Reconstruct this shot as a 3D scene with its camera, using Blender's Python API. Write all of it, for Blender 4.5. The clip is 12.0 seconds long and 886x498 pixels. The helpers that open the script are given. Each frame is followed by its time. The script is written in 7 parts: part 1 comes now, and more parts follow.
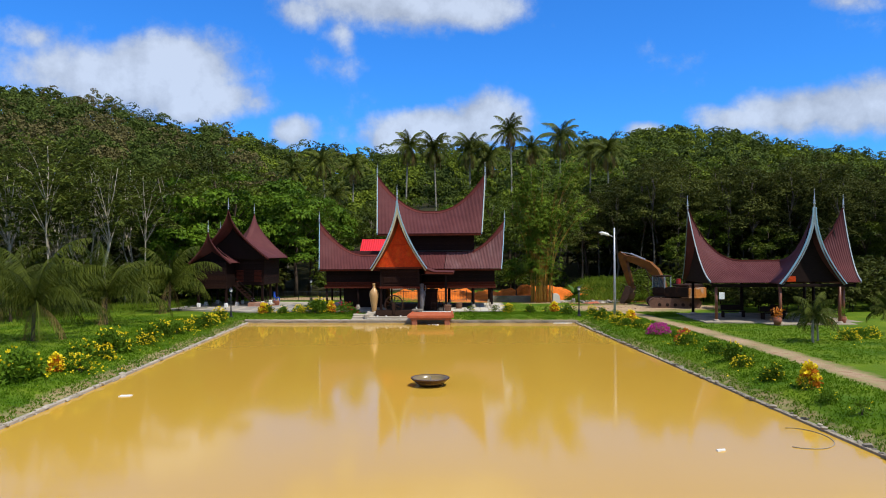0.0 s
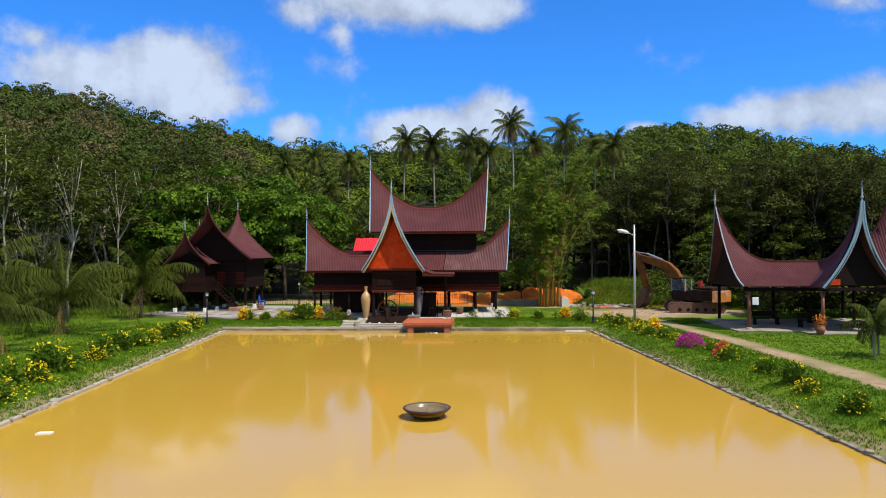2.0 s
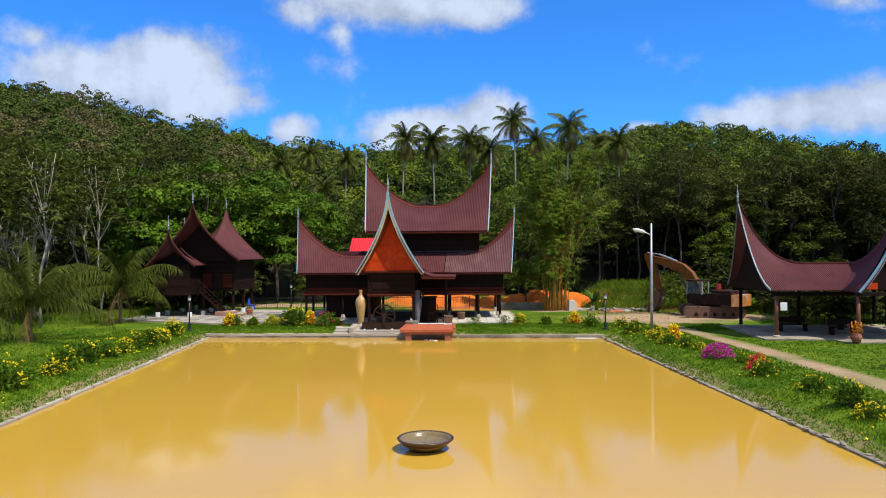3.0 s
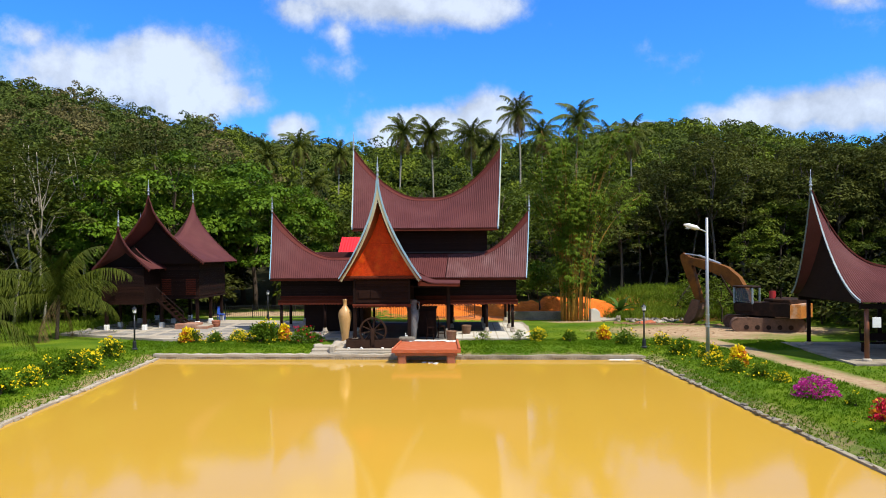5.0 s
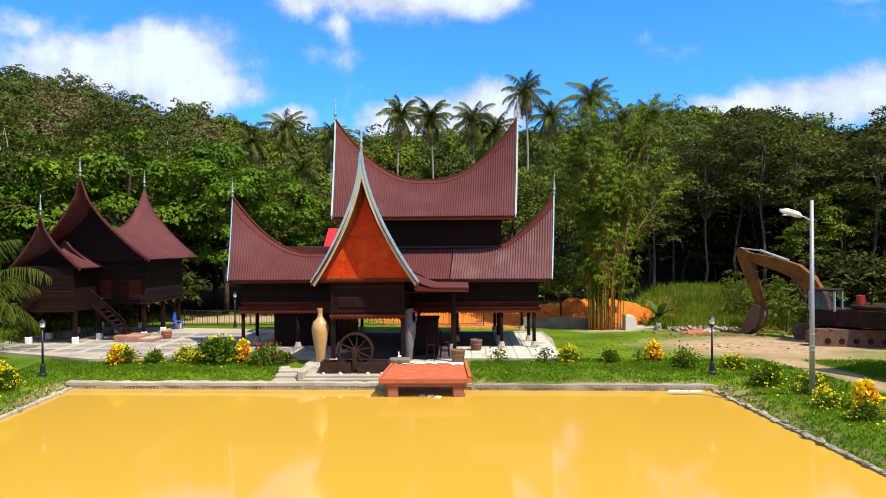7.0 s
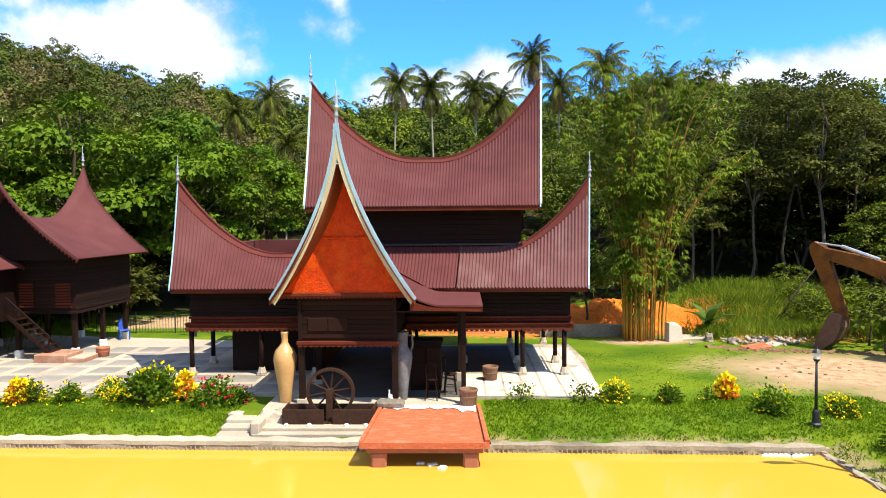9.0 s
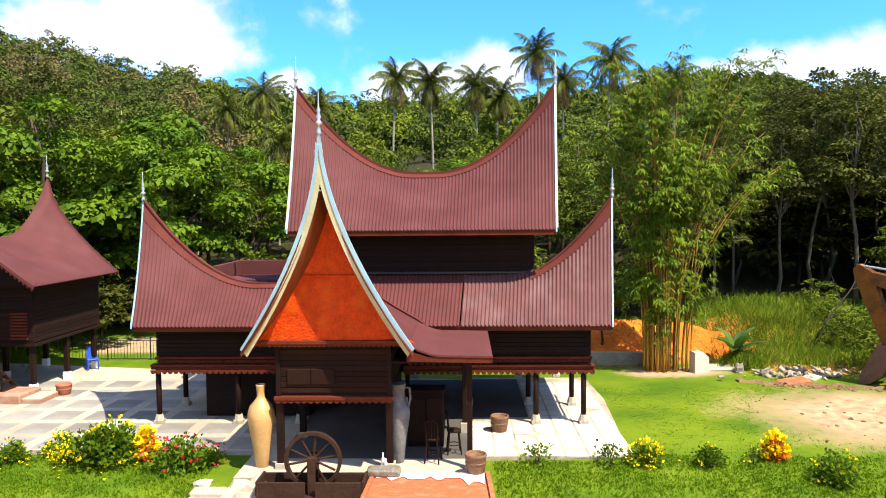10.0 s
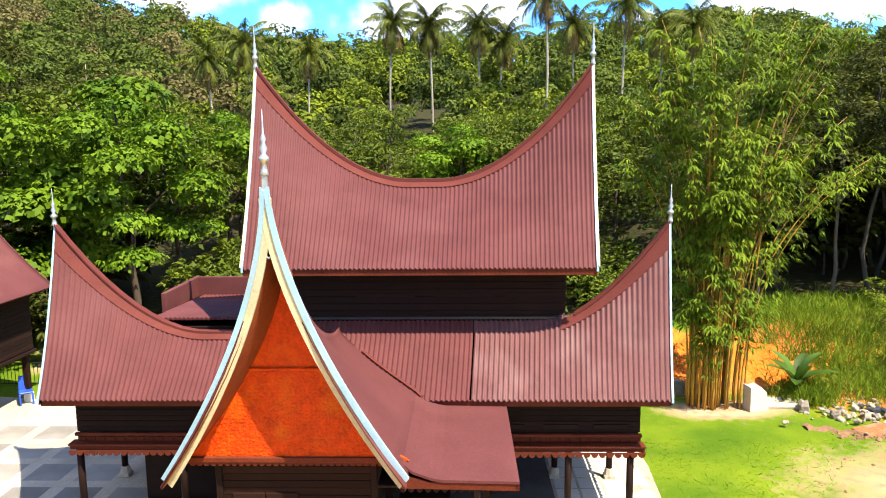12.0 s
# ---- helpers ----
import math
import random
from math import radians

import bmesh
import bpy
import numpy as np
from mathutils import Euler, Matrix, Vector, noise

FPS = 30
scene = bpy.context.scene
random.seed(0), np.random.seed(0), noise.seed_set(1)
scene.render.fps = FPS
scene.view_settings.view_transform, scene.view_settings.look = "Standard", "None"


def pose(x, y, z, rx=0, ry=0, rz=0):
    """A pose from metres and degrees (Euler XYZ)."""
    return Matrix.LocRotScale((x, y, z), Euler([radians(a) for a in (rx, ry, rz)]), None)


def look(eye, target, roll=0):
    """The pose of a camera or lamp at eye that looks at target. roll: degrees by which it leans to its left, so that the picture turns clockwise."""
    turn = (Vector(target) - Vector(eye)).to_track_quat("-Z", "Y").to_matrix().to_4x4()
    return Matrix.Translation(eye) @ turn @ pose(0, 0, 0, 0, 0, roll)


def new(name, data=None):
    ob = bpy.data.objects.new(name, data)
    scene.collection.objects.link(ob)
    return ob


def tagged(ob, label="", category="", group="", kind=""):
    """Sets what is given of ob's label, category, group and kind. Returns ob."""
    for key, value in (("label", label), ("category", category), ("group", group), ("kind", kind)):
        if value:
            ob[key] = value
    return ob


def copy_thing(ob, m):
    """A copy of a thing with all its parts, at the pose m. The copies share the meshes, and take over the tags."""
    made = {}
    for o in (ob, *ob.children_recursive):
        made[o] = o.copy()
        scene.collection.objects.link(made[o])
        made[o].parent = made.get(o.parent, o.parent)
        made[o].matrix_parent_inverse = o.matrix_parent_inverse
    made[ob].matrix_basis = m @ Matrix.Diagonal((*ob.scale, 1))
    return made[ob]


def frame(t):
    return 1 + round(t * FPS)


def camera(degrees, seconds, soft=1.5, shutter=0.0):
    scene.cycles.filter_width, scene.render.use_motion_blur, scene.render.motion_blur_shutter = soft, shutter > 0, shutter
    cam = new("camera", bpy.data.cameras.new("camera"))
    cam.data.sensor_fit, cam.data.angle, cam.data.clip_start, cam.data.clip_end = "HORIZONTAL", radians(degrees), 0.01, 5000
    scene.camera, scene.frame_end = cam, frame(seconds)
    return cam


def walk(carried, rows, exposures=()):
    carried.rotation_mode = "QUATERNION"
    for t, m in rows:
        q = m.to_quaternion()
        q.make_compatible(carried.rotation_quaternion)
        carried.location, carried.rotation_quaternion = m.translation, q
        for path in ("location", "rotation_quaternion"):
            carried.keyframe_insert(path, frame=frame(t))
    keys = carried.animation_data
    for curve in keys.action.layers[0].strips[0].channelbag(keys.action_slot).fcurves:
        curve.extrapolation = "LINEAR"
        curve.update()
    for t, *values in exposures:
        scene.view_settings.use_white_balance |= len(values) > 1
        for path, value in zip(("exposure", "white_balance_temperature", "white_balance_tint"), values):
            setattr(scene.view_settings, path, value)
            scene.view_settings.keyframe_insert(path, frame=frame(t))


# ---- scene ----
cam = camera(63.0, 12.0, soft=1.0)
PATH = [
    (0, (0.461, -2.002, 4.688), (0.441, -0.002, 4.697), -0.33),
    (0.5, (0.457, -0.843, 4.683), (0.438, 1.157, 4.691), -0.33),
    (1, (0.444, 0.348, 4.696), (0.425, 2.348, 4.703), -0.34),
    (1.5, (0.421, 1.676, 4.725), (0.403, 3.676, 4.732), -0.34),
    (2, (0.390, 3.206, 4.727), (0.373, 5.205, 4.734), -0.35),
    (2.5, (0.353, 4.795, 4.760), (0.337, 6.795, 4.767), -0.36),
    (3, (0.310, 6.606, 4.784), (0.294, 8.605, 4.791), -0.36),
    (5, (0.100, 14.706, 4.867), (0.087, 16.706, 4.873), -0.39),
    (5.5, (0.043, 16.859, 4.885), (0.030, 18.859, 4.891), -0.40),
    (6, (-0.015, 19.048, 4.890), (-0.028, 21.048, 4.894), -0.41),
    (6.5, (-0.073, 21.224, 4.902), (-0.085, 23.224, 4.900), -0.42),
    (7, (-0.130, 23.354, 4.995), (-0.142, 25.354, 4.978), -0.42),
    (9, (-0.339, 30.797, 5.868), (-0.350, 32.795, 5.777), -0.46),
    (9.5, (-0.385, 32.500, 6.371), (-0.395, 34.497, 6.272), -0.47),
    (10, (-0.427, 34.098, 6.934), (-0.437, 36.095, 6.821), -0.48),
    (10.5, (-0.465, 35.604, 7.514), (-0.476, 37.600, 7.378), -0.49),
    (11, (-0.500, 37.048, 8.029), (-0.510, 39.040, 7.858), -0.50),
    (11.5, (-0.531, 38.486, 8.601), (-0.541, 40.473, 8.373), -0.51),
    (12, (-0.558, 39.873, 9.149), (-0.568, 41.853, 8.867), -0.53),
]
walk(cam, [(t, look(eye, target, roll)) for t, eye, target, roll in PATH],
     [(0.0, -0.03, 6000, 10), (3.0, 0.09, 6050, 10), (5.0, 0.29, 6200, 10), (7.0, 0.51, 6360, 10), (9.0, 0.91, 6610, 10), (10.0, 1.14, 6750, 10), (12.0, 1.49, 6840, 10)])

# ---------------------------------------------------------------- light
SUN_TO = Vector((0.45, -0.39, 1.0)).normalized()
sun = new("sun", bpy.data.lights.new("sun", "SUN"))
sun.data.energy, sun.data.angle, sun.data.color = 5.0, radians(0.53), (1.0, 0.93, 0.78)
sun.matrix_world = look(SUN_TO * 200, (0, 0, 0))

world = bpy.data.worlds.new("sky")
scene.world = world
world.use_nodes = True
wt = world.node_tree
wt.nodes.clear()


def wn(kind, **kw):
    n = wt.nodes.new(kind)
    for k, v in kw.items():
        if k == "op":
            n.operation = v
        elif k == "vals":
            for i, x in v.items():
                n.inputs[i].default_value = x
    return n


def wmath(op, a, b=0.0, clamp=False):
    n = wt.nodes.new("ShaderNodeMath")
    n.operation, n.use_clamp = op, clamp
    for i, x in enumerate((a, b)):
        if isinstance(x, (int, float)):
            n.inputs[i].default_value = x
        else:
            wt.links.new(x, n.inputs[i])
    return n.outputs[0]


sky = wt.nodes.new("ShaderNodeTexSky")
sky.sky_type, sky.sun_disc = "NISHITA", False
sky.sun_elevation = math.asin(SUN_TO.z)
sky.sun_rotation = math.atan2(SUN_TO.x, SUN_TO.y)
sky.air_density, sky.dust_density, sky.ozone_density = 1.0, 0.4, 2.5
coord = wt.nodes.new("ShaderNodeTexCoord")
sep = wt.nodes.new("ShaderNodeSeparateXYZ")
wt.links.new(coord.outputs["Generated"], sep.inputs[0])
ahead = wmath("MAXIMUM", sep.outputs[1], 0.02)
su, sv = wmath("DIVIDE", sep.outputs[0], ahead), wmath("DIVIDE", sep.outputs[2], ahead)
# cloud banks: centre (across, up), half sizes, weight
BANKS_WEST = [(-0.388, 0.248, 0.176, 0.088, 1.00), (-0.310, 0.217, 0.100, 0.049, 0.85), (-0.482, 0.248, 0.141, 0.070, 0.80), (-0.412, 0.256, 0.152, 0.073, 1.00),
         (-0.365, 0.209, 0.094, 0.041, 0.90),
         (-0.553, 0.263, 0.129, 0.082, 0.58),
         (-0.576, 0.303, 0.070, 0.041, 0.60),
         (-0.271, 0.209, 0.065, 0.041, 0.65),
         (-0.224, 0.170, 0.049, 0.035, 0.85),
         (-0.306, 0.271, 0.041, 0.021, 0.50)]
BANKS_EAST = [(-0.083, 0.346, 0.199, 0.056, 1.00),
         (-0.201, 0.334, 0.059, 0.039, 0.70),
         (-0.150, 0.306, 0.038, 0.049, 0.65),
         (-0.177, 0.263, 0.070, 0.035, 0.40),
         (0.018, 0.338, 0.106, 0.041, 0.85),
         (-0.013, 0.171, 0.111, 0.040, 1.00),
         (0.046, 0.185, 0.076, 0.047, 0.75),
         (-0.076, 0.154, 0.059, 0.033, 0.80),
         (0.268, 0.168, 0.049, 0.016, 0.70),
         (0.472, 0.189, 0.106, 0.049, 1.00),
         (0.534, 0.193, 0.117, 0.052, 1.00),
         (0.589, 0.200, 0.082, 0.056, 0.90),
         (0.393, 0.181, 0.082, 0.028, 0.65),
         (0.550, 0.343, 0.082, 0.019, 0.50)]
noise_a = wt.nodes.new("ShaderNodeTexNoise")
wt.links.new(coord.outputs["Generated"], noise_a.inputs["Vector"])
noise_a.inputs["Scale"].default_value, noise_a.inputs["Detail"].default_value, noise_a.inputs["Roughness"].default_value = 9.0, 9.0, 0.62
noise_b = wt.nodes.new("ShaderNodeTexNoise")
wt.links.new(coord.outputs["Generated"], noise_b.inputs["Vector"])
noise_b.inputs["Scale"].default_value, noise_b.inputs["Detail"].default_value = 3.0, 5.0
bank = None
for cu, cv, hu, hv, w in BANKS_WEST + BANKS_EAST:
    du, dv = wmath("DIVIDE", wmath("SUBTRACT", su, cu), hu), wmath("DIVIDE", wmath("SUBTRACT", sv, cv), hv)
    r = wmath("SQRT", wmath("ADD", wmath("MULTIPLY", du, du), wmath("MULTIPLY", dv, dv)))
    b = wmath("MULTIPLY", wmath("SUBTRACT", 1.1, r, True), w)
    bank = b if bank is None else wmath("MAXIMUM", bank, b)
# unseen cloud outside the view, added to whiten the light in the shade
behind = wmath("LESS_THAN", sep.outputs[1], 0.55)
wide = wmath("MULTIPLY", behind, wmath("SUBTRACT", noise_b.outputs[0], 0.05))
cover = wmath("ADD", wmath("MULTIPLY", bank, wmath("SUBTRACT", 1.0, behind)), wide)
dens = wmath("ADD", wmath("MULTIPLY", cover, 1.45), wmath("MULTIPLY", wmath("SUBTRACT", noise_a.outputs[0], 0.55), 2.3))
mask = wt.nodes.new("ShaderNodeMapRange")
mask.interpolation_type = "SMOOTHSTEP"
mask.inputs["From Min"].default_value, mask.inputs["From Max"].default_value = 0.10, 0.82
wt.links.new(dens, mask.inputs["Value"])
above = wmath("GREATER_THAN", sep.outputs[2], 0.0)
skyhue = wt.nodes.new("ShaderNodeMixRGB")
skyhue.blend_type = "MULTIPLY"
skyhue.inputs[0].default_value = 1.0
skyhue.inputs[2].default_value = (0.31, 0.88, 1.62, 1)
wt.links.new(sky.outputs[0], skyhue.inputs[1])
cloud_in = wt.nodes.new("ShaderNodeMapRange")
cloud_in.inputs["From Min"].default_value, cloud_in.inputs["From Max"].default_value = 0.3, 1.3
cloud_in.inputs["To Min"].default_value, cloud_in.inputs["To Max"].default_value = 4.2, 6.5
# sunward sides of the clouds painted brighter, from a shifted copy of the noise
shift = wt.nodes.new("ShaderNodeVectorMath")
shift.inputs[1].default_value = (0.022, 0.0, 0.03)
wt.links.new(coord.outputs["Generated"], shift.inputs[0])
noise_c = wt.nodes.new("ShaderNodeTexNoise")
wt.links.new(shift.outputs[0], noise_c.inputs["Vector"])
noise_c.inputs["Scale"].default_value, noise_c.inputs["Detail"].default_value, noise_c.inputs["Roughness"].default_value = 9.0, 5.0, 0.55
relief = wmath("MULTIPLY", wmath("SUBTRACT", noise_a.outputs[0], noise_c.outputs[0]), 2.4)
wt.links.new(wmath("ADD", dens, relief), cloud_in.inputs["Value"])
cloud_col = wt.nodes.new("ShaderNodeMixRGB")
cloud_col.blend_type = "MULTIPLY"
cloud_col.inputs[0].default_value = 1.0
cloud_col.inputs[1].default_value = (0.91, 0.98, 1.09, 1)
wt.links.new(cloud_in.outputs[0], cloud_col.inputs[2])
mixs = wt.nodes.new("ShaderNodeMixRGB")
wt.links.new(wmath("MULTIPLY", mask.outputs[0], wmath("MULTIPLY", above, 0.9)), mixs.inputs[0])
wt.links.new(skyhue.outputs[0], mixs.inputs[1])
wt.links.new(cloud_col.outputs[0], mixs.inputs[2])
bg = wt.nodes.new("ShaderNodeBackground")
bg.inputs["Strength"].default_value = 0.118
wt.links.new(mixs.outputs[0], bg.inputs["Color"])
wout = wt.nodes.new("ShaderNodeOutputWorld")
wt.links.new(bg.outputs[0], wout.inputs[0])


# ---------------------------------------------------------------- materials
def material(name, col, rough=0.7, vary=0.25, scale=3.0, bump=0.15, fine=40.0, metal=0.0, stain=None, stain_amt=0.0, stretch=(1, 1, 1), rnd=0.0, spec=0.5, bumpd=0.02):
    """Noise at two scales in the colour, fine relief, stains of another colour, and a shift from piece to piece."""
    m = bpy.data.materials.new(name)
    m.use_nodes = True
    t = m.node_tree
    p = t.nodes["Principled BSDF"]
    p.inputs["Roughness"].default_value, p.inputs["Metallic"].default_value = rough, metal
    p.inputs["Specular IOR Level"].default_value = spec
    tc = t.nodes.new("ShaderNodeTexCoord")
    mp = t.nodes.new("ShaderNodeMapping")
    mp.inputs["Scale"].default_value = stretch
    t.links.new(tc.outputs["Object"], mp.inputs[0])
    big = t.nodes.new("ShaderNodeTexNoise")
    big.inputs["Scale"].default_value, big.inputs["Detail"].default_value = scale, 6
    small = t.nodes.new("ShaderNodeTexNoise")
    small.inputs["Scale"].default_value, small.inputs["Detail"].default_value = fine, 4
    for n in (big, small):
        t.links.new(mp.outputs[0], n.inputs["Vector"])
    add = t.nodes.new("ShaderNodeMath")
    add.operation = "ADD"
    t.links.new(big.outputs[0], add.inputs[0])
    t.links.new(small.outputs[0], add.inputs[1])
    rng = t.nodes.new("ShaderNodeMapRange")
    rng.inputs["From Min"].default_value, rng.inputs["From Max"].default_value = 0.6, 1.4
    rng.inputs["To Min"].default_value, rng.inputs["To Max"].default_value = 1 - vary, 1 + vary
    t.links.new(add.outputs[0], rng.inputs["Value"])
    last = rng.outputs[0]
    if rnd:
        oi = t.nodes.new("ShaderNodeObjectInfo")
        r2 = t.nodes.new("ShaderNodeMapRange")
        r2.inputs["To Min"].default_value, r2.inputs["To Max"].default_value = 1 - rnd, 1 + rnd
        t.links.new(oi.outputs["Random"], r2.inputs["Value"])
        mul = t.nodes.new("ShaderNodeMath")
        mul.operation = "MULTIPLY"
        t.links.new(last, mul.inputs[0])
        t.links.new(r2.outputs[0], mul.inputs[1])
        last = mul.outputs[0]
    mc = t.nodes.new("ShaderNodeMixRGB")
    mc.blend_type = "MULTIPLY"
    mc.inputs[0].default_value = 1
    mc.inputs[1].default_value = (*col, 1)
    t.links.new(last, mc.inputs[2])
    out = mc.outputs[0]
    if stain:
        sn = t.nodes.new("ShaderNodeTexNoise")
        sn.inputs["Scale"].default_value, sn.inputs["Detail"].default_value = scale * 0.45, 8
        t.links.new(mp.outputs[0], sn.inputs["Vector"])
        sr = t.nodes.new("ShaderNodeMapRange")
        sr.inputs["From Min"].default_value, sr.inputs["From Max"].default_value = 0.5, 0.72
        sr.inputs["To Max"].default_value = stain_amt
        t.links.new(sn.outputs[0], sr.inputs["Value"])
        ms = t.nodes.new("ShaderNodeMixRGB")
        ms.inputs[2].default_value = (*stain, 1)
        t.links.new(sr.outputs[0], ms.inputs[0])
        t.links.new(out, ms.inputs[1])
        out = ms.outputs[0]
    t.links.new(out, p.inputs["Base Color"])
    if bump:
        b = t.nodes.new("ShaderNodeBump")
        b.inputs["Strength"].default_value, b.inputs["Distance"].default_value = bump, bumpd
        t.links.new(add.outputs[0], b.inputs["Height"])
        t.links.new(b.outputs[0], p.inputs["Normal"])
    return m


def foliage(name, a, b, trans=0.3, rough=0.65, spec=0.1, rnd=0.36, patch=0.35, most=0.5):
    """Leaves: two greens by leaf and by plant, with light coming through."""
    m = bpy.data.materials.new(name)
    m.use_nodes = True
    t = m.node_tree
    p = t.nodes["Principled BSDF"]
    p.inputs["Roughness"].default_value = rough
    p.inputs["Specular IOR Level"].default_value = spec
    g = t.nodes.new("ShaderNodeNewGeometry")
    oi = t.nodes.new("ShaderNodeObjectInfo")
    tc = t.nodes.new("ShaderNodeTexCoord")
    nz = t.nodes.new("ShaderNodeTexNoise")
    nz.inputs["Scale"].default_value, nz.inputs["Detail"].default_value = patch, 3
    t.links.new(tc.outputs["Object"], nz.inputs["Vector"])
    f = t.nodes.new("ShaderNodeMath")
    f.operation = "MULTIPLY_ADD"
    t.links.new(g.outputs["Random Per Island"], f.inputs[0])
    f.inputs[1].default_value = 1.05 - most
    nr = t.nodes.new("ShaderNodeMapRange")
    nr.inputs["From Min"].default_value, nr.inputs["From Max"].default_value = 0.3, 0.7
    nr.inputs["To Max"].default_value = most
    t.links.new(nz.outputs[0], nr.inputs["Value"])
    t.links.new(nr.outputs[0], f.inputs[2])
    mc = t.nodes.new("ShaderNodeMixRGB")
    mc.inputs[1].default_value, mc.inputs[2].default_value = (*a, 1), (*b, 1)
    t.links.new(f.outputs[0], mc.inputs[0])
    r2 = t.nodes.new("ShaderNodeMapRange")
    r2.inputs["To Min"].default_value, r2.inputs["To Max"].default_value = 1 - rnd, 1 + rnd
    t.links.new(oi.outputs["Random"], r2.inputs["Value"])
    mm = t.nodes.new("ShaderNodeMixRGB")
    mm.blend_type = "MULTIPLY"
    mm.inputs[0].default_value = 1
    t.links.new(mc.outputs[0], mm.inputs[1])
    t.links.new(r2.outputs[0], mm.inputs[2])
    t.links.new(mm.outputs[0], p.inputs["Base Color"])
    tr = t.nodes.new("ShaderNodeBsdfTranslucent")
    t.links.new(mm.outputs[0], tr.inputs["Color"])
    mx = t.nodes.new("ShaderNodeMixShader")
    mx.inputs[0].default_value = trans
    o = t.nodes["Material Output"]
    t.links.new(p.outputs[0], mx.inputs[1])
    t.links.new(tr.outputs[0], mx.inputs[2])
    t.links.new(mx.outputs[0], o.inputs["Surface"])
    return m


M = {}
M["roof"] = material("maroon painted roof sheet", (0.100, 0.0305, 0.0295), 0.65, 0.22, 1.2, 0.1, 30, stain=(0.135, 0.050, 0.048), stain_amt=0.5, spec=0.12, rnd=0.1)
M["roof_worn"] = material("weathered roof sheet", (0.125, 0.052, 0.050), 0.65, 0.25, 1.4, 0.1, 26, stain=(0.19, 0.105, 0.10), stain_amt=0.7, stretch=(2, 1, 1), spec=0.15)
M["roof_smooth"] = material("smooth maroon roof", (0.094, 0.0285, 0.0275), 0.75, 0.2, 0.9, 0.15, 18, stain=(0.16, 0.06, 0.052), stain_amt=0.5, spec=0.15)
M["ridge"] = material("maroon ridge capping", (0.105, 0.027, 0.022), 0.75, 0.2, 2, 0.1, 25, spec=0.08)
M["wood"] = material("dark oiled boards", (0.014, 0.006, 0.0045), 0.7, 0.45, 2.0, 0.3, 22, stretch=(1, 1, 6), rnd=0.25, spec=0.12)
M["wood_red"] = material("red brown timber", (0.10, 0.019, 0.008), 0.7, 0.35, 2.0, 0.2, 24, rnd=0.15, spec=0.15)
# the house boards again, browner to put sunlight into the colour
M["wood_lit"] = material("brown planks, sunlit tone", (0.019, 0.0075, 0.0048), 0.7, 0.3, 2.2, 0.25, 20, stretch=(1, 1, 5), rnd=0.3, spec=0.1)
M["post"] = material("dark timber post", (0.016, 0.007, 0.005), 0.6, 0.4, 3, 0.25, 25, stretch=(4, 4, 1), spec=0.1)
# varnished brown with the sunlight on the front posts put into the colour
M["post_lit"] = material("varnished timber post, sunlit tone", (0.17, 0.055, 0.022), 0.45, 0.3, 3, 0.2, 25, stretch=(4, 4, 1))
M["carved"] = material("orange carved gable", (0.52, 0.046, 0.0013), 0.6, 0.35, 5, 0.6, 16, stain=(0.60, 0.13, 0.005), stain_amt=0.5, bumpd=0.04, spec=0.2)
M["trim_white"] = material("painted barge board", (0.42, 0.38, 0.24), 0.55, 0.25, 2, 0.1, 20, stain=(0.35, 0.36, 0.3), stain_amt=0.4)
M["trim_dim"] = material("weathered grey blue board", (0.20, 0.25, 0.28), 0.6, 0.3, 3, 0.1, 20, stain=(0.42, 0.42, 0.38), stain_amt=0.5)
M["soffit"] = material("orange brown soffit boards", (0.20, 0.045, 0.010), 0.65, 0.35, 3, 0.2, 20)
M["trim_blue"] = material("pale blue barge edge", (0.24, 0.40, 0.50), 0.45, 0.2, 2, 0.1, 20, stain=(0.3, 0.34, 0.36), stain_amt=0.4)
M["metal"] = material("weathered zinc", (0.42, 0.44, 0.46), 0.4, 0.25, 4, 0.1, 30, metal=0.6)
M["black"] = material("black paint", (0.012, 0.013, 0.016), 0.45, 0.3, 4, 0.05, 30)
M["concrete"] = material("pale concrete", (0.40, 0.34, 0.265), 0.85, 0.22, 0.7, 0.3, 14, stain=(0.24, 0.20, 0.15), stain_amt=0.85, spec=0.1)
M["slab"] = material("pale paving", (0.52, 0.47, 0.39), 0.8, 0.12, 0.9, 0.25, 18, stain=(0.36, 0.33, 0.28), stain_amt=0.6, rnd=0.1, spec=0.1)
M["slab_dark"] = material("grey pebble paving", (0.23, 0.21, 0.185), 0.85, 0.25, 1.2, 0.6, 45, stain=(0.3, 0.28, 0.25), stain_amt=0.5, rnd=0.25, spec=0.1)
M["kerb"] = material("weathered kerb concrete", (0.31, 0.26, 0.19), 0.9, 0.3, 1.5, 0.5, 12, stain=(0.09, 0.08, 0.06), stain_amt=0.8, rnd=0.2, spec=0.1)
M["stone"] = material("rough grey stone", (0.22, 0.19, 0.15), 0.9, 0.35, 2.0, 0.9, 8, stain=(0.1, 0.1, 0.07), stain_amt=0.6, rnd=0.25, bumpd=0.05, spec=0.1)
M["terracotta"] = material("orange red cement", (0.42, 0.105, 0.045), 0.8, 0.2, 9.0, 0.25, 18, stain=(0.62, 0.45, 0.33), stain_amt=0.18, stretch=(0.6, 1.2, 1), spec=0.1)
M["plinth"] = material("pink tan cement", (0.33, 0.165, 0.105), 0.85, 0.25, 3, 0.2, 18, stain=(0.42, 0.33, 0.26), stain_amt=0.6, spec=0.1)
M["clay"] = material("terracotta pot", (0.30, 0.10, 0.05), 0.75, 0.25, 3, 0.2, 20)
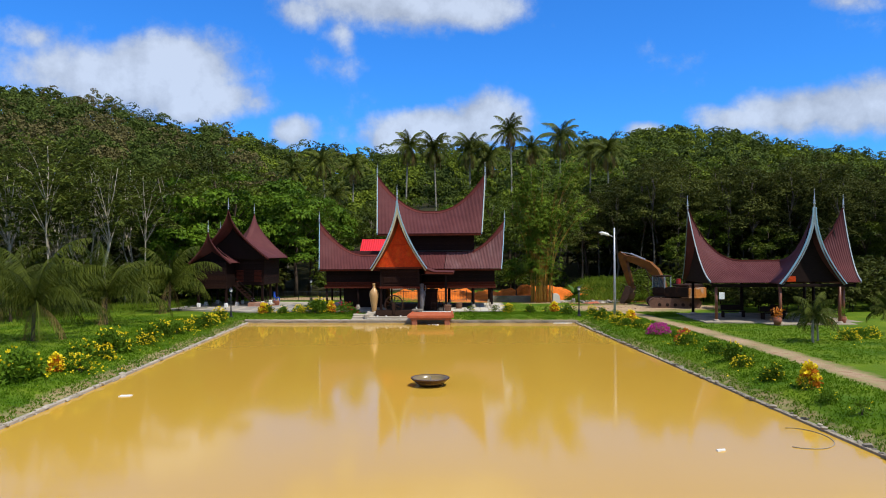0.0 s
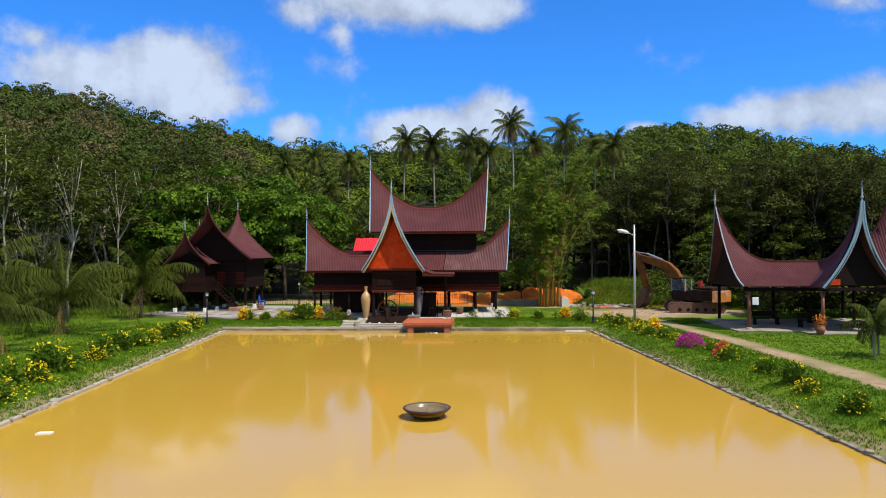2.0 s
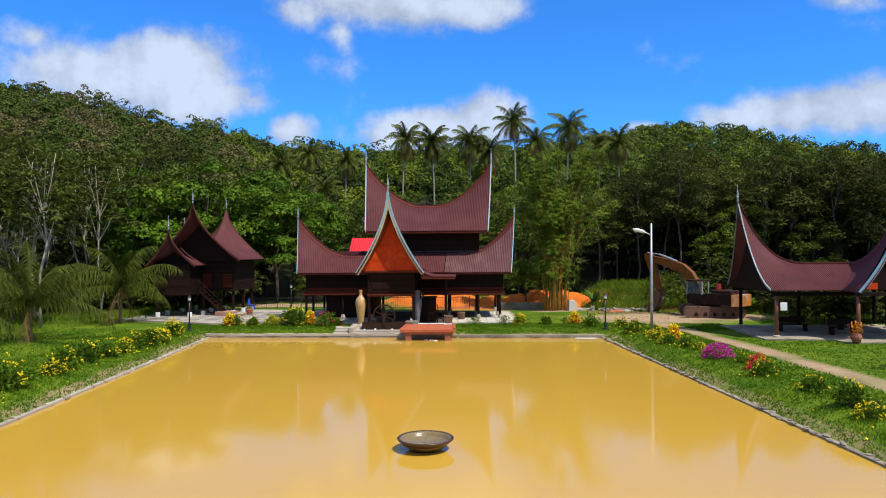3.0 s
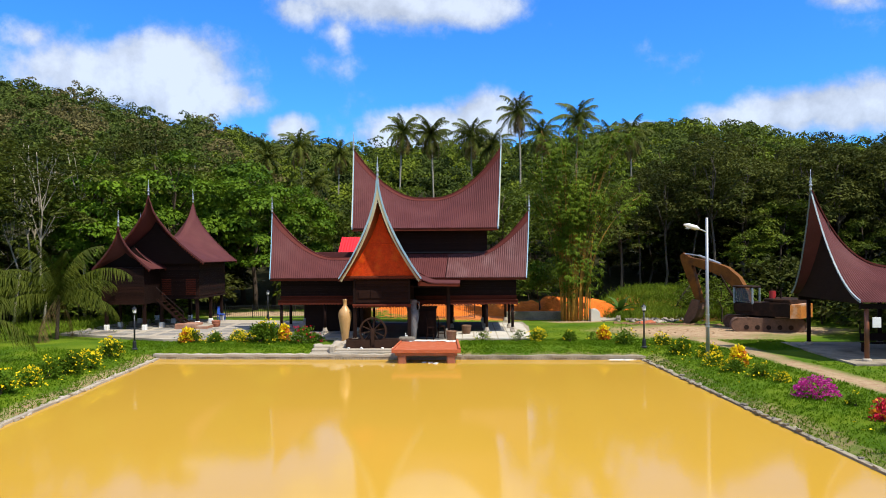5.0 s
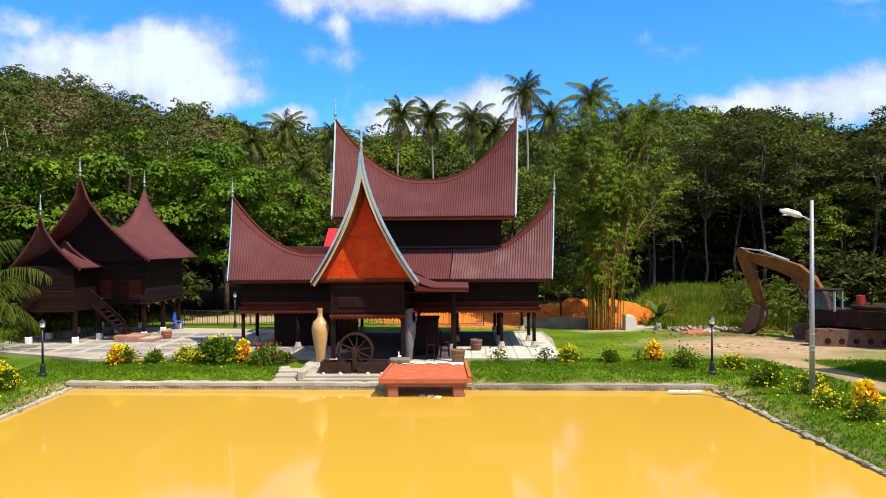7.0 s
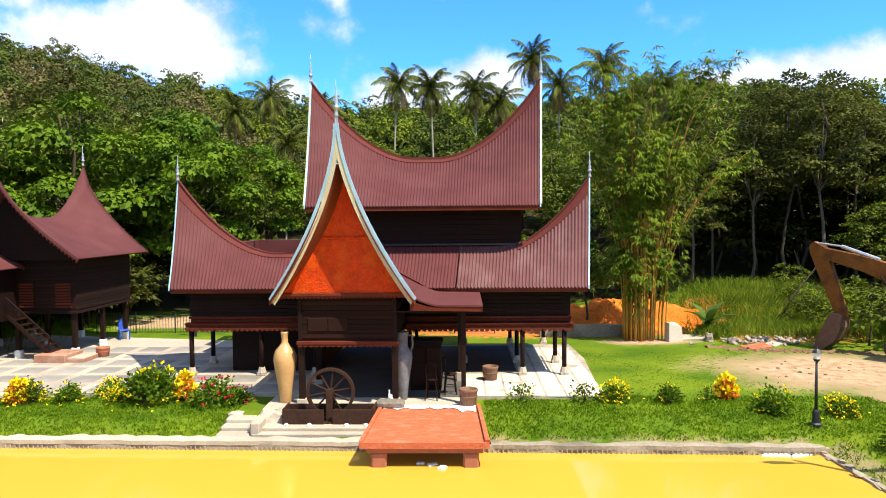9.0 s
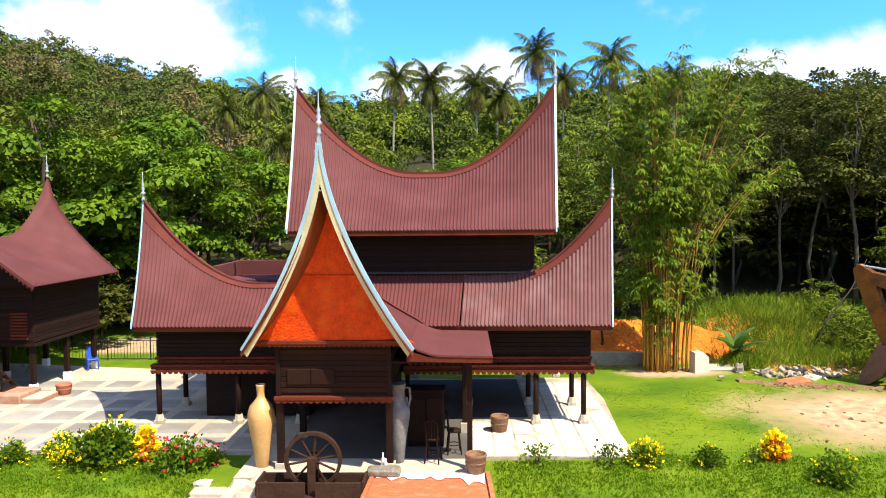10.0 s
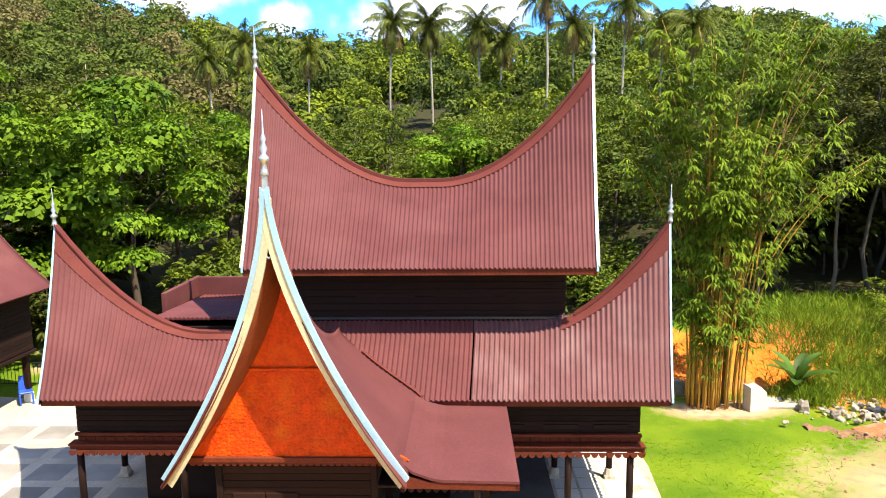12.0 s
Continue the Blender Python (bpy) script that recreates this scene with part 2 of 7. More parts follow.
M["tan"] = material("tan glazed jar", (0.50, 0.29, 0.11), 0.4, 0.22, 2.5, 0.15, 22, stain=(0.32, 0.15, 0.05), stain_amt=0.5)
M["greyjar"] = material("grey marbled jar", (0.15, 0.145, 0.145), 0.5, 0.5, 4, 0.3, 9, stain=(0.07, 0.07, 0.08), stain_amt=0.7)
M["soil"] = material("orange laterite", (0.62, 0.155, 0.02), 0.95, 0.35, 1.0, 1.0, 7, stain=(0.40, 0.085, 0.01), stain_amt=0.7, bumpd=0.08, spec=0.1)
M["bark"] = material("brown bark", (0.075, 0.055, 0.04), 0.9, 0.4, 2, 0.8, 12, stretch=(3, 3, 0.7), bumpd=0.04, spec=0.1)
M["bark_grey"] = material("grey bark", (0.10, 0.085, 0.066), 0.9, 0.35, 2, 0.7, 12, stain=(0.05, 0.045, 0.035), stain_amt=0.6, stretch=(3, 3, 0.7), spec=0.1)
M["bark_pale"] = material("pale bark", (0.33, 0.29, 0.22), 0.9, 0.35, 2, 0.6, 12, stain=(0.09, 0.08, 0.06), stain_amt=0.6, spec=0.1)
M["palm_trunk"] = material("grey ringed palm trunk", (0.28, 0.25, 0.19), 0.9, 0.3, 1.5, 0.8, 9, stretch=(0.5, 0.5, 5))
M["bamboo"] = material("yellow bamboo culm", (0.46, 0.23, 0.03), 0.45, 0.35, 2, 0.2, 12, stain=(0.10, 0.10, 0.02), stain_amt=0.7, stretch=(1, 1, 0.6), rnd=0.2)
M["red_sheet"] = material("bright red roof sheet", (0.62, 0.012, 0.012), 0.45, 0.12, 1, 0.1, 20)
M["digger"] = material("worn yellow digger paint", (0.17, 0.062, 0.009), 0.65, 0.45, 2.5, 0.2, 16, stain=(0.05, 0.02, 0.01), stain_amt=0.95, spec=0.2)
M["digger_dark"] = material("dirty dark machine steel", (0.022, 0.012, 0.008), 0.8, 0.5, 3, 0.3, 14, stain=(0.085, 0.034, 0.016), stain_amt=0.7, spec=0.15)
M["digger_white"] = material("peeling orange paint", (0.45, 0.16, 0.025), 0.6, 0.4, 3, 0.2, 14, stain=(0.50, 0.42, 0.34), stain_amt=0.95)
M["track_mud"] = material("muddy track steel", (0.13, 0.065, 0.038), 0.85, 0.35, 4, 0.5, 12)
M["white"] = material("white paint", (0.75, 0.74, 0.70), 0.6, 0.12, 2, 0.15, 16, stain=(0.5, 0.46, 0.4), stain_amt=0.5, spec=0.1)
M["lamp_grey"] = material("galvanised lamp post", (0.36, 0.37, 0.38), 0.45, 0.15, 2, 0.05, 30, metal=0.5)
M["barrel"] = material("brown stave barrel", (0.16, 0.075, 0.035), 0.7, 0.35, 5, 0.3, 22, stain=(0.06, 0.03, 0.016), stain_amt=0.6, stretch=(4, 4, 0.6))
# dark tone that stands in for the shade under the house
M["shade_floor"] = material("cement darkened for house shade", (0.075, 0.068, 0.062), 0.8, 0.25, 1.2, 0.2, 16, stain=(0.12, 0.11, 0.1), stain_amt=0.5, spec=0.15)
M["rust"] = material("old brown timber wheel", (0.036, 0.017, 0.010), 0.8, 0.4, 4, 0.4, 18, spec=0.15)
M["basket"] = material("brown glazed bowl", (0.060, 0.024, 0.010), 0.35, 0.4, 4, 0.3, 30)
M["basket_in"] = material("pale bowl lining", (0.19, 0.135, 0.055), 0.25, 0.25, 3, 0.15, 20)
M["blue"] = material("blue plastic", (0.012, 0.06, 0.36), 0.4, 0.15, 3, 0.05, 20)
M["redp"] = material("red plastic", (0.35, 0.02, 0.02), 0.45, 0.2, 3, 0.05, 20)
M["dirt_dark"] = material("brown clods", (0.19, 0.11, 0.06), 0.95, 0.35, 2, 0.7, 12, stain=(0.12, 0.07, 0.04), stain_amt=0.6, spec=0.1)
M["dirt"] = material("dry dirt", (0.42, 0.31, 0.2), 0.95, 0.25, 0.8, 0.7, 9, stain=(0.24, 0.15, 0.09), stain_amt=0.6, bumpd=0.05, spec=0.1)
M["rubble"] = material("pale rubble", (0.24, 0.20, 0.155), 0.9, 0.35, 2, 0.6, 10, rnd=0.3, spec=0.1)

M["leaf_bright"] = foliage("bright broad leaves", (0.030, 0.078, 0.006), (0.150, 0.240, 0.012), 0.2, 0.6, 0.1, 0.25, 0.4, 0.65)
M["leaf_mid"] = foliage("mid green leaves", (0.034, 0.062, 0.006), (0.14, 0.175, 0.012), 0.22, 0.6, 0.15, 0.36, 0.4, 0.65)
M["leaf_dark"] = foliage("dark green leaves", (0.026, 0.037, 0.008), (0.098, 0.106, 0.018), 0.28, 0.7, 0.1, 0.36, 0.4, 0.65)
M["leaf_olive"] = foliage("olive hill leaves", (0.045, 0.065, 0.01), (0.125, 0.145, 0.022), 0.3)
M["leaf_bamboo"] = foliage("bamboo leaves", (0.026, 0.055, 0.004), (0.175, 0.245, 0.014), 0.2, 0.65, 0.08, 0.2, 0.6, 0.6)
M["leaf_young"] = foliage("young palm fronds", (0.013, 0.024, 0.003), (0.095, 0.108, 0.010), 0.12, 0.65, 0.08, 0.15, 0.9, 0.6)
M["leaf_palm"] = foliage("palm fronds", (0.022, 0.040, 0.005), (0.125, 0.135, 0.014), 0.1, 0.6, 0.12, 0.2, 0.9, 0.6)
M["leaf_banana"] = foliage("banana leaves", (0.030, 0.072, 0.008), (0.085, 0.15, 0.018), 0.3, 0.45, 0.3)
M["leaf_bush"] = foliage("shrub leaves", (0.055, 0.115, 0.006), (0.14, 0.22, 0.012), 0.32)
M["grass"] = foliage("grass blades", (0.060, 0.128, 0.004), (0.135, 0.225, 0.007), 0.35, 0.7, 0.08, 0.2, 0.7, 0.65)
M["grass_tall"] = foliage("tall wild grass", (0.05, 0.10, 0.006), (0.20, 0.255, 0.02), 0.35, 0.7, 0.08, 0.2, 0.6, 0.6)
M["fl_yellow"] = foliage("yellow petals", (0.8, 0.56, 0.004), (0.88, 0.72, 0.01), 0.25, 0.6, 0.2, 0.1)
M["fl_orange"] = foliage("orange croton leaves", (0.55, 0.07, 0.01), (0.70, 0.36, 0.01), 0.25, 0.5, 0.3, 0.1)
M["fl_pink"] = foliage("magenta petals", (0.42, 0.015, 0.20), (0.60, 0.05, 0.34), 0.25, 0.6, 0.2, 0.1)
M["fl_red"] = foliage("red petals", (0.5, 0.01, 0.015), (0.62, 0.03, 0.08), 0.25, 0.6, 0.2, 0.1)
M["leaf_dry"] = foliage("dry fronds", (0.16, 0.10, 0.035), (0.30, 0.20, 0.06), 0.25, 0.7, 0.2)


# ---------------------------------------------------------------- mesh tools
class Shape:
    """Collects vertices and faces of one mesh."""

    def __init__(self):
        self.v, self.f = [], []

    def add(self, v, f):
        n = len(self.v)
        self.v += [tuple(p) for p in v]
        self.f += [tuple(i + n for i in q) for q in f]
        return self

    def box(self, lo, hi, c=0.012, m=None):
        """A box with chamfered edges between two corners."""
        lo, hi = Vector(lo), Vector(hi)
        c = min(c, 0.3 * min(hi - lo))
        mid, h = (lo + hi) / 2, (hi - lo) / 2
        vs, key = [], {}
        for sx in (-1, 1):
            for sy in (-1, 1):
                for sz in (-1, 1):
                    for ax in range(3):
                        s = (sx, sy, sz)
                        p = [s[i] * (h[i] if i == ax else h[i] - c) for i in range(3)]
                        key[s, ax] = len(vs)
                        vs.append(mid + Vector(p))
        fs = []
        for ax in range(3):
            b, d = (ax + 1) % 3, (ax + 2) % 3
            for s in (-1, 1):
                ring = []
                for sb, sd in ((-1, -1), (1, -1), (1, 1), (-1, 1)):
                    k = [0, 0, 0]
                    k[ax], k[b], k[d] = s, sb, sd
                    ring.append(key[tuple(k), ax])
                fs.append(ring if s > 0 else ring[::-1])
            for sb in (-1, 1):
                for sd in (-1, 1):
                    k0, k1 = [0, 0, 0], [0, 0, 0]
                    k0[ax], k1[ax] = -1, 1
                    k0[b] = k1[b] = sb
                    k0[d] = k1[d] = sd
                    q = [key[tuple(k0), b], key[tuple(k1), b], key[tuple(k1), d], key[tuple(k0), d]]
                    fs.append(q if sb * sd > 0 else q[::-1])
        for s, _ in [(k, 0) for k in key if k[1] == 0]:
            q = [key[s[0], 0], key[s[0], 1], key[s[0], 2]]
            fs.append(q if s[0][0] * s[0][1] * s[0][2] > 0 else q[::-1])
        if m is not None:
            vs = [m @ p for p in vs]
        return self.add(vs, fs)

    def tube(self, path, radii, n=8, caps=True):
        """A tapered tube along a path."""
        path = [Vector(p) for p in path]
        if isinstance(radii, (int, float)):
            radii = [radii] * len(path)
        vs, fs = [], []
        side = None
        for i, p in enumerate(path):
            d = (path[min(i + 1, len(path) - 1)] - path[max(i - 1, 0)]).normalized()
            if side is None:
                side = d.cross(Vector((0.31, 0.87, 0.19) if abs(d.z) > 0.6 else (0, 0, 1))).normalized()
            side = (side - d * side.dot(d)).normalized()
            up = d.cross(side)
            for k in range(n):
                a = math.tau * k / n
                vs.append(p + (side * math.cos(a) + up * math.sin(a)) * radii[i])
        for i in range(len(path) - 1):
            for k in range(n):
                a, b = i * n + k, i * n + (k + 1) % n
                fs.append((a, b, b + n, a + n))
        if caps:
            fs.append(tuple(range(n - 1, -1, -1)))
            fs.append(tuple((len(path) - 1) * n + k for k in range(n)))
        return self.add(vs, fs)

    def lathe(self, prof, centre=(0, 0, 0), n=20, closed=True):
        """A turned form: (radius, height) pairs from the bottom to the top."""
        cx, cy, cz = centre
        vs, fs = [], []
        for r, z in prof:
            for k in range(n):
                a = math.tau * k / n
                vs.append((cx + r * math.cos(a), cy + r * math.sin(a), cz + z))
        for i in range(len(prof) - 1):
            for k in range(n):
                a, b = i * n + k, i * n + (k + 1) % n
                fs.append((a, b, b + n, a + n))
        fs.append(tuple(range(n - 1, -1, -1)))
        if closed:
            fs.append(tuple((len(prof) - 1) * n + k for k in range(n)))
        return self.add(vs, fs)

    def sheet(self, rows, thick=0.0):
        """A grid of points as a sheet; thick gives it a lower side and edges."""
        a, b = len(rows), len(rows[0])
        flat = [Vector(p) for r in rows for p in r]
        fs = [(i * b + j, i * b + j + 1, (i + 1) * b + j + 1, (i + 1) * b + j) for i in range(a - 1) for j in range(b - 1)]
        if thick:
            n = len(flat)
            low = [p - Vector((0, 0, thick)) for p in flat]
            fs += [tuple(n + i for i in q[::-1]) for q in fs[:]]
            ring = [j for j in range(b)] + [i * b + b - 1 for i in range(1, a)] + [(a - 1) * b + j for j in range(b - 2, -1, -1)] + [i * b for i in range(a - 2, 0, -1)]
            for p, q in zip(ring, ring[1:] + ring[:1]):
                fs.append((p, n + p, n + q, q))
            flat += low
        return self.add(flat, fs)

    def prism(self, poly, d):
        """A polygon (list of points) pushed along the vector d."""
        poly, d = [Vector(p) for p in poly], Vector(d)
        n = len(poly)
        fs = [tuple(range(n - 1, -1, -1)), tuple(range(n, 2 * n))]
        fs += [(i, (i + 1) % n, n + (i + 1) % n, n + i) for i in range(n)]
        return self.add(poly + [p + d for p in poly], fs)

    def mesh(self, name, mat, smooth=False):
        me = bpy.data.meshes.new(name)
        me.from_pydata(self.v, [], self.f)
        me.materials.append(mat)
        if smooth:
            me.polygons.foreach_set("use_smooth", [True] * len(me.polygons))
        me.update()
        return me


def part(name, shape, mat, parent, label="", smooth=False):
    ob = new(name, shape.mesh(name, mat, smooth) if isinstance(shape, Shape) else shape)
    ob.parent = parent
    if label:
        tagged(ob, label)
    return ob


def thing(name, at, label, category, group="", kind="", turn=0.0):
    ob = new(name)
    ob.empty_display_size = 0.2
    ob.matrix_world = pose(*at, 0, 0, turn)
    return tagged(ob, label, category, group, kind)


def solo(name, shape, mat, label, category, group="", kind="", smooth=False, m=None):
    ob = new(name, shape.mesh(name, mat, smooth) if isinstance(shape, Shape) else shape)
    if m is not None:
        ob.matrix_world = m
    return tagged(ob, label, category, group, kind)


def quads(name, v, f, mats, idx=None, smooth=False):
    """A mesh from arrays of vertices and four-sided faces."""
    me = bpy.data.meshes.new(name)
    v, f = np.asarray(v, np.float32), np.asarray(f, np.int32)
    me.vertices.add(len(v))
    me.vertices.foreach_set("co", v.ravel())
    me.loops.add(f.size)
    me.loops.foreach_set("vertex_index", f.ravel())
    me.polygons.add(len(f))
    me.polygons.foreach_set("loop_start", np.arange(0, f.size, 4, dtype=np.int32))
    for m in mats if isinstance(mats, (list, tuple)) else [mats]:
        me.materials.append(m)
    if idx is not None:
        me.polygons.foreach_set("material_index", np.asarray(idx, np.int32))
    if smooth:
        me.polygons.foreach_set("use_smooth", np.ones(len(f), bool))
    me.update(calc_edges=True)
    return me


def leaves(rng, at, out, length, width, droop=0.0, fold=0.18, face=None):
    """Folded leaf blades: places (n, 3), the ways that they grow (n, 3), sizes."""
    n = len(at)
    length, width = np.broadcast_to(length, n)[:, None], np.broadcast_to(width, n)[:, None]
    d = out / np.maximum(np.linalg.norm(out, axis=1, keepdims=True), 1e-6)
    r = rng.normal(size=(n, 3)) if face is None else face
    s = np.cross(d, r)
    s /= np.maximum(np.linalg.norm(s, axis=1, keepdims=True), 1e-6)
    u = np.cross(s, d)
    mid = at + d * length * 0.5 + u * length * fold * 0.5
    tip = at + d * length - np.array([0, 0, 1.0]) * droop * length
    v = np.stack([at, mid + s * width * 0.5, tip, mid - s * width * 0.5], axis=1).reshape(-1, 3)
    f = np.arange(4 * n).reshape(-1, 4)
    return v, f


def join(pieces):
    vs, fs, n = [], [], 0
    for v, f in pieces:
        vs.append(v)
        fs.append(f + n)
        n += len(v)
    return np.concatenate(vs), np.concatenate(fs)


# ---------------------------------------------------------------- ground and pond
FL = Vector((-14.2, 50.4, 0))            # far corner of the pond, and the directions of its two sides
E1, E2 = Vector((1, -0.0468, 0)), Vector((-0.0503, 1, 0))
PW, PL = 23.5, 64.0                      # pond width and length
WATER = -0.38


def site(u, v, z=0.0):
    p = FL + E1 * u + E2 * v
    return Vector((p.x, p.y, z))


def step(a, b, x):
    t = np.clip((x - a) / (b - a), 0, 1)
    return t * t * (3 - 2 * t)


RIDGE_U = np.array([-2.0, -0.9, -0.6, -0.486, -0.412, -0.357, -0.31, -0.27, -0.232, -0.115, 0.1, 0.237, 0.315, 0.39, 0.47, 0.6, 0.9, 2.0])
RIDGE_H = np.array([0.15, 0.21, 0.216, 0.196, 0.170, 0.157, 0.155, 0.143, 0.127, 0.119, 0.122, 0.143, 0.157, 0.152, 0.126, 0.108, 0.11, 0.1])


def bank(x, y):
    """The low grassy bank at the foot of the wood."""
    return 1.5 * step(65.5, 73, y) * step(11, 15, x) * step(34, 26, x) + 0.5 * step(66, 69, y) * step(13, 10, x) * step(-10, -4, x)


def hill(x, y):
    """The height of the wooded hills behind the place."""
    x, y = np.asarray(x, float), np.asarray(y, float)
    far = np.maximum(y, 40)
    top = np.interp(x / far, RIDGE_U, RIDGE_H) * 400
    return bank(x, y) + top * np.clip((y - 82) / 315, 0, 1) ** 1.05 * (1 - 0.7 * np.clip((y - 430) / 600, 0, 1))


def ground_height(u, v, x, y):
    z = np.full(np.shape(x), 0.06) + 0.06 * np.sin(x * 0.21 + 1) * np.sin(y * 0.17)
    inside = np.minimum.reduce([u, PW - u, -v, v + PL])      # above nought in the pond
    rise = np.clip((inside + 1.7) / 1.62, 0, 1)
    z = np.where(inside > -1.7, z + (-0.36 - z) * rise ** 1.7, z)
    z = np.where(inside > 0.001, -1.2, z)
    return z + hill(x, y)


def lines(marks, fine, lo, hi, grow=1.3):
    out = list(np.arange(marks[0], marks[1], fine))
    s, a = fine, marks[0]
    while a > lo:
        s *= grow
        a -= s
        out.append(a)
    s, a = fine, out[int(round((marks[1] - marks[0]) / fine)) - 1]
    while a < hi:
        s *= grow
        a += s
        out.append(a)
    return out


us = sorted(set([round(x, 3) for x in lines((-22.0, 40.0), 0.5, -1500, 1500)] + [-0.02, 0.02, PW - 0.02, PW + 0.02, -0.25, PW + 0.25]))
vs_ = sorted(set([round(x, 3) for x in lines((-64.5, 34.0), 0.5, -1200, 1500)] + [-0.02, 0.02, -PL + 0.02, -PL - 0.02, 0.25]))
UU, VV = np.meshgrid(np.array(us), np.array(vs_), indexing="ij")
GX, GY = FL.x + UU * E1.x + VV * E2.x, FL.y + UU * E1.y + VV * E2.y
GZ = ground_height(UU, VV, GX, GY)
gv = np.stack([GX, GY, GZ], -1).reshape(-1, 3)
nu, nv = len(us), len(vs_)
ii, jj = np.meshgrid(np.arange(nu - 1), np.arange(nv - 1), indexing="ij")
a0 = (ii * nv + jj).ravel()
gf = np.stack([a0, a0 + nv, a0 + nv + 1, a0 + 1], -1)


def blob(x, y, cx, cy, rx, ry, turn=0.0):
    c, s = math.cos(turn), math.sin(turn)
    dx, dy = x - cx, y - cy
    return np.clip(1.5 - np.sqrt(((dx * c + dy * s) / rx) ** 2 + ((-dx * s + dy * c) / ry) ** 2), 0, 1)


def along(x, y, pts, w):
    """Nearness to a worn path through points."""
    best = np.full(np.shape(x), 99.0)
    for (ax, ay), (bx, by) in zip(pts, pts[1:]):
        t = np.clip(((x - ax) * (bx - ax) + (y - ay) * (by - ay)) / ((bx - ax) ** 2 + (by - ay) ** 2), 0, 1)
        best = np.minimum(best, np.hypot(x - ax - t * (bx - ax), y - ay - t * (by - ay)))
    return np.clip(1.5 - best / w, 0, 1)


gx, gy = gv[:, 0], gv[:, 1]
dirt = np.maximum.reduce([along(gx, gy, [(15.3, -60), (15.3, 24), (15.2, 34), (15.0, 42), (14.4, 50), (13.0, 56)], 0.75) * 0.8, 0.9 * along(gx, gy, [(-17, 69.5), (-5, 69.8)], 1.2),
                          blob(gx, gy, 14.4, 57.0, 5.0, 3.6, -0.15), 0.55 * along(gx, gy, [tuple(site(15.2, 0.55)[:2]), tuple(site(23.4, 0.5)[:2])], 0.3), 0.55 * along(gx, gy, [tuple(site(23.9, -60)[:2]), tuple(site(23.9, 0)[:2])], 0.3), 0.65 * along(gx, gy, [tuple(site(-0.45, -60)[:2]), tuple(site(-0.45, 0)[:2])], 0.38), blob(gx, gy, 18.5, 57.5, 5, 2.5), blob(gx, gy, 8.9, 63.9, 2.2, 1.0), blob(gx, gy, -14.5, 71.5, 4.0, 2.2), blob(gx, gy, 22, 78, 6, 1.4, 0.1)])
orange = np.maximum.reduce([blob(gx, gy, 6, 69, 11, 3.5), blob(gx, gy, 16, 66, 6, 4) * 0.55])
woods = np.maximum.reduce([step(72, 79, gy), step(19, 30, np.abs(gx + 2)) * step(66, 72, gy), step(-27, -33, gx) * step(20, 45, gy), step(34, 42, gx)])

gm = bpy.data.materials.new("lawn and soil")
gm.use_nodes = True
gt = gm.node_tree
gp = gt.nodes["Principled BSDF"]
gp.inputs["Roughness"].default_value = 0.95
gp.inputs["Specular IOR Level"].default_value = 0.1
gtc = gt.nodes.new("ShaderNodeTexCoord")


def gnoise(scale, detail=6):
    n = gt.nodes.new("ShaderNodeTexNoise")
    n.inputs["Scale"].default_value, n.inputs["Detail"].default_value = scale, detail
    gt.links.new(gtc.outputs["Object"], n.inputs["Vector"])
    return n.outputs[0]


def gmix(fac, a, b):
    n = gt.nodes.new("ShaderNodeMixRGB")
    for i, x in enumerate((fac, a, b)):
        if isinstance(x, tuple):
            n.inputs[i].default_value = (*x, 1)
        else:
            gt.links.new(x, n.inputs[i])
    return n.outputs[0]


def grange(x, a, b, c=0.0, d=1.0):
    n = gt.nodes.new("ShaderNodeMapRange")
    gt.links.new(x, n.inputs["Value"])
    for k, v in zip(("From Min", "From Max", "To Min", "To Max"), (a, b, c, d)):
        n.inputs[k].default_value = v
    return n.outputs[0]


def gadd(a, b, k=1.0):
    n = gt.nodes.new("ShaderNodeMath")
    n.operation = "MULTIPLY_ADD"
    gt.links.new(b, n.inputs[0])
    n.inputs[1].default_value = k
    gt.links.new(a, n.inputs[2])
    return n.outputs[0]


def gattr(name):
    n = gt.nodes.new("ShaderNodeAttribute")
    n.attribute_name = name
    return n.outputs["Fac"]


patch, fine_n, mid_n = gnoise(0.35), gnoise(30, 4), gnoise(3.0)
lawn = gmix(grange(patch, 0.35, 0.68), (0.062, 0.128, 0.005), (0.165, 0.225, 0.009))
lawn = gmix(grange(fine_n, 0.3, 0.75, 0, 0.4), lawn, (0.055, 0.085, 0.006))
lawn = gmix(grange(mid_n, 0.58, 0.75, 0, 0.3), lawn, (0.20, 0.19, 0.05))
soil_c = gmix(grange(mid_n, 0.3, 0.7), (0.48, 0.345, 0.21), (0.29, 0.175, 0.095))
ground_c = gmix(grange(gadd(gadd(gattr("dirt"), mid_n, 0.9), patch, 0.9), 1.2, 1.75), lawn, soil_c)
ground_c = gmix(grange(gadd(gattr("orange"), mid_n, 1.0), 0.85, 1.1), ground_c, (0.52, 0.16, 0.04))
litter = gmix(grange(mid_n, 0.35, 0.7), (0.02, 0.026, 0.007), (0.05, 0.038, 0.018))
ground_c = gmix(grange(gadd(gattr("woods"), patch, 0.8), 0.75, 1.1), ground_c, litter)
gt.links.new(ground_c, gp.inputs["Base Color"])
gb = gt.nodes.new("ShaderNodeBump")
gb.inputs["Strength"].default_value, gb.inputs["Distance"].default_value = 0.9, 0.06
gt.links.new(gadd(mid_n, fine_n, 0.7), gb.inputs["Height"])
gt.links.new(gb.outputs[0], gp.inputs["Normal"])

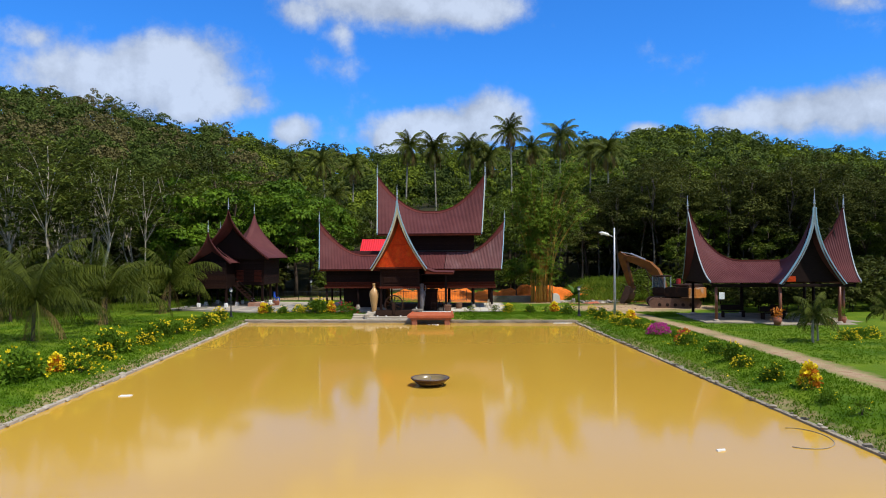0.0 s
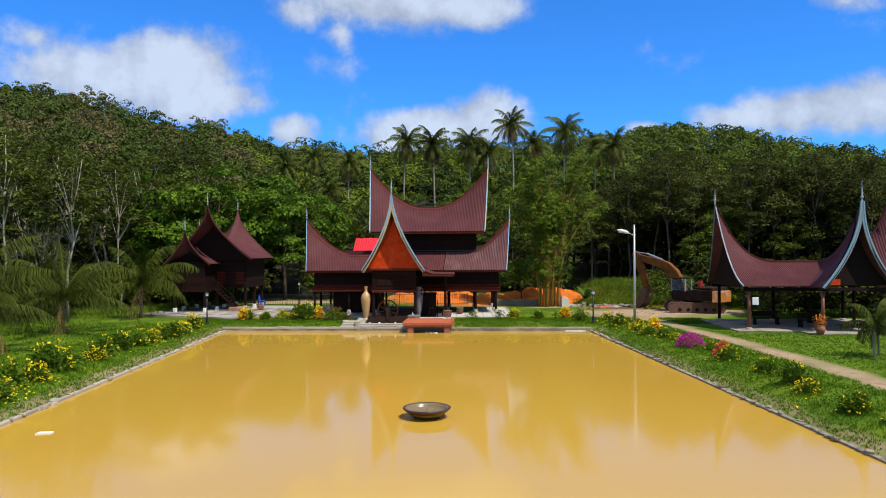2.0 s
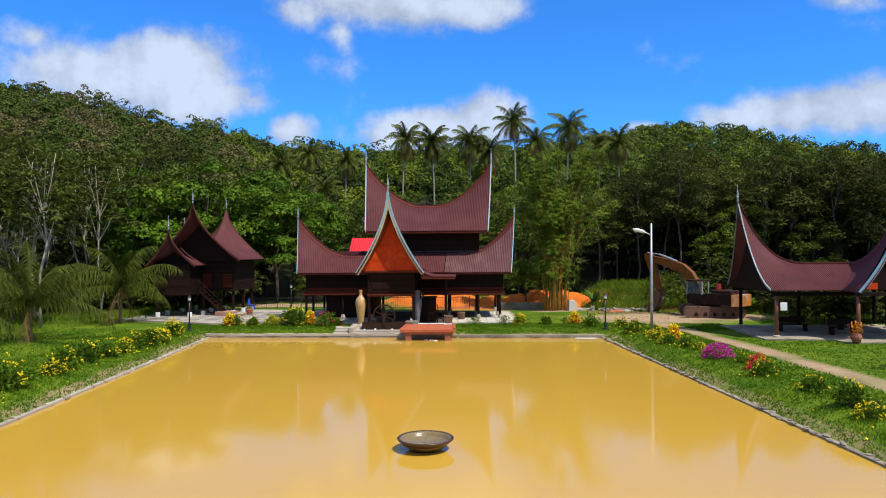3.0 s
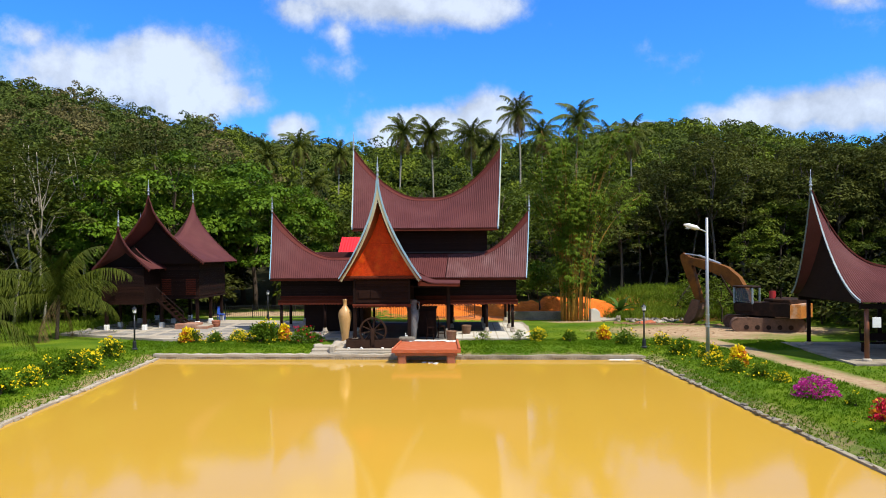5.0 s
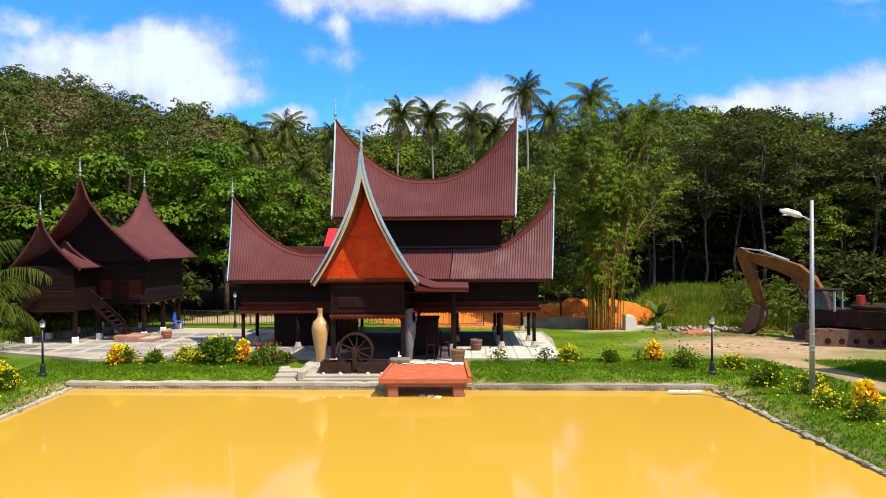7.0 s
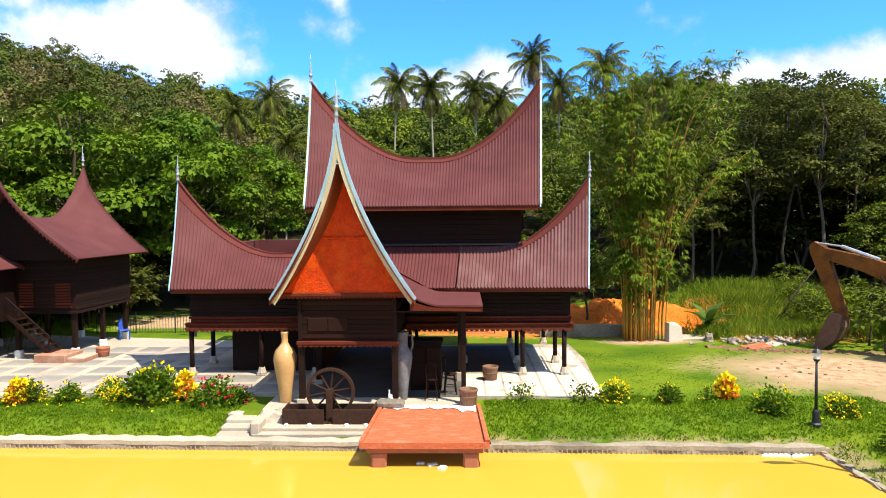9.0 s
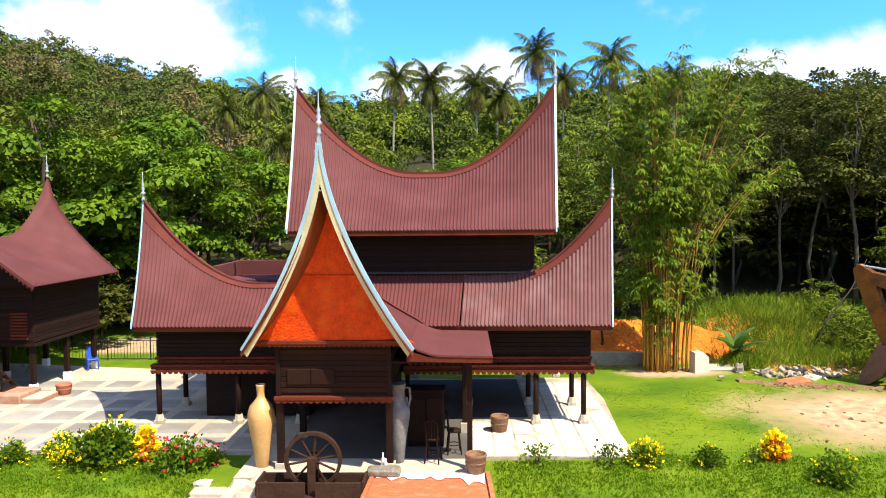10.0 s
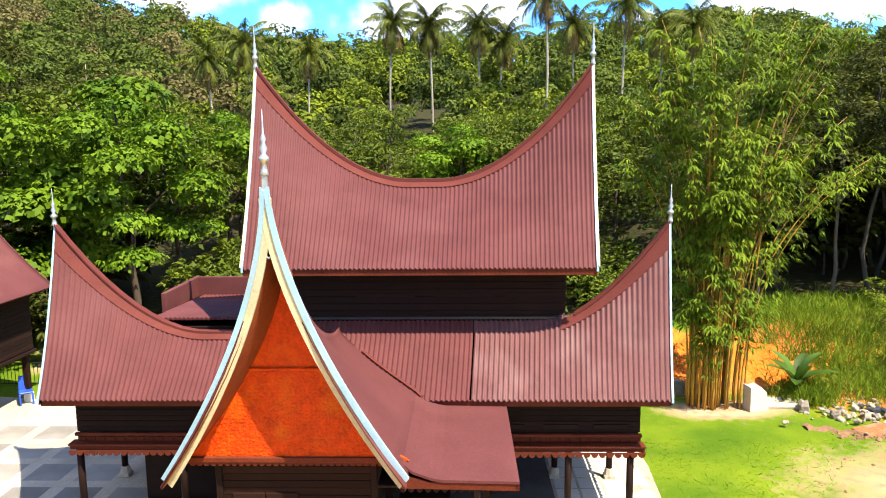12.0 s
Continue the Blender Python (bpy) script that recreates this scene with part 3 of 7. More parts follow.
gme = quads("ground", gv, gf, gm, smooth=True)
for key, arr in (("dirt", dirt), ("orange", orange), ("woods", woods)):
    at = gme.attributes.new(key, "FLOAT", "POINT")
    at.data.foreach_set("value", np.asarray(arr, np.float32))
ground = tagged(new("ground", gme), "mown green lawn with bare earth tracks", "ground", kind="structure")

wm = bpy.data.materials.new("muddy yellow water")
wm.use_nodes = True
w_t = wm.node_tree
wp = w_t.nodes["Principled BSDF"]
wp.inputs["Roughness"].default_value, wp.inputs["IOR"].default_value = 0.08, 1.33
wtc = w_t.nodes.new("ShaderNodeTexCoord")
wmp = w_t.nodes.new("ShaderNodeMapping")
w_t.links.new(wtc.outputs["Object"], wmp.inputs[0])
wmp.inputs["Scale"].default_value = (1.0, 0.45, 1)
wn1, wn2 = w_t.nodes.new("ShaderNodeTexNoise"), w_t.nodes.new("ShaderNodeTexNoise")
wn1.inputs["Scale"].default_value, wn1.inputs["Detail"].default_value = 3.5, 4
wn2.inputs["Scale"].default_value, wn2.inputs["Detail"].default_value = 0.12, 3
w_t.links.new(wmp.outputs[0], wn1.inputs["Vector"])
w_t.links.new(wmp.outputs[0], wn2.inputs["Vector"])
wmix = w_t.nodes.new("ShaderNodeMixRGB")
wmix.inputs[1].default_value, wmix.inputs[2].default_value = (0.485, 0.272, 0.028, 1), (0.56, 0.332, 0.044, 1)
w_t.links.new(wn2.outputs[0], wmix.inputs[0])
w_t.links.new(wmix.outputs[0], wp.inputs["Base Color"])
wb = w_t.nodes.new("ShaderNodeBump")
wb.inputs["Strength"].default_value, wb.inputs["Distance"].default_value = 0.05, 0.02
w_t.links.new(wn1.outputs[0], wb.inputs["Height"])
w_t.links.new(wb.outputs[0], wp.inputs["Normal"])
water = Shape().sheet([[site(u, v, WATER) for v in np.linspace(-PL, 0, 12)] for u in np.linspace(0, PW, 8)])
solo("water", water, wm, "still muddy yellow ochre pond water", "water", kind="structure")


# ---------------------------------------------------------------- saddle roofs
def saddle(half, half_eave, ridge_y, eave_y, zmid, zpeak, zeave, flat, power, rib, front=True, nx=None, ny=12, sag=0.35, x0=-1.0, x1=1.0, lift=0.0, amp=0.024):
    """One slope of a horned roof: the ridge sweeps up at both ends; ribs run down the slope."""
    nx = nx or int(2 * half / rib * 6 * (x1 - x0) / 2)
    rows = []
    for i in range(nx + 1):
        s = x0 + (x1 - x0) * i / nx
        row = []
        k = max(0.0, (abs(s) * half - flat) / (half - flat)) ** power
        zr = zmid + (zpeak - zmid) * k
        ze = zeave + lift * abs(s) ** 4
        for j in range(ny + 1):
            t = j / ny
            x = s * (half + (half_eave - half) * t)
            drop = t + sag * t * (1 - t) * (0.4 + 0.6 * k)
            y = ridge_y + (eave_y - ridge_y) * t
            z = zr + (ze - zr) * drop
            if rib:
                w = max(-0.75, min(0.75, math.sin(math.tau * s * half / rib)))
                z += amp * w
            row.append((x, y, z))
        rows.append(row)
    return rows


def ridge_line(half, y, zmid, zpeak, flat, power, n=40, up=0.03):
    pts = []
    for i in range(n + 1):
        s = -1 + 2 * i / n
        k = max(0.0, (abs(s) * half - flat) / (half - flat)) ** power
        pts.append((s * half, y, zmid + (zpeak - zmid) * k + up))
    return pts


def ridge_flange(rows, n, cx):
    """A flat flashing that covers the top of a slope under the ridge cap."""
    return Shape().sheet([[(x + cx, y - 0.012, z + 0.03) for x, y, z in r[:n + 1]] for r in rows], 0.012)


def finial(parent, at, h=1.0, mat=None):
    """A turned zinc spire with rings."""
    r = 0.055
    prof = [(r, 0), (r * 1.3, 0.03), (r, 0.08), (r * 0.7, 0.2), (r * 1.5, 0.24), (r * 1.5, 0.28), (r * 0.6, 0.34), (r * 1.2, 0.42), (r * 0.5, 0.5), (r * 0.9, 0.56), (r * 0.35, 0.64), (r * 0.25, 0.8), (0.004, 1.0)]
    return part("finial", Shape().lathe([(a, z * h) for a, z in prof], at, 10), mat or M["metal"], parent, "zinc finial spire", True)


def strip(pts, w, d, off=(0, 0, 0)):
    """A board that follows a curve; w: its width along the vector w, d: its thickness along d."""
    w, d, off = Vector(w), Vector(d), Vector(off)
    s = Shape()
    pts = [Vector(p) + off for p in pts]
    vs, fs = [], []
    for p in pts:
        vs += [p, p + w, p + w + d, p + d]
    for i in range(len(pts) - 1):
        for k in range(4):
            a, b = 4 * i + k, 4 * i + (k + 1) % 4
            fs.append((a, b, b + 4, a + 4))
    fs += [(3, 2, 1, 0), tuple(4 * (len(pts) - 1) + k for k in range(4))]
    return s.add(vs, fs)


def scallops(x0, x1, y, z, n, h=0.13, d=0.03, axis="x"):
    """A fretted fringe of half rounds under a beam."""
    s = Shape()
    w = (x1 - x0) / n
    for i in range(n):
        a = x0 + i * w
        poly = [(a, z), (a + w, z)] + [(a + w / 2 + w / 2 * math.cos(q), z - h * math.sin(q)) for q in (0.35, 0.9, 1.57, 2.24, 2.79)]
        if axis == "x":
            s.prism([(p, y, q) for p, q in poly], (0, d, 0))
        else:
            s.prism([(y, p, q) for p, q in poly], (d, 0, 0))
    return s


def planks(parent, x0, x1, y, z0, z1, n, mat, d=0.035, axis="x", name="plank"):
    """A wall of lapped boards, each an object."""
    h = (z1 - z0) / n
    if axis == "x":
        me = Shape().box((x0, -d, 0), (x1, 0, h * 0.96), 0.006).mesh(name, mat)
    else:
        me = Shape().box((-d, x0, 0), (0, x1, h * 0.96), 0.006).mesh(name, mat)
    for i in range(n):
        ob = part(name, me, mat, parent)
        off = 0.006 * (i % 2)
        ob.matrix_basis = pose(0, y - off, z0 + i * h) if axis == "x" else pose(y - off, 0, z0 + i * h)


# ---------------------------------------------------------------- the main house
HOUSE_AT, HOUSE_TURN = (-2.77, 55.80, 0.0), -1.3
HM = pose(*HOUSE_AT, 0, 0, HOUSE_TURN)
house = thing("horned_roof_house", HOUSE_AT, "dark timber house on posts with sweeping maroon horned roofs", "house", turn=HOUSE_TURN)
PAVE = 0.2

# lower roof
LOW = dict(half=7.63, half_eave=7.29, ridge_y=1.9, zmid=4.52, zpeak=7.27, flat=4.0, power=1.85)
low = part("lower_roof", Shape().sheet(saddle(eave_y=0.0, zeave=3.39, rib=0.125, **LOW, ny=12, x1=0.37), 0.02), M["roof"], house, "ribbed maroon lower roof with upswept ends")
part("roof_patch", Shape().sheet(saddle(eave_y=0.0, zeave=3.39, rib=0.125, **LOW, ny=12, x0=0.375, amp=0.036), 0.02), M["roof_worn"], low, "weathered paler roof sheets")
part("back_slope", Shape().sheet(saddle(eave_y=3.8, zeave=3.39, rib=0.0, **LOW, nx=60, ny=8), 0.02), M["roof"], low)
rl = ridge_line(7.63, 1.9, 4.52, 7.27, 4.0, 1.85)
for x0, x1, s0, s1 in ((-9, -1.7, -1.0, -0.24), (5.0, 9, 0.66, 1.0)):
    part("ridge_cap", strip([p for p in rl if x0 < p[0] < x1], (0, 0, 0.06), (0, 0.2, 0), (0, -0.1, -0.06)), M["ridge"], low)
    part("ridge_flange", ridge_flange(saddle(eave_y=0.0, zeave=3.39, rib=0.0, **LOW, nx=40, ny=16, x0=s0, x1=s1), 2, 0.0), M["ridge"], low, "plain red brown ridge flashing")
for x0, x1, m_ in ((-1.75, 2.82, "roof"), (2.84, 5.15, "roof_worn")):
    n_ = int((x1 - x0) / 0.125 * 6)
    part("roof_head", Shape().sheet([[(x, 1.9 + 0.34 * t, 4.52 + 0.20 * t + max(0.0, abs(x) - 4.0) ** 1.85 * 0.15 + 0.024 * max(-0.75, min(0.75, math.sin(math.tau * x / 0.125)))) for t in (0, 1)] for x in np.linspace(x0, x1, n_)], 0.02), M[m_], low)
for sx in (-1, 1):
    edge = [(sx * (7.63 + (7.29 - 7.63) * t), 1.9 - 1.9 * t, 7.27 + (3.39 - 7.27) * (t + 0.35 * t * (1 - t))) for t in np.linspace(0, 1, 15)]
    back = [(x, 3.8 - y, z) for x, y, z in edge]
    part("barge_board", strip(edge, (0, -0.02, -0.12), (sx * 0.05, 0, 0), (0, 0, 0.06)), M["trim_blue"], low, "pale blue barge board")
    part("barge_board", strip(back, (0, 0.02, -0.12), (sx * 0.05, 0, 0), (0, 0, 0.06)), M["trim_blue"], low, "pale blue barge board")
    finial(low, (sx * 7.66, 1.9, 7.25), 0.95)
    tri = [(sx * 7.22, 1.9 - 1.9 * t, 6.48 + (3.28 - 6.48) * (t + 0.35 * t * (1 - t))) for t in np.linspace(0, 1, 10)]
    part("gable_wall", Shape().prism([(x + sx * 0.1, 1.9 + q * (1.9 - y), z) for q, seq in ((1, tri), (-1, tri[::-1])) for x, y, z in seq][1:], (-sx * 0.06, 0, 0)), M["wood"], low)
part("eave_board", Shape().box((-7.3, 0.06, 3.22), (7.3, 0.12, 3.36)), M["wood_red"], low)

# lower body
body = part("lower_body", Shape().box((-6.85, 0.8, 1.95), (6.76, 3.6, 3.75), 0.02), M["wood"], house, "dark boarded lower storey")
planks(body, -6.88, -2.0, 0.8, 2.32, 3.3, 7, M["wood"])
planks(body, 0.95, 6.79, 0.8, 2.32, 3.3, 7, M["wood"])
part("sill", Shape().box((-7.0, 0.58, 1.93), (-1.95, 0.86, 2.05)).box((-7.0, 0.5, 2.05), (-1.95, 0.82, 2.1)).box((0.95, 0.58, 1.9), (6.88, 0.86, 2.02)).box((0.95, 0.5, 2.02), (6.88, 0.82, 2.07)), M["wood_red"], body, "red brown projecting sill")
part("rail_band", Shape().box((-6.9, 0.66, 2.24), (-1.95, 0.76, 2.32)).box((0.95, 0.66, 2.22), (6.82, 0.76, 2.3)), M["wood_red"], body)
for a, b in ((-6.85, -2.0), (1.0, 6.8)):
    lat = Shape().box((a, 0.72, 2.1), (b, 0.74, 2.22))
    for k in range(int((b - a) / 0.24)):
        lat.box((a + 0.04 + k * 0.24, 0.69, 2.105), (a + 0.2 + k * 0.24, 0.73, 2.215))
    part("lattice_band", lat, M["wood_red"], body, "red brown fretted balustrade band")
part("fringe", scallops(-7.0, -1.95, 0.52, 1.93, 28), M["wood_red"], body, "scalloped wooden fringe")
part("fringe", scallops(0.95, 6.88, 0.52, 1.9, 32), M["wood_red"], body, "scalloped wooden fringe")
part("fringe", scallops(0.5, 3.6, 6.84, 1.9, 16, axis="y"), M["wood_red"], body, "scalloped wooden fringe")
for x in (2.3, 3.6, 4.9, 6.1):
    part("louvre_window", Shape().box((x - 0.42, 0.735, 2.42), (x + 0.42, 0.765, 2.52), 0.004).box((x - 0.42, 0.735, 2.56), (x + 0.42, 0.765, 2.6), 0.004), M["post"], body)
part("floor_underside", Shape().box((-6.85, 0.8, 1.8), (6.76, 7.4, 1.94)), M["wood"], body)
part("lower_store", Shape().box((-5.6, 1.5, PAVE), (-2.2, 5.5, 1.85)), M["wood"], house, "dark boarded store under the floor")
post_me = {}
for x, y in [(-6.84, 0.75), (-4.3, 0.75), (-2.35, 0.75), (5.08, 0.7), (6.56, 0.7), (5.03, 2.85), (6.5, 2.8), (3.0, 2.85), (0.9, 2.85), (5.03, 6.9), (6.5, 6.9), (3.0, 6.9), (0.9, 6.9), (-2.2, 6.9), (-6.8, 6.9), (-6.8, 2.85)]:
    key = "post"
    if key not in post_me:
        post_me[key] = Shape().tube([(0, 0, 0.25), (0, 0, 1.9)], 0.085, 8).mesh("post", M["post"], True)
        post_me["foot"] = Shape().prism([(-0.14, -0.14, 0), (0.14, -0.14, 0), (0.14, 0.14, 0), (-0.14, 0.14, 0)], (0, 0, 0.1)).lathe([(0.16, 0.08), (0.11, 0.28)], n=8).mesh("post_base", M["concrete"])
    p = part("post", post_me["post"], None, house)
    p.matrix_basis = pose(x, y, PAVE - 0.18)
    q = part("post_base", post_me["foot"], None, p)
    q.matrix_basis = pose(0, 0, 0.18)

# upper storey
up = part("upper_body", Shape().box((-1.75, 2.25, 4.3), (5.15, 6.95, 6.5), 0.02), M["wood"], house, "dark boarded upper storey")
planks(up, -1.78, 5.18, 2.25, 4.8, 6.3, 8, M["wood"])
for x in (0.6, 2.6, 4.4):
    part("vent_slot", Shape().box((x - 0.75, 2.185, 5.35), (x + 0.75, 2.215, 5.44), 0.004), M["post"], up)
part("trim_board", Shape().box((-1.85, 2.14, 4.76), (5.24, 2.24, 4.84)), M["black"], up, "dull dark flashing board")
UC = 1.51
UP = dict(half=4.61, half_eave=4.25, ridge_y=4.5, zmid=8.18, zpeak=11.3, flat=0.4, power=1.95)
urows = [[(x + UC, y, z) for x, y, z in r] for r in saddle(eave_y=1.2, zeave=6.25, rib=0.122, **UP, ny=14, sag=0.3)]
uroof = part("upper_roof", Shape().sheet(urows, 0.02), M["roof"], house, "ribbed maroon upper roof, a deep saddle with two horns")
part("back_slope", Shape().sheet([[(x + UC, y, z) for x, y, z in r] for r in saddle(eave_y=7.8, zeave=6.25, rib=0.0, **UP, nx=50, ny=8, sag=0.3)], 0.02), M["roof"], uroof)
url = [(x + UC, y, z) for x, y, z in ridge_line(4.61, 4.5, 8.18, 11.3, 0.4, 1.95)]
part("ridge_cap", strip(url, (0, 0, 0.1), (0, 0.2, 0), (0, -0.1, -0.06)), M["ridge"], uroof)
part("ridge_flange", ridge_flange(saddle(eave_y=1.2, zeave=6.25, rib=0.0, **UP, nx=60, ny=24, sag=0.3), 2, UC), M["ridge"], uroof, "plain red brown ridge flashing")
part("eave_board", Shape().box((UC - 4.28, 1.24, 6.06), (UC + 4.28, 1.3, 6.24)).box((UC - 4.2, 1.3, 6.2), (UC + 4.2, 2.1, 6.24)), M["wood_red"], uroof)
for sx in (-1, 1):
    edge = [(UC + sx * (4.61 + (4.25 - 4.61) * t), 4.5 - 3.3 * t, 11.3 + (6.25 - 11.3) * (t + 0.3 * t * (1 - t))) for t in np.linspace(0, 1, 17)]
    back = [(x, 9.0 - y, z) for x, y, z in edge]
    for e in (edge, back):
        b = part("barge_board", strip(e, (0, -0.02, -0.16), (sx * 0.05, 0, 0), (0, 0, 0.07)), M["trim_blue"], uroof, "pale blue barge board")
        part("barge_edge", strip(e, (0, -0.01, -0.05), (sx * 0.03, 0, 0), (sx * 0.048, -0.01, 0.08)), M["trim_white"], b)
    finial(uroof, (UC + sx * 4.65, 4.5, 11.3), 1.15)
    tri = [(0, 4.5 - 3.1 * t, 10.35 + (6.15 - 10.35) * (t + 0.3 * t * (1 - t))) for t in np.linspace(0, 1, 10)]
    part("gable_wall", Shape().prism([(UC + sx * 4.15, 4.5 + q * (4.5 - y), z) for q, seq in ((1, tri), (-1, tri[::-1])) for x, y, z in seq][1:], (-sx * 0.06, 0, 0)), M["wood"], uroof)

# front gable, its ridge running back into the lower roof
GC = -0.52


def gable_ridge(y):
    return 4.72 + 3.74 * max(0.0, (1.55 - y) / 5.93) ** 2.0


def gable_z(y, dx):
    zr, ze = gable_ridge(y), 3.43
    if dx <= 2.1:
        return zr - (zr - ze) * (dx / 2.1) ** (1 / 1.65)
    return ze - 0.17 * min(1.0, (dx - 2.1) / 0.5) - 0.02 * (dx - 2.1)


def gable_lean(y, d):
    """The horn of the gable leans a little to one side."""
    return -0.07 * max(0.0, -y / 4.3) * (1 - d / 2.1)


gw = [0, 0.03, 0.08, 0.16, 0.28, 0.44, 0.64, 0.88, 1.15, 1.45, 1.78, 2.1]
gy_ = list(np.linspace(-4.3, 1.6, 24))
gab = part("front_gable_roof", Shape().sheet([[(GC + gable_lean(y, d) - d, y - 0.02 * d, gable_z(y, d)) for y in gy_] for d in gw[::-1]] + [[(GC + gable_lean(y, d) + d, y - 0.02 * d, gable_z(y, d)) for y in gy_] for d in gw[1:]], 0.05), M["roof_smooth"], house, "smooth maroon front gable roof", True)
porch = part("porch_roof", Shape().sheet([[(GC + d, y, gable_z(y, d) + 0.005) for y in np.linspace(-3.7, 0.25, 10)] for d in np.linspace(2.0, 4.08, 13)], 0.05), M["roof_smooth"], house, "smooth maroon porch roof, almost flat")
part("porch_fascia", Shape().prism([(1.4, -3.68, 3.08), (3.56, -3.68, 3.04), (3.56, -3.68, 3.17), (1.95, -3.68, 3.2), (1.4, -3.68, 3.36)], (0, 0.05, 0)), M["wood_red"], porch)
part("porch_fascia", Shape().prism([(3.5, -3.68, 3.05), (3.5, 0.2, 3.05), (3.5, 0.2, 3.17), (3.5, -3.68, 3.17)], (0.05, 0, 0)), M["wood_red"], porch)
part("porch_fringe", scallops(1.4, 3.5, -3.66, 3.12, 14, 0.13, 0.025), M["wood"], porch, "scalloped wooden fringe")
part("porch_ceiling", Shape().box((1.0, -3.5, 3.0), (3.45, 0.7, 3.05)), M["wood"], porch)


def low_slope(y):
    t = (1.9 - y) / 1.9
    return 4.52 - 1.13 * (t + 0.14 * t * (1 - t))


valley = []
for y in np.linspace(1.3, 0.05, 10):
    d = min(np.linspace(0.05, 2.1, 200), key=lambda q: abs(gable_z(y, q) - low_slope(y)))
    valley.append((GC + float(d), float(y), low_slope(y) + 0.035))
part("flashing", strip(valley, (0.07, 0.04, 0.0), (0, 0, 0.03)), M["ridge"], house)
for sx in (-1, 1):
    hs = np.linspace(0, 1, 22) ** 1.2
    crv = [(GC - 0.07 * (1 - h) + sx * 2.08 * h ** 1.65, -4.36 + 0.26 * h, 8.46 - 5.03 * h) for h in hs]
    brd = part("barge_board", strip(crv, (-sx * 0.10, 0, -0.12), (0, -0.06, 0), (sx * 0.0, 0, 0.0)), M["trim_white"], gab, "cream barge board, curved")
    part("barge_edge", strip(crv, (sx * 0.07, 0, 0.07), (0, -0.085, 0), (sx * 0.0, 0, 0.0)), M["trim_blue"], brd, "pale blue edge")
GT = GC - 0.06
fret = Shape()
for k, z in enumerate((7.45, 7.62, 7.77)):
    w = 0.10 - 0.025 * k
    fret.tube([(GT - w, -4.3, z), (GT, -4.34, z + 0.08), (GT + w, -4.34, z), (GT, -4.34, z - 0.08), (GT - w, -4.34, z)], 0.022, 6)
part("fretwork", fret, M["trim_dim"], gab)
part("fret_back", Shape().prism([(GT - 0.16, -4.32, 7.36), (GT + 0.16, -4.32, 7.36), (GT + 0.02, -4.32, 8.15), (GT - 0.02, -4.32, 8.15)], (0, 0.03, 0)), M["wood"], gab)
part("crest", Shape().prism([(GT - 0.06, -4.42, 8.2), (GT + 0.06, -4.42, 8.2), (GT + 0.035, -4.42, 8.75), (GT - 0.035, -4.42, 8.75)], (0, 0.08, 0)), M["metal"], gab)
finial(gab, (GT, -4.38, 8.7), 1.05)

# carved panel in the gable, with a rail across it
prof = [(GC + sx * d, -3.5, max(3.52, gable_z(-3.5, d) - 0.1)) for sx, seq in ((-1, gw[:1:-1]), (1, gw[1:])) for d in seq]
part("soffit", Shape().sheet([[(GC - d, y, gable_z(y, d) - 0.075) for y in gy_[:6]] for d in gw[::-1]] + [[(GC + d, y, gable_z(y, d) - 0.075) for y in gy_[:6]] for d in gw[1:]], 0.012), M["soffit"], gab, "orange brown boarded soffit")
pan = part("gable_panel", Shape().prism(prof, (0, 0.06, 0)), M["carved"], gab, "orange red carved gable panel")
part("panel_rail", Shape().box((GC - 0.73, -3.55, 5.22), (GC + 0.73, -3.49, 5.27)), M["carved"], pan)
part("panel_sill", Shape().box((GC - 1.95, -3.56, 3.5), (GC + 1.95, -3.44, 3.6)), M["wood_red"], pan)
part("panel_fringe", scallops(GC - 1.9, GC + 1.9, -3.54, 3.5, 30, 0.07, 0.02), M["wood_red"], pan)
crng = random.Random(5)
carv = Shape()
for q in range(24):
    z = 3.66 + q * 0.066
    hw = 2.1 * ((7.36 - z) / 4.0) ** 1.65 - 0.1
    n = int(hw / 0.085)
    for k in range(-n, n + 1):
        x = GC + k * 0.085 + crng.uniform(-0.025, 0.025)
        s, zz0, tw = crng.uniform(0.018, 0.042), z + crng.uniform(-0.02, 0.02), crng.uniform(-0.5, 0.5)
        carv.prism([(x + s * math.cos(tw + a), -3.502, zz0 + 0.8 * s * math.sin(tw + a)) for a in (0, 1.57, 3.14, 4.71)], (0, -0.004 - 0.006 * crng.random(), 0))
part("carving", carv, M["carved"], pan, "fine carved relief")["kind"] = "stuff"

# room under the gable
# front room boards all in the sunlit tone
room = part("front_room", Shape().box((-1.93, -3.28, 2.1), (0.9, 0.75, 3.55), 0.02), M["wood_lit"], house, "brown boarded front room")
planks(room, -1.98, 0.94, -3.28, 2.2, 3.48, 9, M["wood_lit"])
part("corner_board", Shape().box((-2.02, -3.36, 2.05), (-1.9, -3.26, 3.5)), M["wood"], room)
part("corner_board", Shape().box((0.86, -3.36, 2.05), (0.98, -3.26, 3.5)), M["wood"], room)
part("shutter_frame", Shape().box((-1.72, -3.355, 2.42), (-1.12, -3.32, 2.82), 0.01).box((-1.1, -3.355, 2.42), (-0.5, -3.32, 2.82), 0.01), M["wood_lit"], room)
part("room_sill", Shape().box((-2.06, -3.42, 2.02), (1.02, -3.24, 2.12)), M["wood_red"], room, "red brown sill")
part("fringe", scallops(-2.04, 1.0, -3.4, 2.02, 18, 0.08, 0.02), M["wood_red"], room)
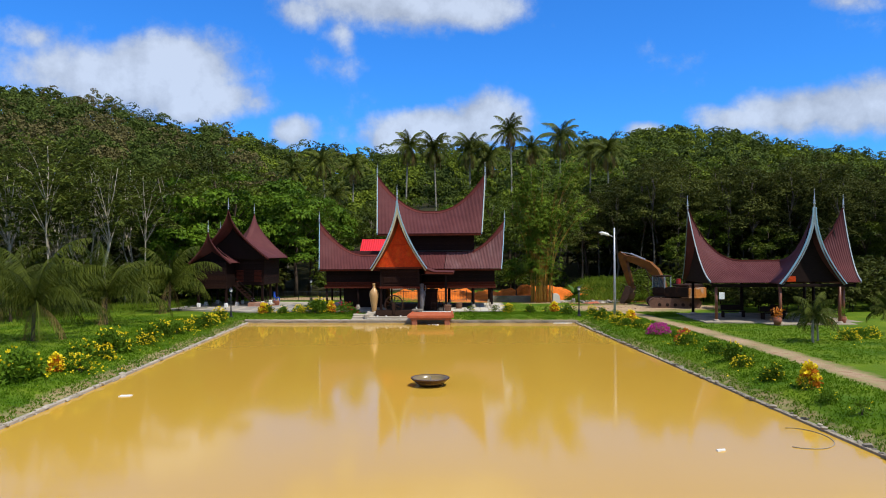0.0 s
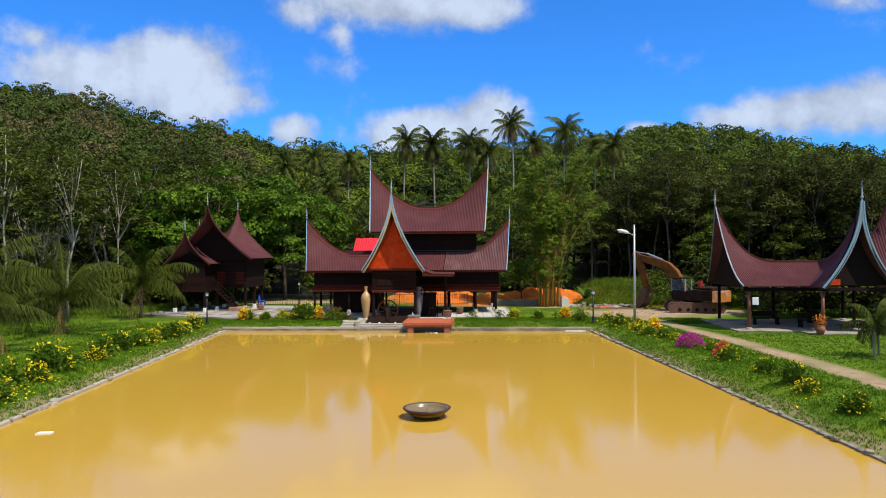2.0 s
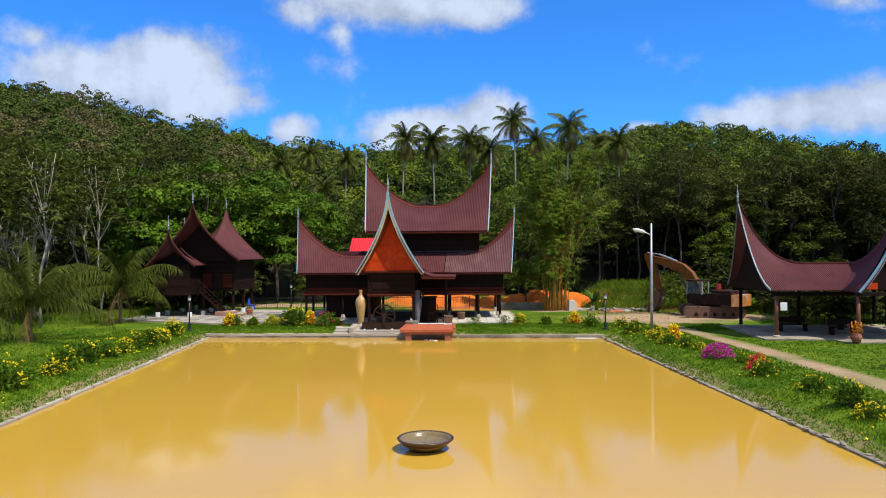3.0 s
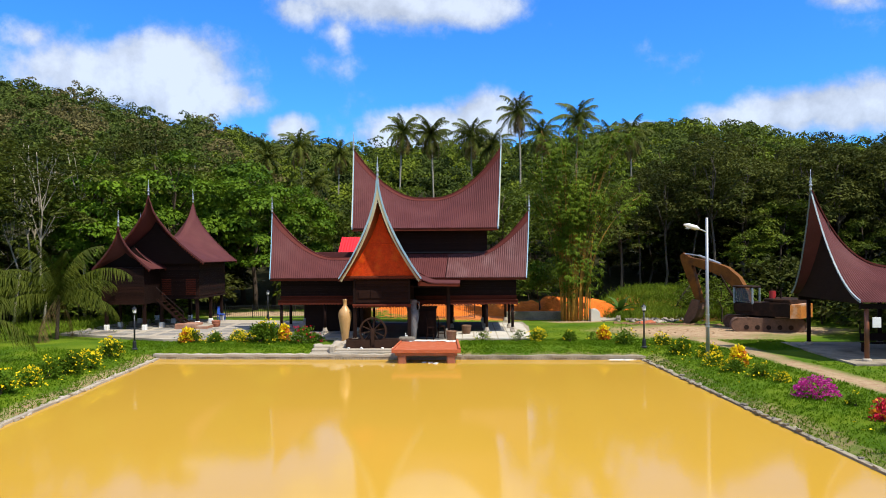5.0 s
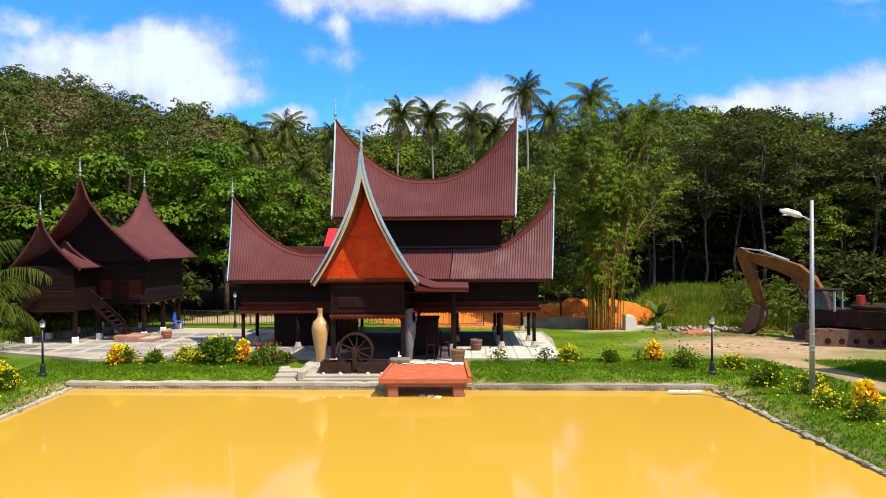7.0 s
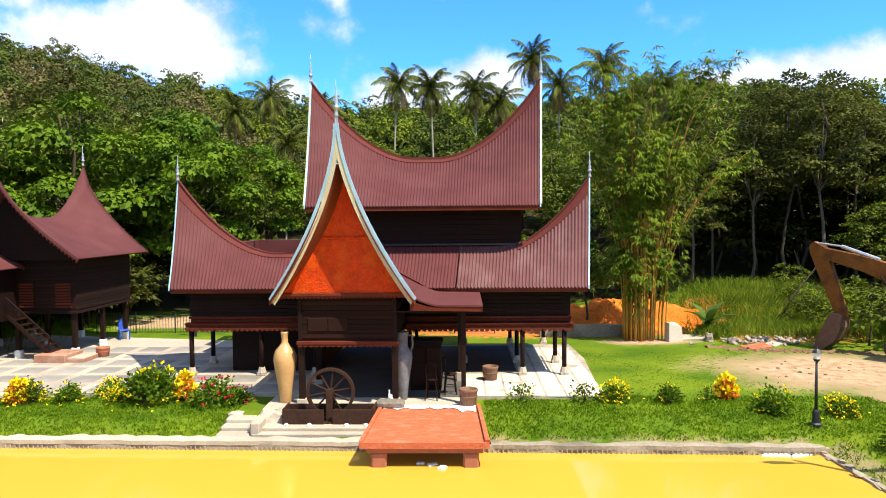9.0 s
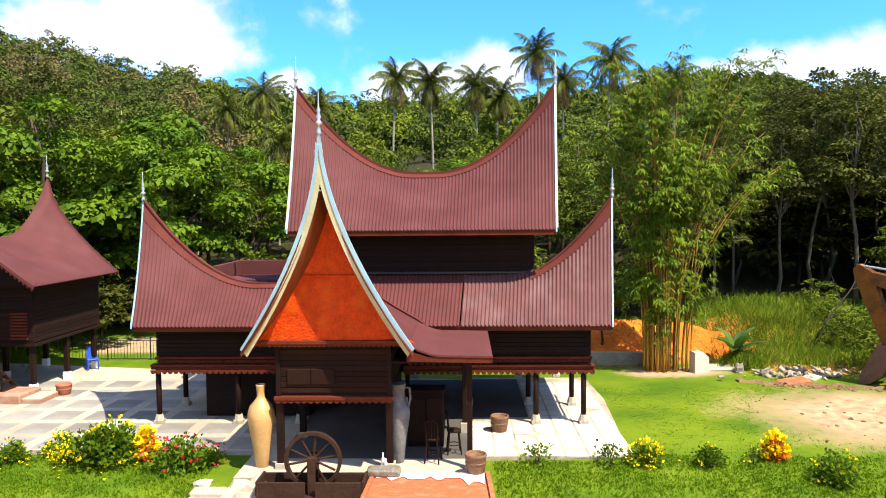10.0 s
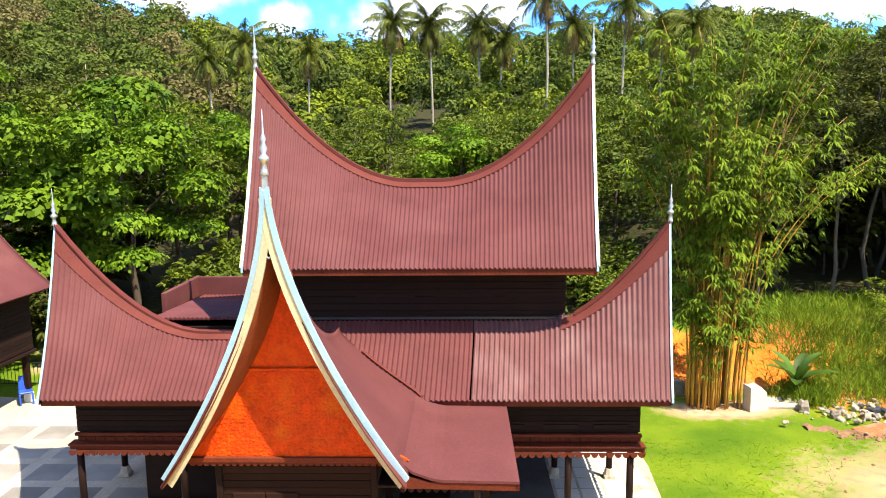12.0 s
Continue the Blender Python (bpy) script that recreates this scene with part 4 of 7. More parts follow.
for x, y in [(-1.95, -3.2), (0.9, -3.2), (-1.95, -0.6), (0.9, -0.6)]:
    p = part("post", Shape().box((x - 0.09, y - 0.09, PAVE), (x + 0.09, y + 0.09, 2.1)), M["post"], house)
    part("post_base", Shape().box((x - 0.14, y - 0.14, PAVE - 0.1), (x + 0.14, y + 0.14, PAVE + 0.14)), M["concrete"], p)
for x, y, h in [(2.98, -3.2, 3.02), (2.85, -0.2, 3.02)]:
    p = part("porch_post", Shape().box((x - 0.07, y - 0.07, PAVE), (x + 0.07, y + 0.07, h)), M["post"], house)
    part("post_base", Shape().box((x - 0.12, y - 0.12, PAVE - 0.1), (x + 0.12, y + 0.12, PAVE + 0.3)), M["concrete"], p)

# low roofs behind the left wing
rear = part("rear_roof", Shape().sheet([[(x, y, 4.45 - 0.05 * (y - 3.8) + 0.02 * math.sin(x * 50)) for y in (3.7, 5.2, 8.0)] for x in np.linspace(-6.2, -1.7, 140)], 0.06), M["roof"], house, "low flat roof at the back")
part("rear_parapet", Shape().box((-6.4, 7.9, 4.2), (-1.6, 8.05, 4.85)).box((-6.5, 5.2, 4.2), (-6.35, 8.05, 4.85)), M["roof"], rear)
part("rear_wall", Shape().box((-6.3, 3.7, 1.9), (-1.8, 7.9, 4.2)), M["wood"], rear)


# ---------------------------------------------------------------- the small house
SH_AT, SH_TURN = (-18.3, 60.2, 0.0), -3.0
small = thing("small_horned_house", SH_AT, "dark boarded small house on posts with two horned gables", "house", turn=SH_TURN)


def cross_roof(parent, cx, y0, y1, half, zeave, zmid, zpeak, overhang=0.45, name="roof"):
    """A horned roof whose ridge runs away from the pond; boards and fringe along the gable ends."""
    ny = 30
    rows = []
    for i in range(ny + 1):
        s = -1 + 2 * i / ny
        k = max(0.0, (abs(s) - 0.12) / 0.88) ** 1.9
        zr = zmid + (zpeak - zmid) * k
        row = []
        for j in range(25):
            q = -1 + j / 12
            d = abs(q)
            h = d ** (1 / 1.5) if k > 0.02 else d ** (1 / 1.2)
            h = (1 - k) * d ** 0.82 + k * d ** (1 / 1.65)
            y = (y0 + y1) / 2 + s * (y1 - y0) / 2 + s * overhang * (1 - d)
            row.append((cx + q * half, y, zr + (zeave - zr) * h))
        rows.append(row)
    rf = part(name, Shape().sheet(rows, 0.05), M["roof_smooth"], parent, "smooth maroon horned roof", True)
    for e, sg in ((rows[0], -1), (rows[-1], 1)):
        part("barge_board", strip(e, (0, 0, -0.14), (0, sg * 0.05, 0), (0, 0, 0.03)), M["roof_smooth"], rf)
        fr = Shape()
        for a, b in zip(e, e[1:]):
            a, b = Vector(a), Vector(b)
            n = max(1, int((b - a).length / 0.17))
            for m in range(n):
                p, q = a.lerp(b, m / n), a.lerp(b, (m + 1) / n)
                mid = (p + q) / 2
                fr.prism([p + Vector((0, 0, -0.1)), mid + Vector((0, 0, -0.24)), q + Vector((0, 0, -0.1))], (0, sg * 0.03, 0))
        part("fretted_edge", fr, M["wood_red"], rf, "saw-tooth fretted edge")
        top = e[12]
        finial(rf, (top[0], top[1], top[2] - 0.02), 1.0)
        inset = sg * -0.55
        wall_y = e[0][1] + inset
        pts = [(p[0] * 0.985 + cx * 0.015, wall_y, p[2] - 0.1) for p in rows[5 if sg < 0 else -6]]
        part("gable_wall", Shape().prism(pts if sg < 0 else pts[::-1], (0, -sg * 0.06, 0)), M["wood"], rf)
    return rf


cross_roof(small, 0.0, -0.55, 5.35, 3.3, 4.3, 5.95, 8.45)
cross_roof(small, -1.3, -1.9, 0.3, 1.8, 3.92, 4.75, 6.5, 0.3, "porch_roof")
sb = part("body", Shape().box((-2.6, 0.45, 2.05), (2.55, 5.0, 4.6), 0.02), M["wood"], small, "dark boarded walls")
# lower boards in the sunlit tone, those under the eave in the dark one
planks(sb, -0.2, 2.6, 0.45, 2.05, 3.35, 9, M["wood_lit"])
planks(sb, -2.6, 2.6, 0.45, 3.36, 4.5, 8, M["wood"])
planks(sb, 0.45, 5.0, 2.6, 2.1, 4.3, 14, M["wood"], axis="y")
for x0, x1 in ((0.2, 0.8), (1.75, 2.4)):
    lv = part("louvre", Shape().box((x0 - 0.05, 0.395, 2.16), (x1 + 0.05, 0.42, 3.28), 0.006), M["wood"], sb, "slatted window louvre")
    for k in range(9):
        part("louvre_slat", Shape().box((x0, 0.35, 2.22 + k * 0.115), (x1, 0.40, 2.29 + k * 0.115), 0.005), M["wood_red"], lv)

part("floor_beam", Shape().box((-2.7, 0.4, 1.95), (2.65, 5.1, 2.06)), M["wood"], small)
pb = part("porch_body", Shape().box((-2.55, -1.75, 1.75), (0.05, 0.45, 4.0), 0.02), M["wood"], small, "brown boarded porch")
# porch boards likewise: sunlit tone below, dark tone above
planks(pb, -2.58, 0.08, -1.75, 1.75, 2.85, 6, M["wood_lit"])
planks(pb, -2.58, 0.08, -1.75, 2.86, 3.9, 6, M["wood"])
sm_post = Shape().box((-0.09, -0.09, 0.3), (0.09, 0.09, 2.05)).mesh("post", M["post"])
sm_foot = Shape().box((-0.13, -0.13, 0), (0.13, 0.13, 0.36), 0.03).mesh("post_base", M["white"])
for x, y in [(-2.4, -1.55), (-0.05, -1.5), (0.35, 0.0), (-2.45, 0.2), (2.4, 0.6), (2.45, 2.7), (2.4, 4.8), (-0.1, 2.7), (-2.4, 2.7), (-2.4, 5.2), (0.0, 5.2)]:
    p = part("post", sm_post, None, small)
    p.matrix_basis = pose(x, y, PAVE - 0.05)
    part("post_base", sm_foot, None, p)
stair = part("stair", Shape().prism([(0.15, -0.55, 2.0), (0.35, -0.55, 2.0), (2.05, -0.55, 0.45), (1.85, -0.55, 0.45)], (0, 0.05, 0)).prism([(0.15, 0.3, 2.0), (0.35, 0.3, 2.0), (2.05, 0.3, 0.45), (1.85, 0.3, 0.45)], (0, 0.05, 0)), M["wood_lit"], small, "open wooden stair")
for k in range(7):
    part("tread", Shape().box((0.32 + k * 0.235, -0.52, 1.78 - k * 0.215), (0.62 + k * 0.235, 0.3, 1.82 - k * 0.215)), M["wood_lit"], stair)
part("handrail", Shape().tube([(0.2, -0.52, 2.75), (2.0, -0.52, 1.15)], 0.03, 6).tube([(1.95, -0.52, 0.5), (1.95, -0.52, 1.2)], 0.03, 6), M["wood"], stair)
st = thing("stair_plinth", (-16.15, 59.75, PAVE), "pink cement plinth with one step at the stair foot", "step", turn=-3)
part("block", Shape().box((-0.55, -0.7, -0.05), (0.75, 0.6, 0.3), 0.03), M["plinth"], st)
part("step", Shape().box((0.75, -0.6, -0.05), (1.45, 0.5, 0.14), 0.02), M["plinth"], st)
part("step_top", Shape().box((0.76, -0.58, 0.138), (1.44, 0.48, 0.16), 0.01), M["concrete"], st)

# ---------------------------------------------------------------- the pavilion
PV_AT, PV_TURN = (22.25, 48.2, 0.0), -2.0
pav = thing("horned_roof_pavilion", PV_AT, "open pavilion with maroon horned roof on varnished posts", "pavilion", turn=PV_TURN)
PR = dict(half=5.25, half_eave=4.75, ridge_y=0.0, zmid=3.98, zpeak=7.55, flat=1.2, power=2.8)
proof = part("roof", Shape().sheet(saddle(eave_y=-3.25, zeave=2.62, rib=0.125, **PR, ny=12, sag=0.75), 0.02), M["roof"], pav, "ribbed maroon saddle roof")
part("back_slope", Shape().sheet(saddle(eave_y=3.25, zeave=2.62, rib=0.0, **PR, nx=50, ny=8, sag=0.75), 0.02), M["roof"], proof)
part("ridge_cap", strip(ridge_line(5.25, 0, 3.98, 7.55, 1.2, 2.8), (0, 0, 0.08), (0, 0.24, 0), (0, -0.12, -0.05)), M["ridge"], proof)
for sx in (-1, 1):
    edge = [(sx * (5.25 - 0.5 * t), -3.25 * t, 7.55 + (2.62 - 7.55) * (t + 0.75 * t * (1 - t))) for t in np.linspace(0, 1, 17)]
    for e in (edge, [(x, -y, z) for x, y, z in edge]):
        b = part("barge_board", strip(e, (0, 0, -0.08), (sx * 0.04, 0, 0), (0, 0, 0.04)), M["trim_dim"], proof, "worn grey blue barge board")
        part("barge_edge", strip(e, (0, 0, 0.035), (sx * 0.07, 0, 0), (-sx * 0.01, 0, 0.05)), M["trim_dim"], b)
    finial(proof, (sx * 5.28, 0, 7.55), 1.0)
    tri = [(0, -3.1 * t, 6.3 + (2.5 - 6.3) * (t + 0.7 * t * (1 - t))) for t in np.linspace(0, 1, 12)]
    part("gable_wall", Shape().prism([(sx * 4.6, q * y, z) for q, seq in ((1, tri), (-1, tri[::-1])) for x, y, z in seq][1:], (-sx * 0.06, 0, 0)), M["wood"], proof)
PG = 0.95


def pav_gable_z(y, d):
    zr = 4.05 + 3.3 * max(0.0, (0.2 - y) / 5.35) ** 2.2
    return zr - (zr - 2.6) * (d / 2.1) ** (1 / 2.0)


py_ = list(np.linspace(-5.15, 0.3, 20))
pg = part("front_gable_roof", Shape().sheet([[(PG - 0.92 * d, y, pav_gable_z(y, d)) for y in py_] for d in gw[::-1]] + [[(PG + 0.92 * d, y, pav_gable_z(y, d)) for y in py_] for d in gw[1:]], 0.05), M["roof_smooth"], pav, "maroon front gable roof", True)
for sx in (-1, 1):
    crv = [(PG + sx * 1.95 * h ** 2.0, -5.2 + 0.25 * h, 7.3 - 4.75 * h) for h in np.linspace(0, 1, 20) ** 1.2]
    b = part("barge_board", strip(crv, (-sx * 0.13, 0, -0.06), (0, -0.07, 0), (sx * 0.05, 0, 0.03)), M["trim_dim"], pg, "blue grey curved barge board")
    part("barge_edge", strip(crv, (sx * 0.06, 0, 0.03), (0, -0.09, 0), (sx * 0.05, 0, 0.03)), M["trim_blue"], b)
finial(pg, (PG, -5.2, 7.25), 1.25)
pp = [(PG + sx * max(0.0, 1.85 * h ** 2.0 - 0.03), -4.55, 7.1 - 4.4 * h) for sx, seq in ((-1, np.linspace(1, 0.1, 12)), (1, np.linspace(0.1, 1, 12))) for h in seq]
part("gable_panel", Shape().prism(pp, (0, 0.06, 0)), M["wood"], pg)
part("panel_lower", Shape().prism([(PG - 1.5, -4.6, 2.72), (PG - 0.9, -4.6, 2.72), (PG - 0.9, -4.6, 3.05), (PG - 1.3, -4.6, 3.05)], (0, 0.03, 0)), M["carved"], pg)
for lo_, hi_ in (((-4.6, -2.95, 2.3), (4.6, -2.8, 2.5)), ((-4.6, 2.8, 2.3), (4.6, 2.95, 2.5)), ((-1.1, -4.7, 2.4), (3.0, -4.58, 2.58))):
    part("eave_beam", Shape().box(lo_, hi_), M["wood"], pav)
for x, y in [(-4.3, -2.85), (-0.85, -4.45), (2.85, -4.35), (3.9, -2.7), (-4.1, 2.9), (3.95, 1.6), (-0.6, 2.9), (3.9, 2.9)]:
    # front posts take the sunlit tone, rear posts the dark one for shade
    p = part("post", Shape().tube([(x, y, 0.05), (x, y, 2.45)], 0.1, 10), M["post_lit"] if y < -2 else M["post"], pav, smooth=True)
    part("post_base", Shape().lathe([(0.2, 0.0), (0.19, 0.1), (0.14, 0.14)], (x, y, 0.06), 12), M["concrete"], p)
solo("pavilion_floor", Shape().prism([(-5.2, -3.7, -0.15), (-1.8, -3.8, -0.15), (-1.7, -5.2, -0.15), (3.6, -5.1, -0.15), (3.8, -3.7, -0.15), (5.0, -3.6, -0.15), (5.1, 3.6, -0.15), (-5.2, 3.6, -0.15)], (0, 0, 0.23)), M["kerb"], "grey concrete pavilion floor slab", "floor", kind="structure", m=pose(*PV_AT, 0, 0, PV_TURN))

# ---------------------------------------------------------------- trees
rng = np.random.default_rng(7)


def unit(rng, n):
    v = rng.normal(size=(n, 3))
    return v / np.linalg.norm(v, axis=1, keepdims=True)


def fans(rng, at, out, k, size, slim, spread=0.9, droop=0.5):
    """Sprays of k leaves that fan out from each place and hang a little."""
    n = len(at)
    d = out / np.maximum(np.linalg.norm(out, axis=1, keepdims=True), 1e-6)
    s = np.cross(d, np.array([0, 0, 1.0]) + rng.normal(size=(n, 3)) * 0.2)
    s /= np.maximum(np.linalg.norm(s, axis=1, keepdims=True), 1e-6)
    a = (np.linspace(-1, 1, k) * spread)[None] + rng.normal(size=(n, k)) * 0.25
    ld = d[:, None] * np.cos(a)[..., None] + s[:, None] * np.sin(a)[..., None] - np.array([0, 0, 1.0]) * (droop * rng.uniform(0.4, 1.2, (n, k)))[..., None]
    up = (d * 0.6)[:, None] + np.array([0, 0, 0.9]) + rng.normal(size=(n, k, 3)) * 0.28
    L = size * rng.uniform(0.65, 1.25, (n, k))
    base = at[:, None] + ld * (L * rng.uniform(0, 0.4, (n, k)))[..., None]
    return leaves(rng, base.reshape(-1, 3), ld.reshape(-1, 3), L.ravel(), L.ravel() * slim, 0.15, face=up.reshape(-1, 3))


def billows(rng, c, lr, flat, count):
    """The close inner layer of each billow: broad leaves lying on its dome."""
    n = len(c)
    e = unit(rng, n * count).reshape(n, count, 3)
    e[..., 2] = np.where(e[..., 2] < -0.2, -e[..., 2], e[..., 2])
    at = (c[:, None] + e * (lr[:, None] * rng.uniform(0.68, 0.9, (n, count)))[..., None] * np.array([1, 1, flat])).reshape(-1, 3)
    up = e.reshape(-1, 3) + np.array([0, 0, 0.25]) + rng.normal(size=(n * count, 3)) * 0.35
    size = np.repeat(lr, count) * rng.uniform(0.13, 0.24, n * count)
    return leaves(rng, at, np.cross(up, rng.normal(size=(n * count, 3))), size, size * 0.8, 0.1, face=up)


def crown_mesh(name, rng, h0, h1, radius, lobes, sprays, k, leaf, mat, slim=0.5, droop=0.5, lobe=(0.22, 0.36), flat=0.62, heart=0):
    """A crown: separate billows with dark gaps between, each a cap of leaf sprays."""
    i = np.arange(lobes) + 0.5
    z = np.clip(1 - 1.75 * i / lobes + rng.normal(size=lobes) * 0.08, -0.85, 1)
    a = 2.39996 * i + rng.normal(size=lobes) * 0.35
    r = np.sqrt(1 - z * z)
    reach = rng.uniform(0.5, 0.92, lobes)
    mid, hz = (h0 + h1) / 2, (h1 - h0) / 2
    c = np.stack([r * np.cos(a) * reach * radius, r * np.sin(a) * reach * radius, mid + z * reach * hz], 1)
    lr = rng.uniform(*lobe, lobes) * radius
    e = unit(rng, lobes * sprays).reshape(lobes, sprays, 3)
    e[..., 2] = np.where(e[..., 2] < -0.12, -e[..., 2], e[..., 2])
    p = c[:, None] + e * (lr[:, None] * rng.uniform(0.7, 1.05, (lobes, sprays)))[..., None] * np.array([1, 1, flat])
    away = c - np.array([0, 0, mid])
    away /= np.maximum(np.linalg.norm(away, axis=1, keepdims=True), 1e-6)
    out = e + away[:, None] * 0.5
    parts_ = [fans(rng, p.reshape(-1, 3), out.reshape(-1, 3), k, leaf, slim, 0.9, droop)]
    if heart:
        parts_.append(billows(rng, c, lr, flat, heart))
    v, f = join(parts_)
    return quads(name, v, f, mat), c


def trunk_shape(rng, h, r, tips, n=6, lean=0.05):
    s = Shape()
    top = Vector((rng.normal() * lean * h, rng.normal() * lean * h, h))
    path = [Vector((0, 0, -0.3))] + [Vector((top.x * t ** 1.5 + rng.normal() * 0.02 * h * (t > 0), top.y * t ** 1.5 + rng.normal() * 0.02 * h * (t > 0), h * t)) for t in np.linspace(0.15, 1, 6)]
    s.tube(path, [r * 1.25] + list(np.linspace(r, r * 0.25, 6)), n)
    for c in tips:
        c = Vector([float(q) for q in c])
        t = min(0.95, max(0.45, (c.z - 0.18 * h) / h * 0.9))
        a = path[1 + min(4, int(t * 5))]
        m = a.lerp(c, 0.5) + Vector((0, 0, 0.06 * h))
        s.tube([a, m, c], [r * 0.42, r * 0.25, r * 0.08], 5, False)
    return s


def bare_shape(rng, h, r):
    """A trunk that forks again and again into thin twigs."""
    s = Shape()

    def grow(p, d, length, rad, depth):
        pts, q = [p], p
        for k in range(3):
            d = (d + Vector(rng.normal(size=3) * 0.16) + Vector((0, 0, 0.05))).normalized()
            q = q + d * length / 3
            pts.append(q)
        s.tube(pts, [rad, rad * 0.85, rad * 0.72, rad * 0.6], 5, False)
        if depth:
            for k in range(3 if depth > 1 else 2):
                side = Vector(rng.normal(size=3))
                side = (side - d * side.dot(d)).normalized()
                grow(pts[2 + k % 2], (d + side * rng.uniform(0.45, 0.9)).normalized(), length * rng.uniform(0.55, 0.75), rad * 0.55, depth - 1)

    grow(Vector((0, 0, -0.3)), Vector((0, 0, 1)), h * 0.42, r, 4)
    return s


def tree_kind(name, seed, h, radius, h0, lobes, sprays, k, leaf, mat, bark, r, label, limbs=6, slim=0.5, droop=0.5, lobe=(0.22, 0.36), flat=0.62, heart=0):
    g = np.random.default_rng(seed)
    ob = thing(name, (0, 0, -60), label, "tree", "trees of the wood")
    me, c = crown_mesh("crown", g, h0, h, radius, lobes, sprays, k, leaf, mat, slim, droop, lobe, flat, heart)
    part("trunk", trunk_shape(g, h * 0.9, r, c[g.choice(len(c), min(limbs, len(c)), False)]) if limbs else bare_shape(g, h, r), bark, ob, smooth=True)
    part("crown", me, None, ob)
    return ob


KINDS = {
    "bright": [tree_kind("broadleaf_tree", 11 + i, 12.5 + i, 4.6, 0.9, 24, 44, 6, 0.32, M["leaf_bright"], M["bark"], 0.22, "bright green bushy broadleaf tree, leafy to the ground", 8, 0.36, 0.55, (0.28, 0.5), 0.6, 300) for i in range(3)],
    "mid": [tree_kind("broadleaf_tree", 21 + i, 12 + i, 4.4, 2.4, 22, 24, 5, 0.34, M["leaf_mid"], M["bark"], 0.2, "mid green broadleaf tree in the wood", 7, 0.5, 0.4, (0.24, 0.44), 0.62, 120) for i in range(3)],
    "dark": [tree_kind("forest_tree", 31 + i, 16 + i, 4.2, 3.4 + i, 26, 24, 5, 0.34, M["leaf_dark"], M["bark_grey"], 0.15, "tall dark forest tree with a bare grey trunk", 9, 0.5, 0.4, (0.22, 0.42), 0.62, 110) for i in range(3)],
    "pale": [tree_kind("rubber_tree", 41 + i, 12.5 + i, 2.8, 5.0, 20, 15, 5, 0.34, M["leaf_olive"], M["bark_pale"], 0.09, "slender pale-barked tree with a thin crown", 8, 0.55, 0.4, (0.2, 0.34)) for i in range(3)],
    "thicket": [tree_kind("thicket_shrub", 55 + i, 3.6, 2.1, 0.1, 12, 14, 5, 0.40, M["leaf_dark"], M["bark"], 0.05, "dark green thicket shrub", 4) for i in range(2)],
    "bare": [tree_kind("bare_tree", 58 + i, 11.5, 2.6, 5.5, 18, 5, 3, 0.3, M["leaf_olive"], M["bark_pale"], 0.10, "grey half-bare tree with pale branches", 0) for i in range(2)],
    "scrub": [tree_kind("woodland_shrub", 51 + i, 3.4, 2.2, 0.1, 15, 13, 5, 0.29, M["leaf_mid"], M["bark"], 0.05, "green shrub at the edge of the wood", 4) for i in range(2)],
}
HEIGHT = {"bright": 13.5, "mid": 13.0, "dark": 17.0, "pale": 13.5, "scrub": 3.4, "thicket": 3.6, "bare": 11.5}
trng = random.Random(3)


def plant(kind, x, y, s=1.0, used={}):
    k = trng.randrange(len(KINDS[kind]))
    src = KINDS[kind][k]
    z = float(hill(x, y)) + 0.02
    u = x / y
    cap = 4.2 + float(np.interp(u, [-0.6, -0.4, -0.26, -0.2, -0.13, -0.1, 0.22, 0.3, 0.6], [0.19, 0.16, 0.145, 0.085, 0.065, 0.075, 0.095, 0.14, 0.12])) * y - z
    if y > 83 and -0.085 < (x + 0.55) / (y - 40) < -0.002:          # the open slope below two palms
        cap = min(cap, max(2.0, 9.0 - 0.014 * (y - 40) - z))
    s = min(s, cap / HEIGHT[kind])
    m = pose(x, y, z, 0, 0, trng.uniform(0, 360))
    if (kind, k) not in used:
        used[kind, k] = True
        src.matrix_world = m
        src.scale = (s, s, s)
        return src
    keep = tuple(src.scale)
    src.scale = (s, s, s * trng.uniform(0.92, 1.08))
    ob = copy_thing(src, m)
    src.scale = keep
    return ob


def scatter(kinds, n, x0, x1, y0, y1, s0, s1, gap, taken):
    tries = 0
    while n > 0 and tries < 4000:
        tries += 1
        x, y = trng.uniform(x0, x1), trng.uniform(y0, y1)
        if any((x - a) ** 2 + (y - b) ** 2 < gap * gap for a, b in taken):
            continue
        taken.append((x, y))
        plant(trng.choice(kinds), x, y, trng.uniform(s0, s1))
        n -= 1


taken = [(7.5, 65)] + [(-9.5 + 2 * k, y) for k in range(4) for y in (76, 79, 82)]
for x, y, k, s in [(-27, 70, "bright", 0.95), (-21.5, 73, "bright", 1.0), (-16, 75, "bright", 1.05), (-15.5, 79, "mid", 0.85), (-25, 79, "mid", 1.1), (-32, 76, "mid", 1.0), (-14.5, 86, "bright", 0.95), (-19, 82, "bright", 1.15),
                   (-5, 88, "mid", 0.8), (0.5, 90, "bright", 0.72), (5, 88, "mid", 0.8), (9.5, 84, "mid", 0.85), (-9, 90, "mid", 0.9), (12.5, 78, "dark", 0.75), (14, 84, "dark", 0.9)]:
    plant(k, x, y, s)
    taken.append((x, y))
scatter(["mid", "dark", "mid"], 16, 15, 38, 86, 104, 0.9, 1.12, 3.4, taken)
scatter(["dark"], 14, 14, 46, 73, 77.5, 0.9, 1.1, 2.9, taken)
scatter(["dark", "dark", "mid"], 20, 15, 44, 78, 88, 0.85, 1.12, 3.2, taken)
scatter(["mid", "dark"], 18, 36, 56, 66, 104, 0.85, 1.12, 3.6, taken)
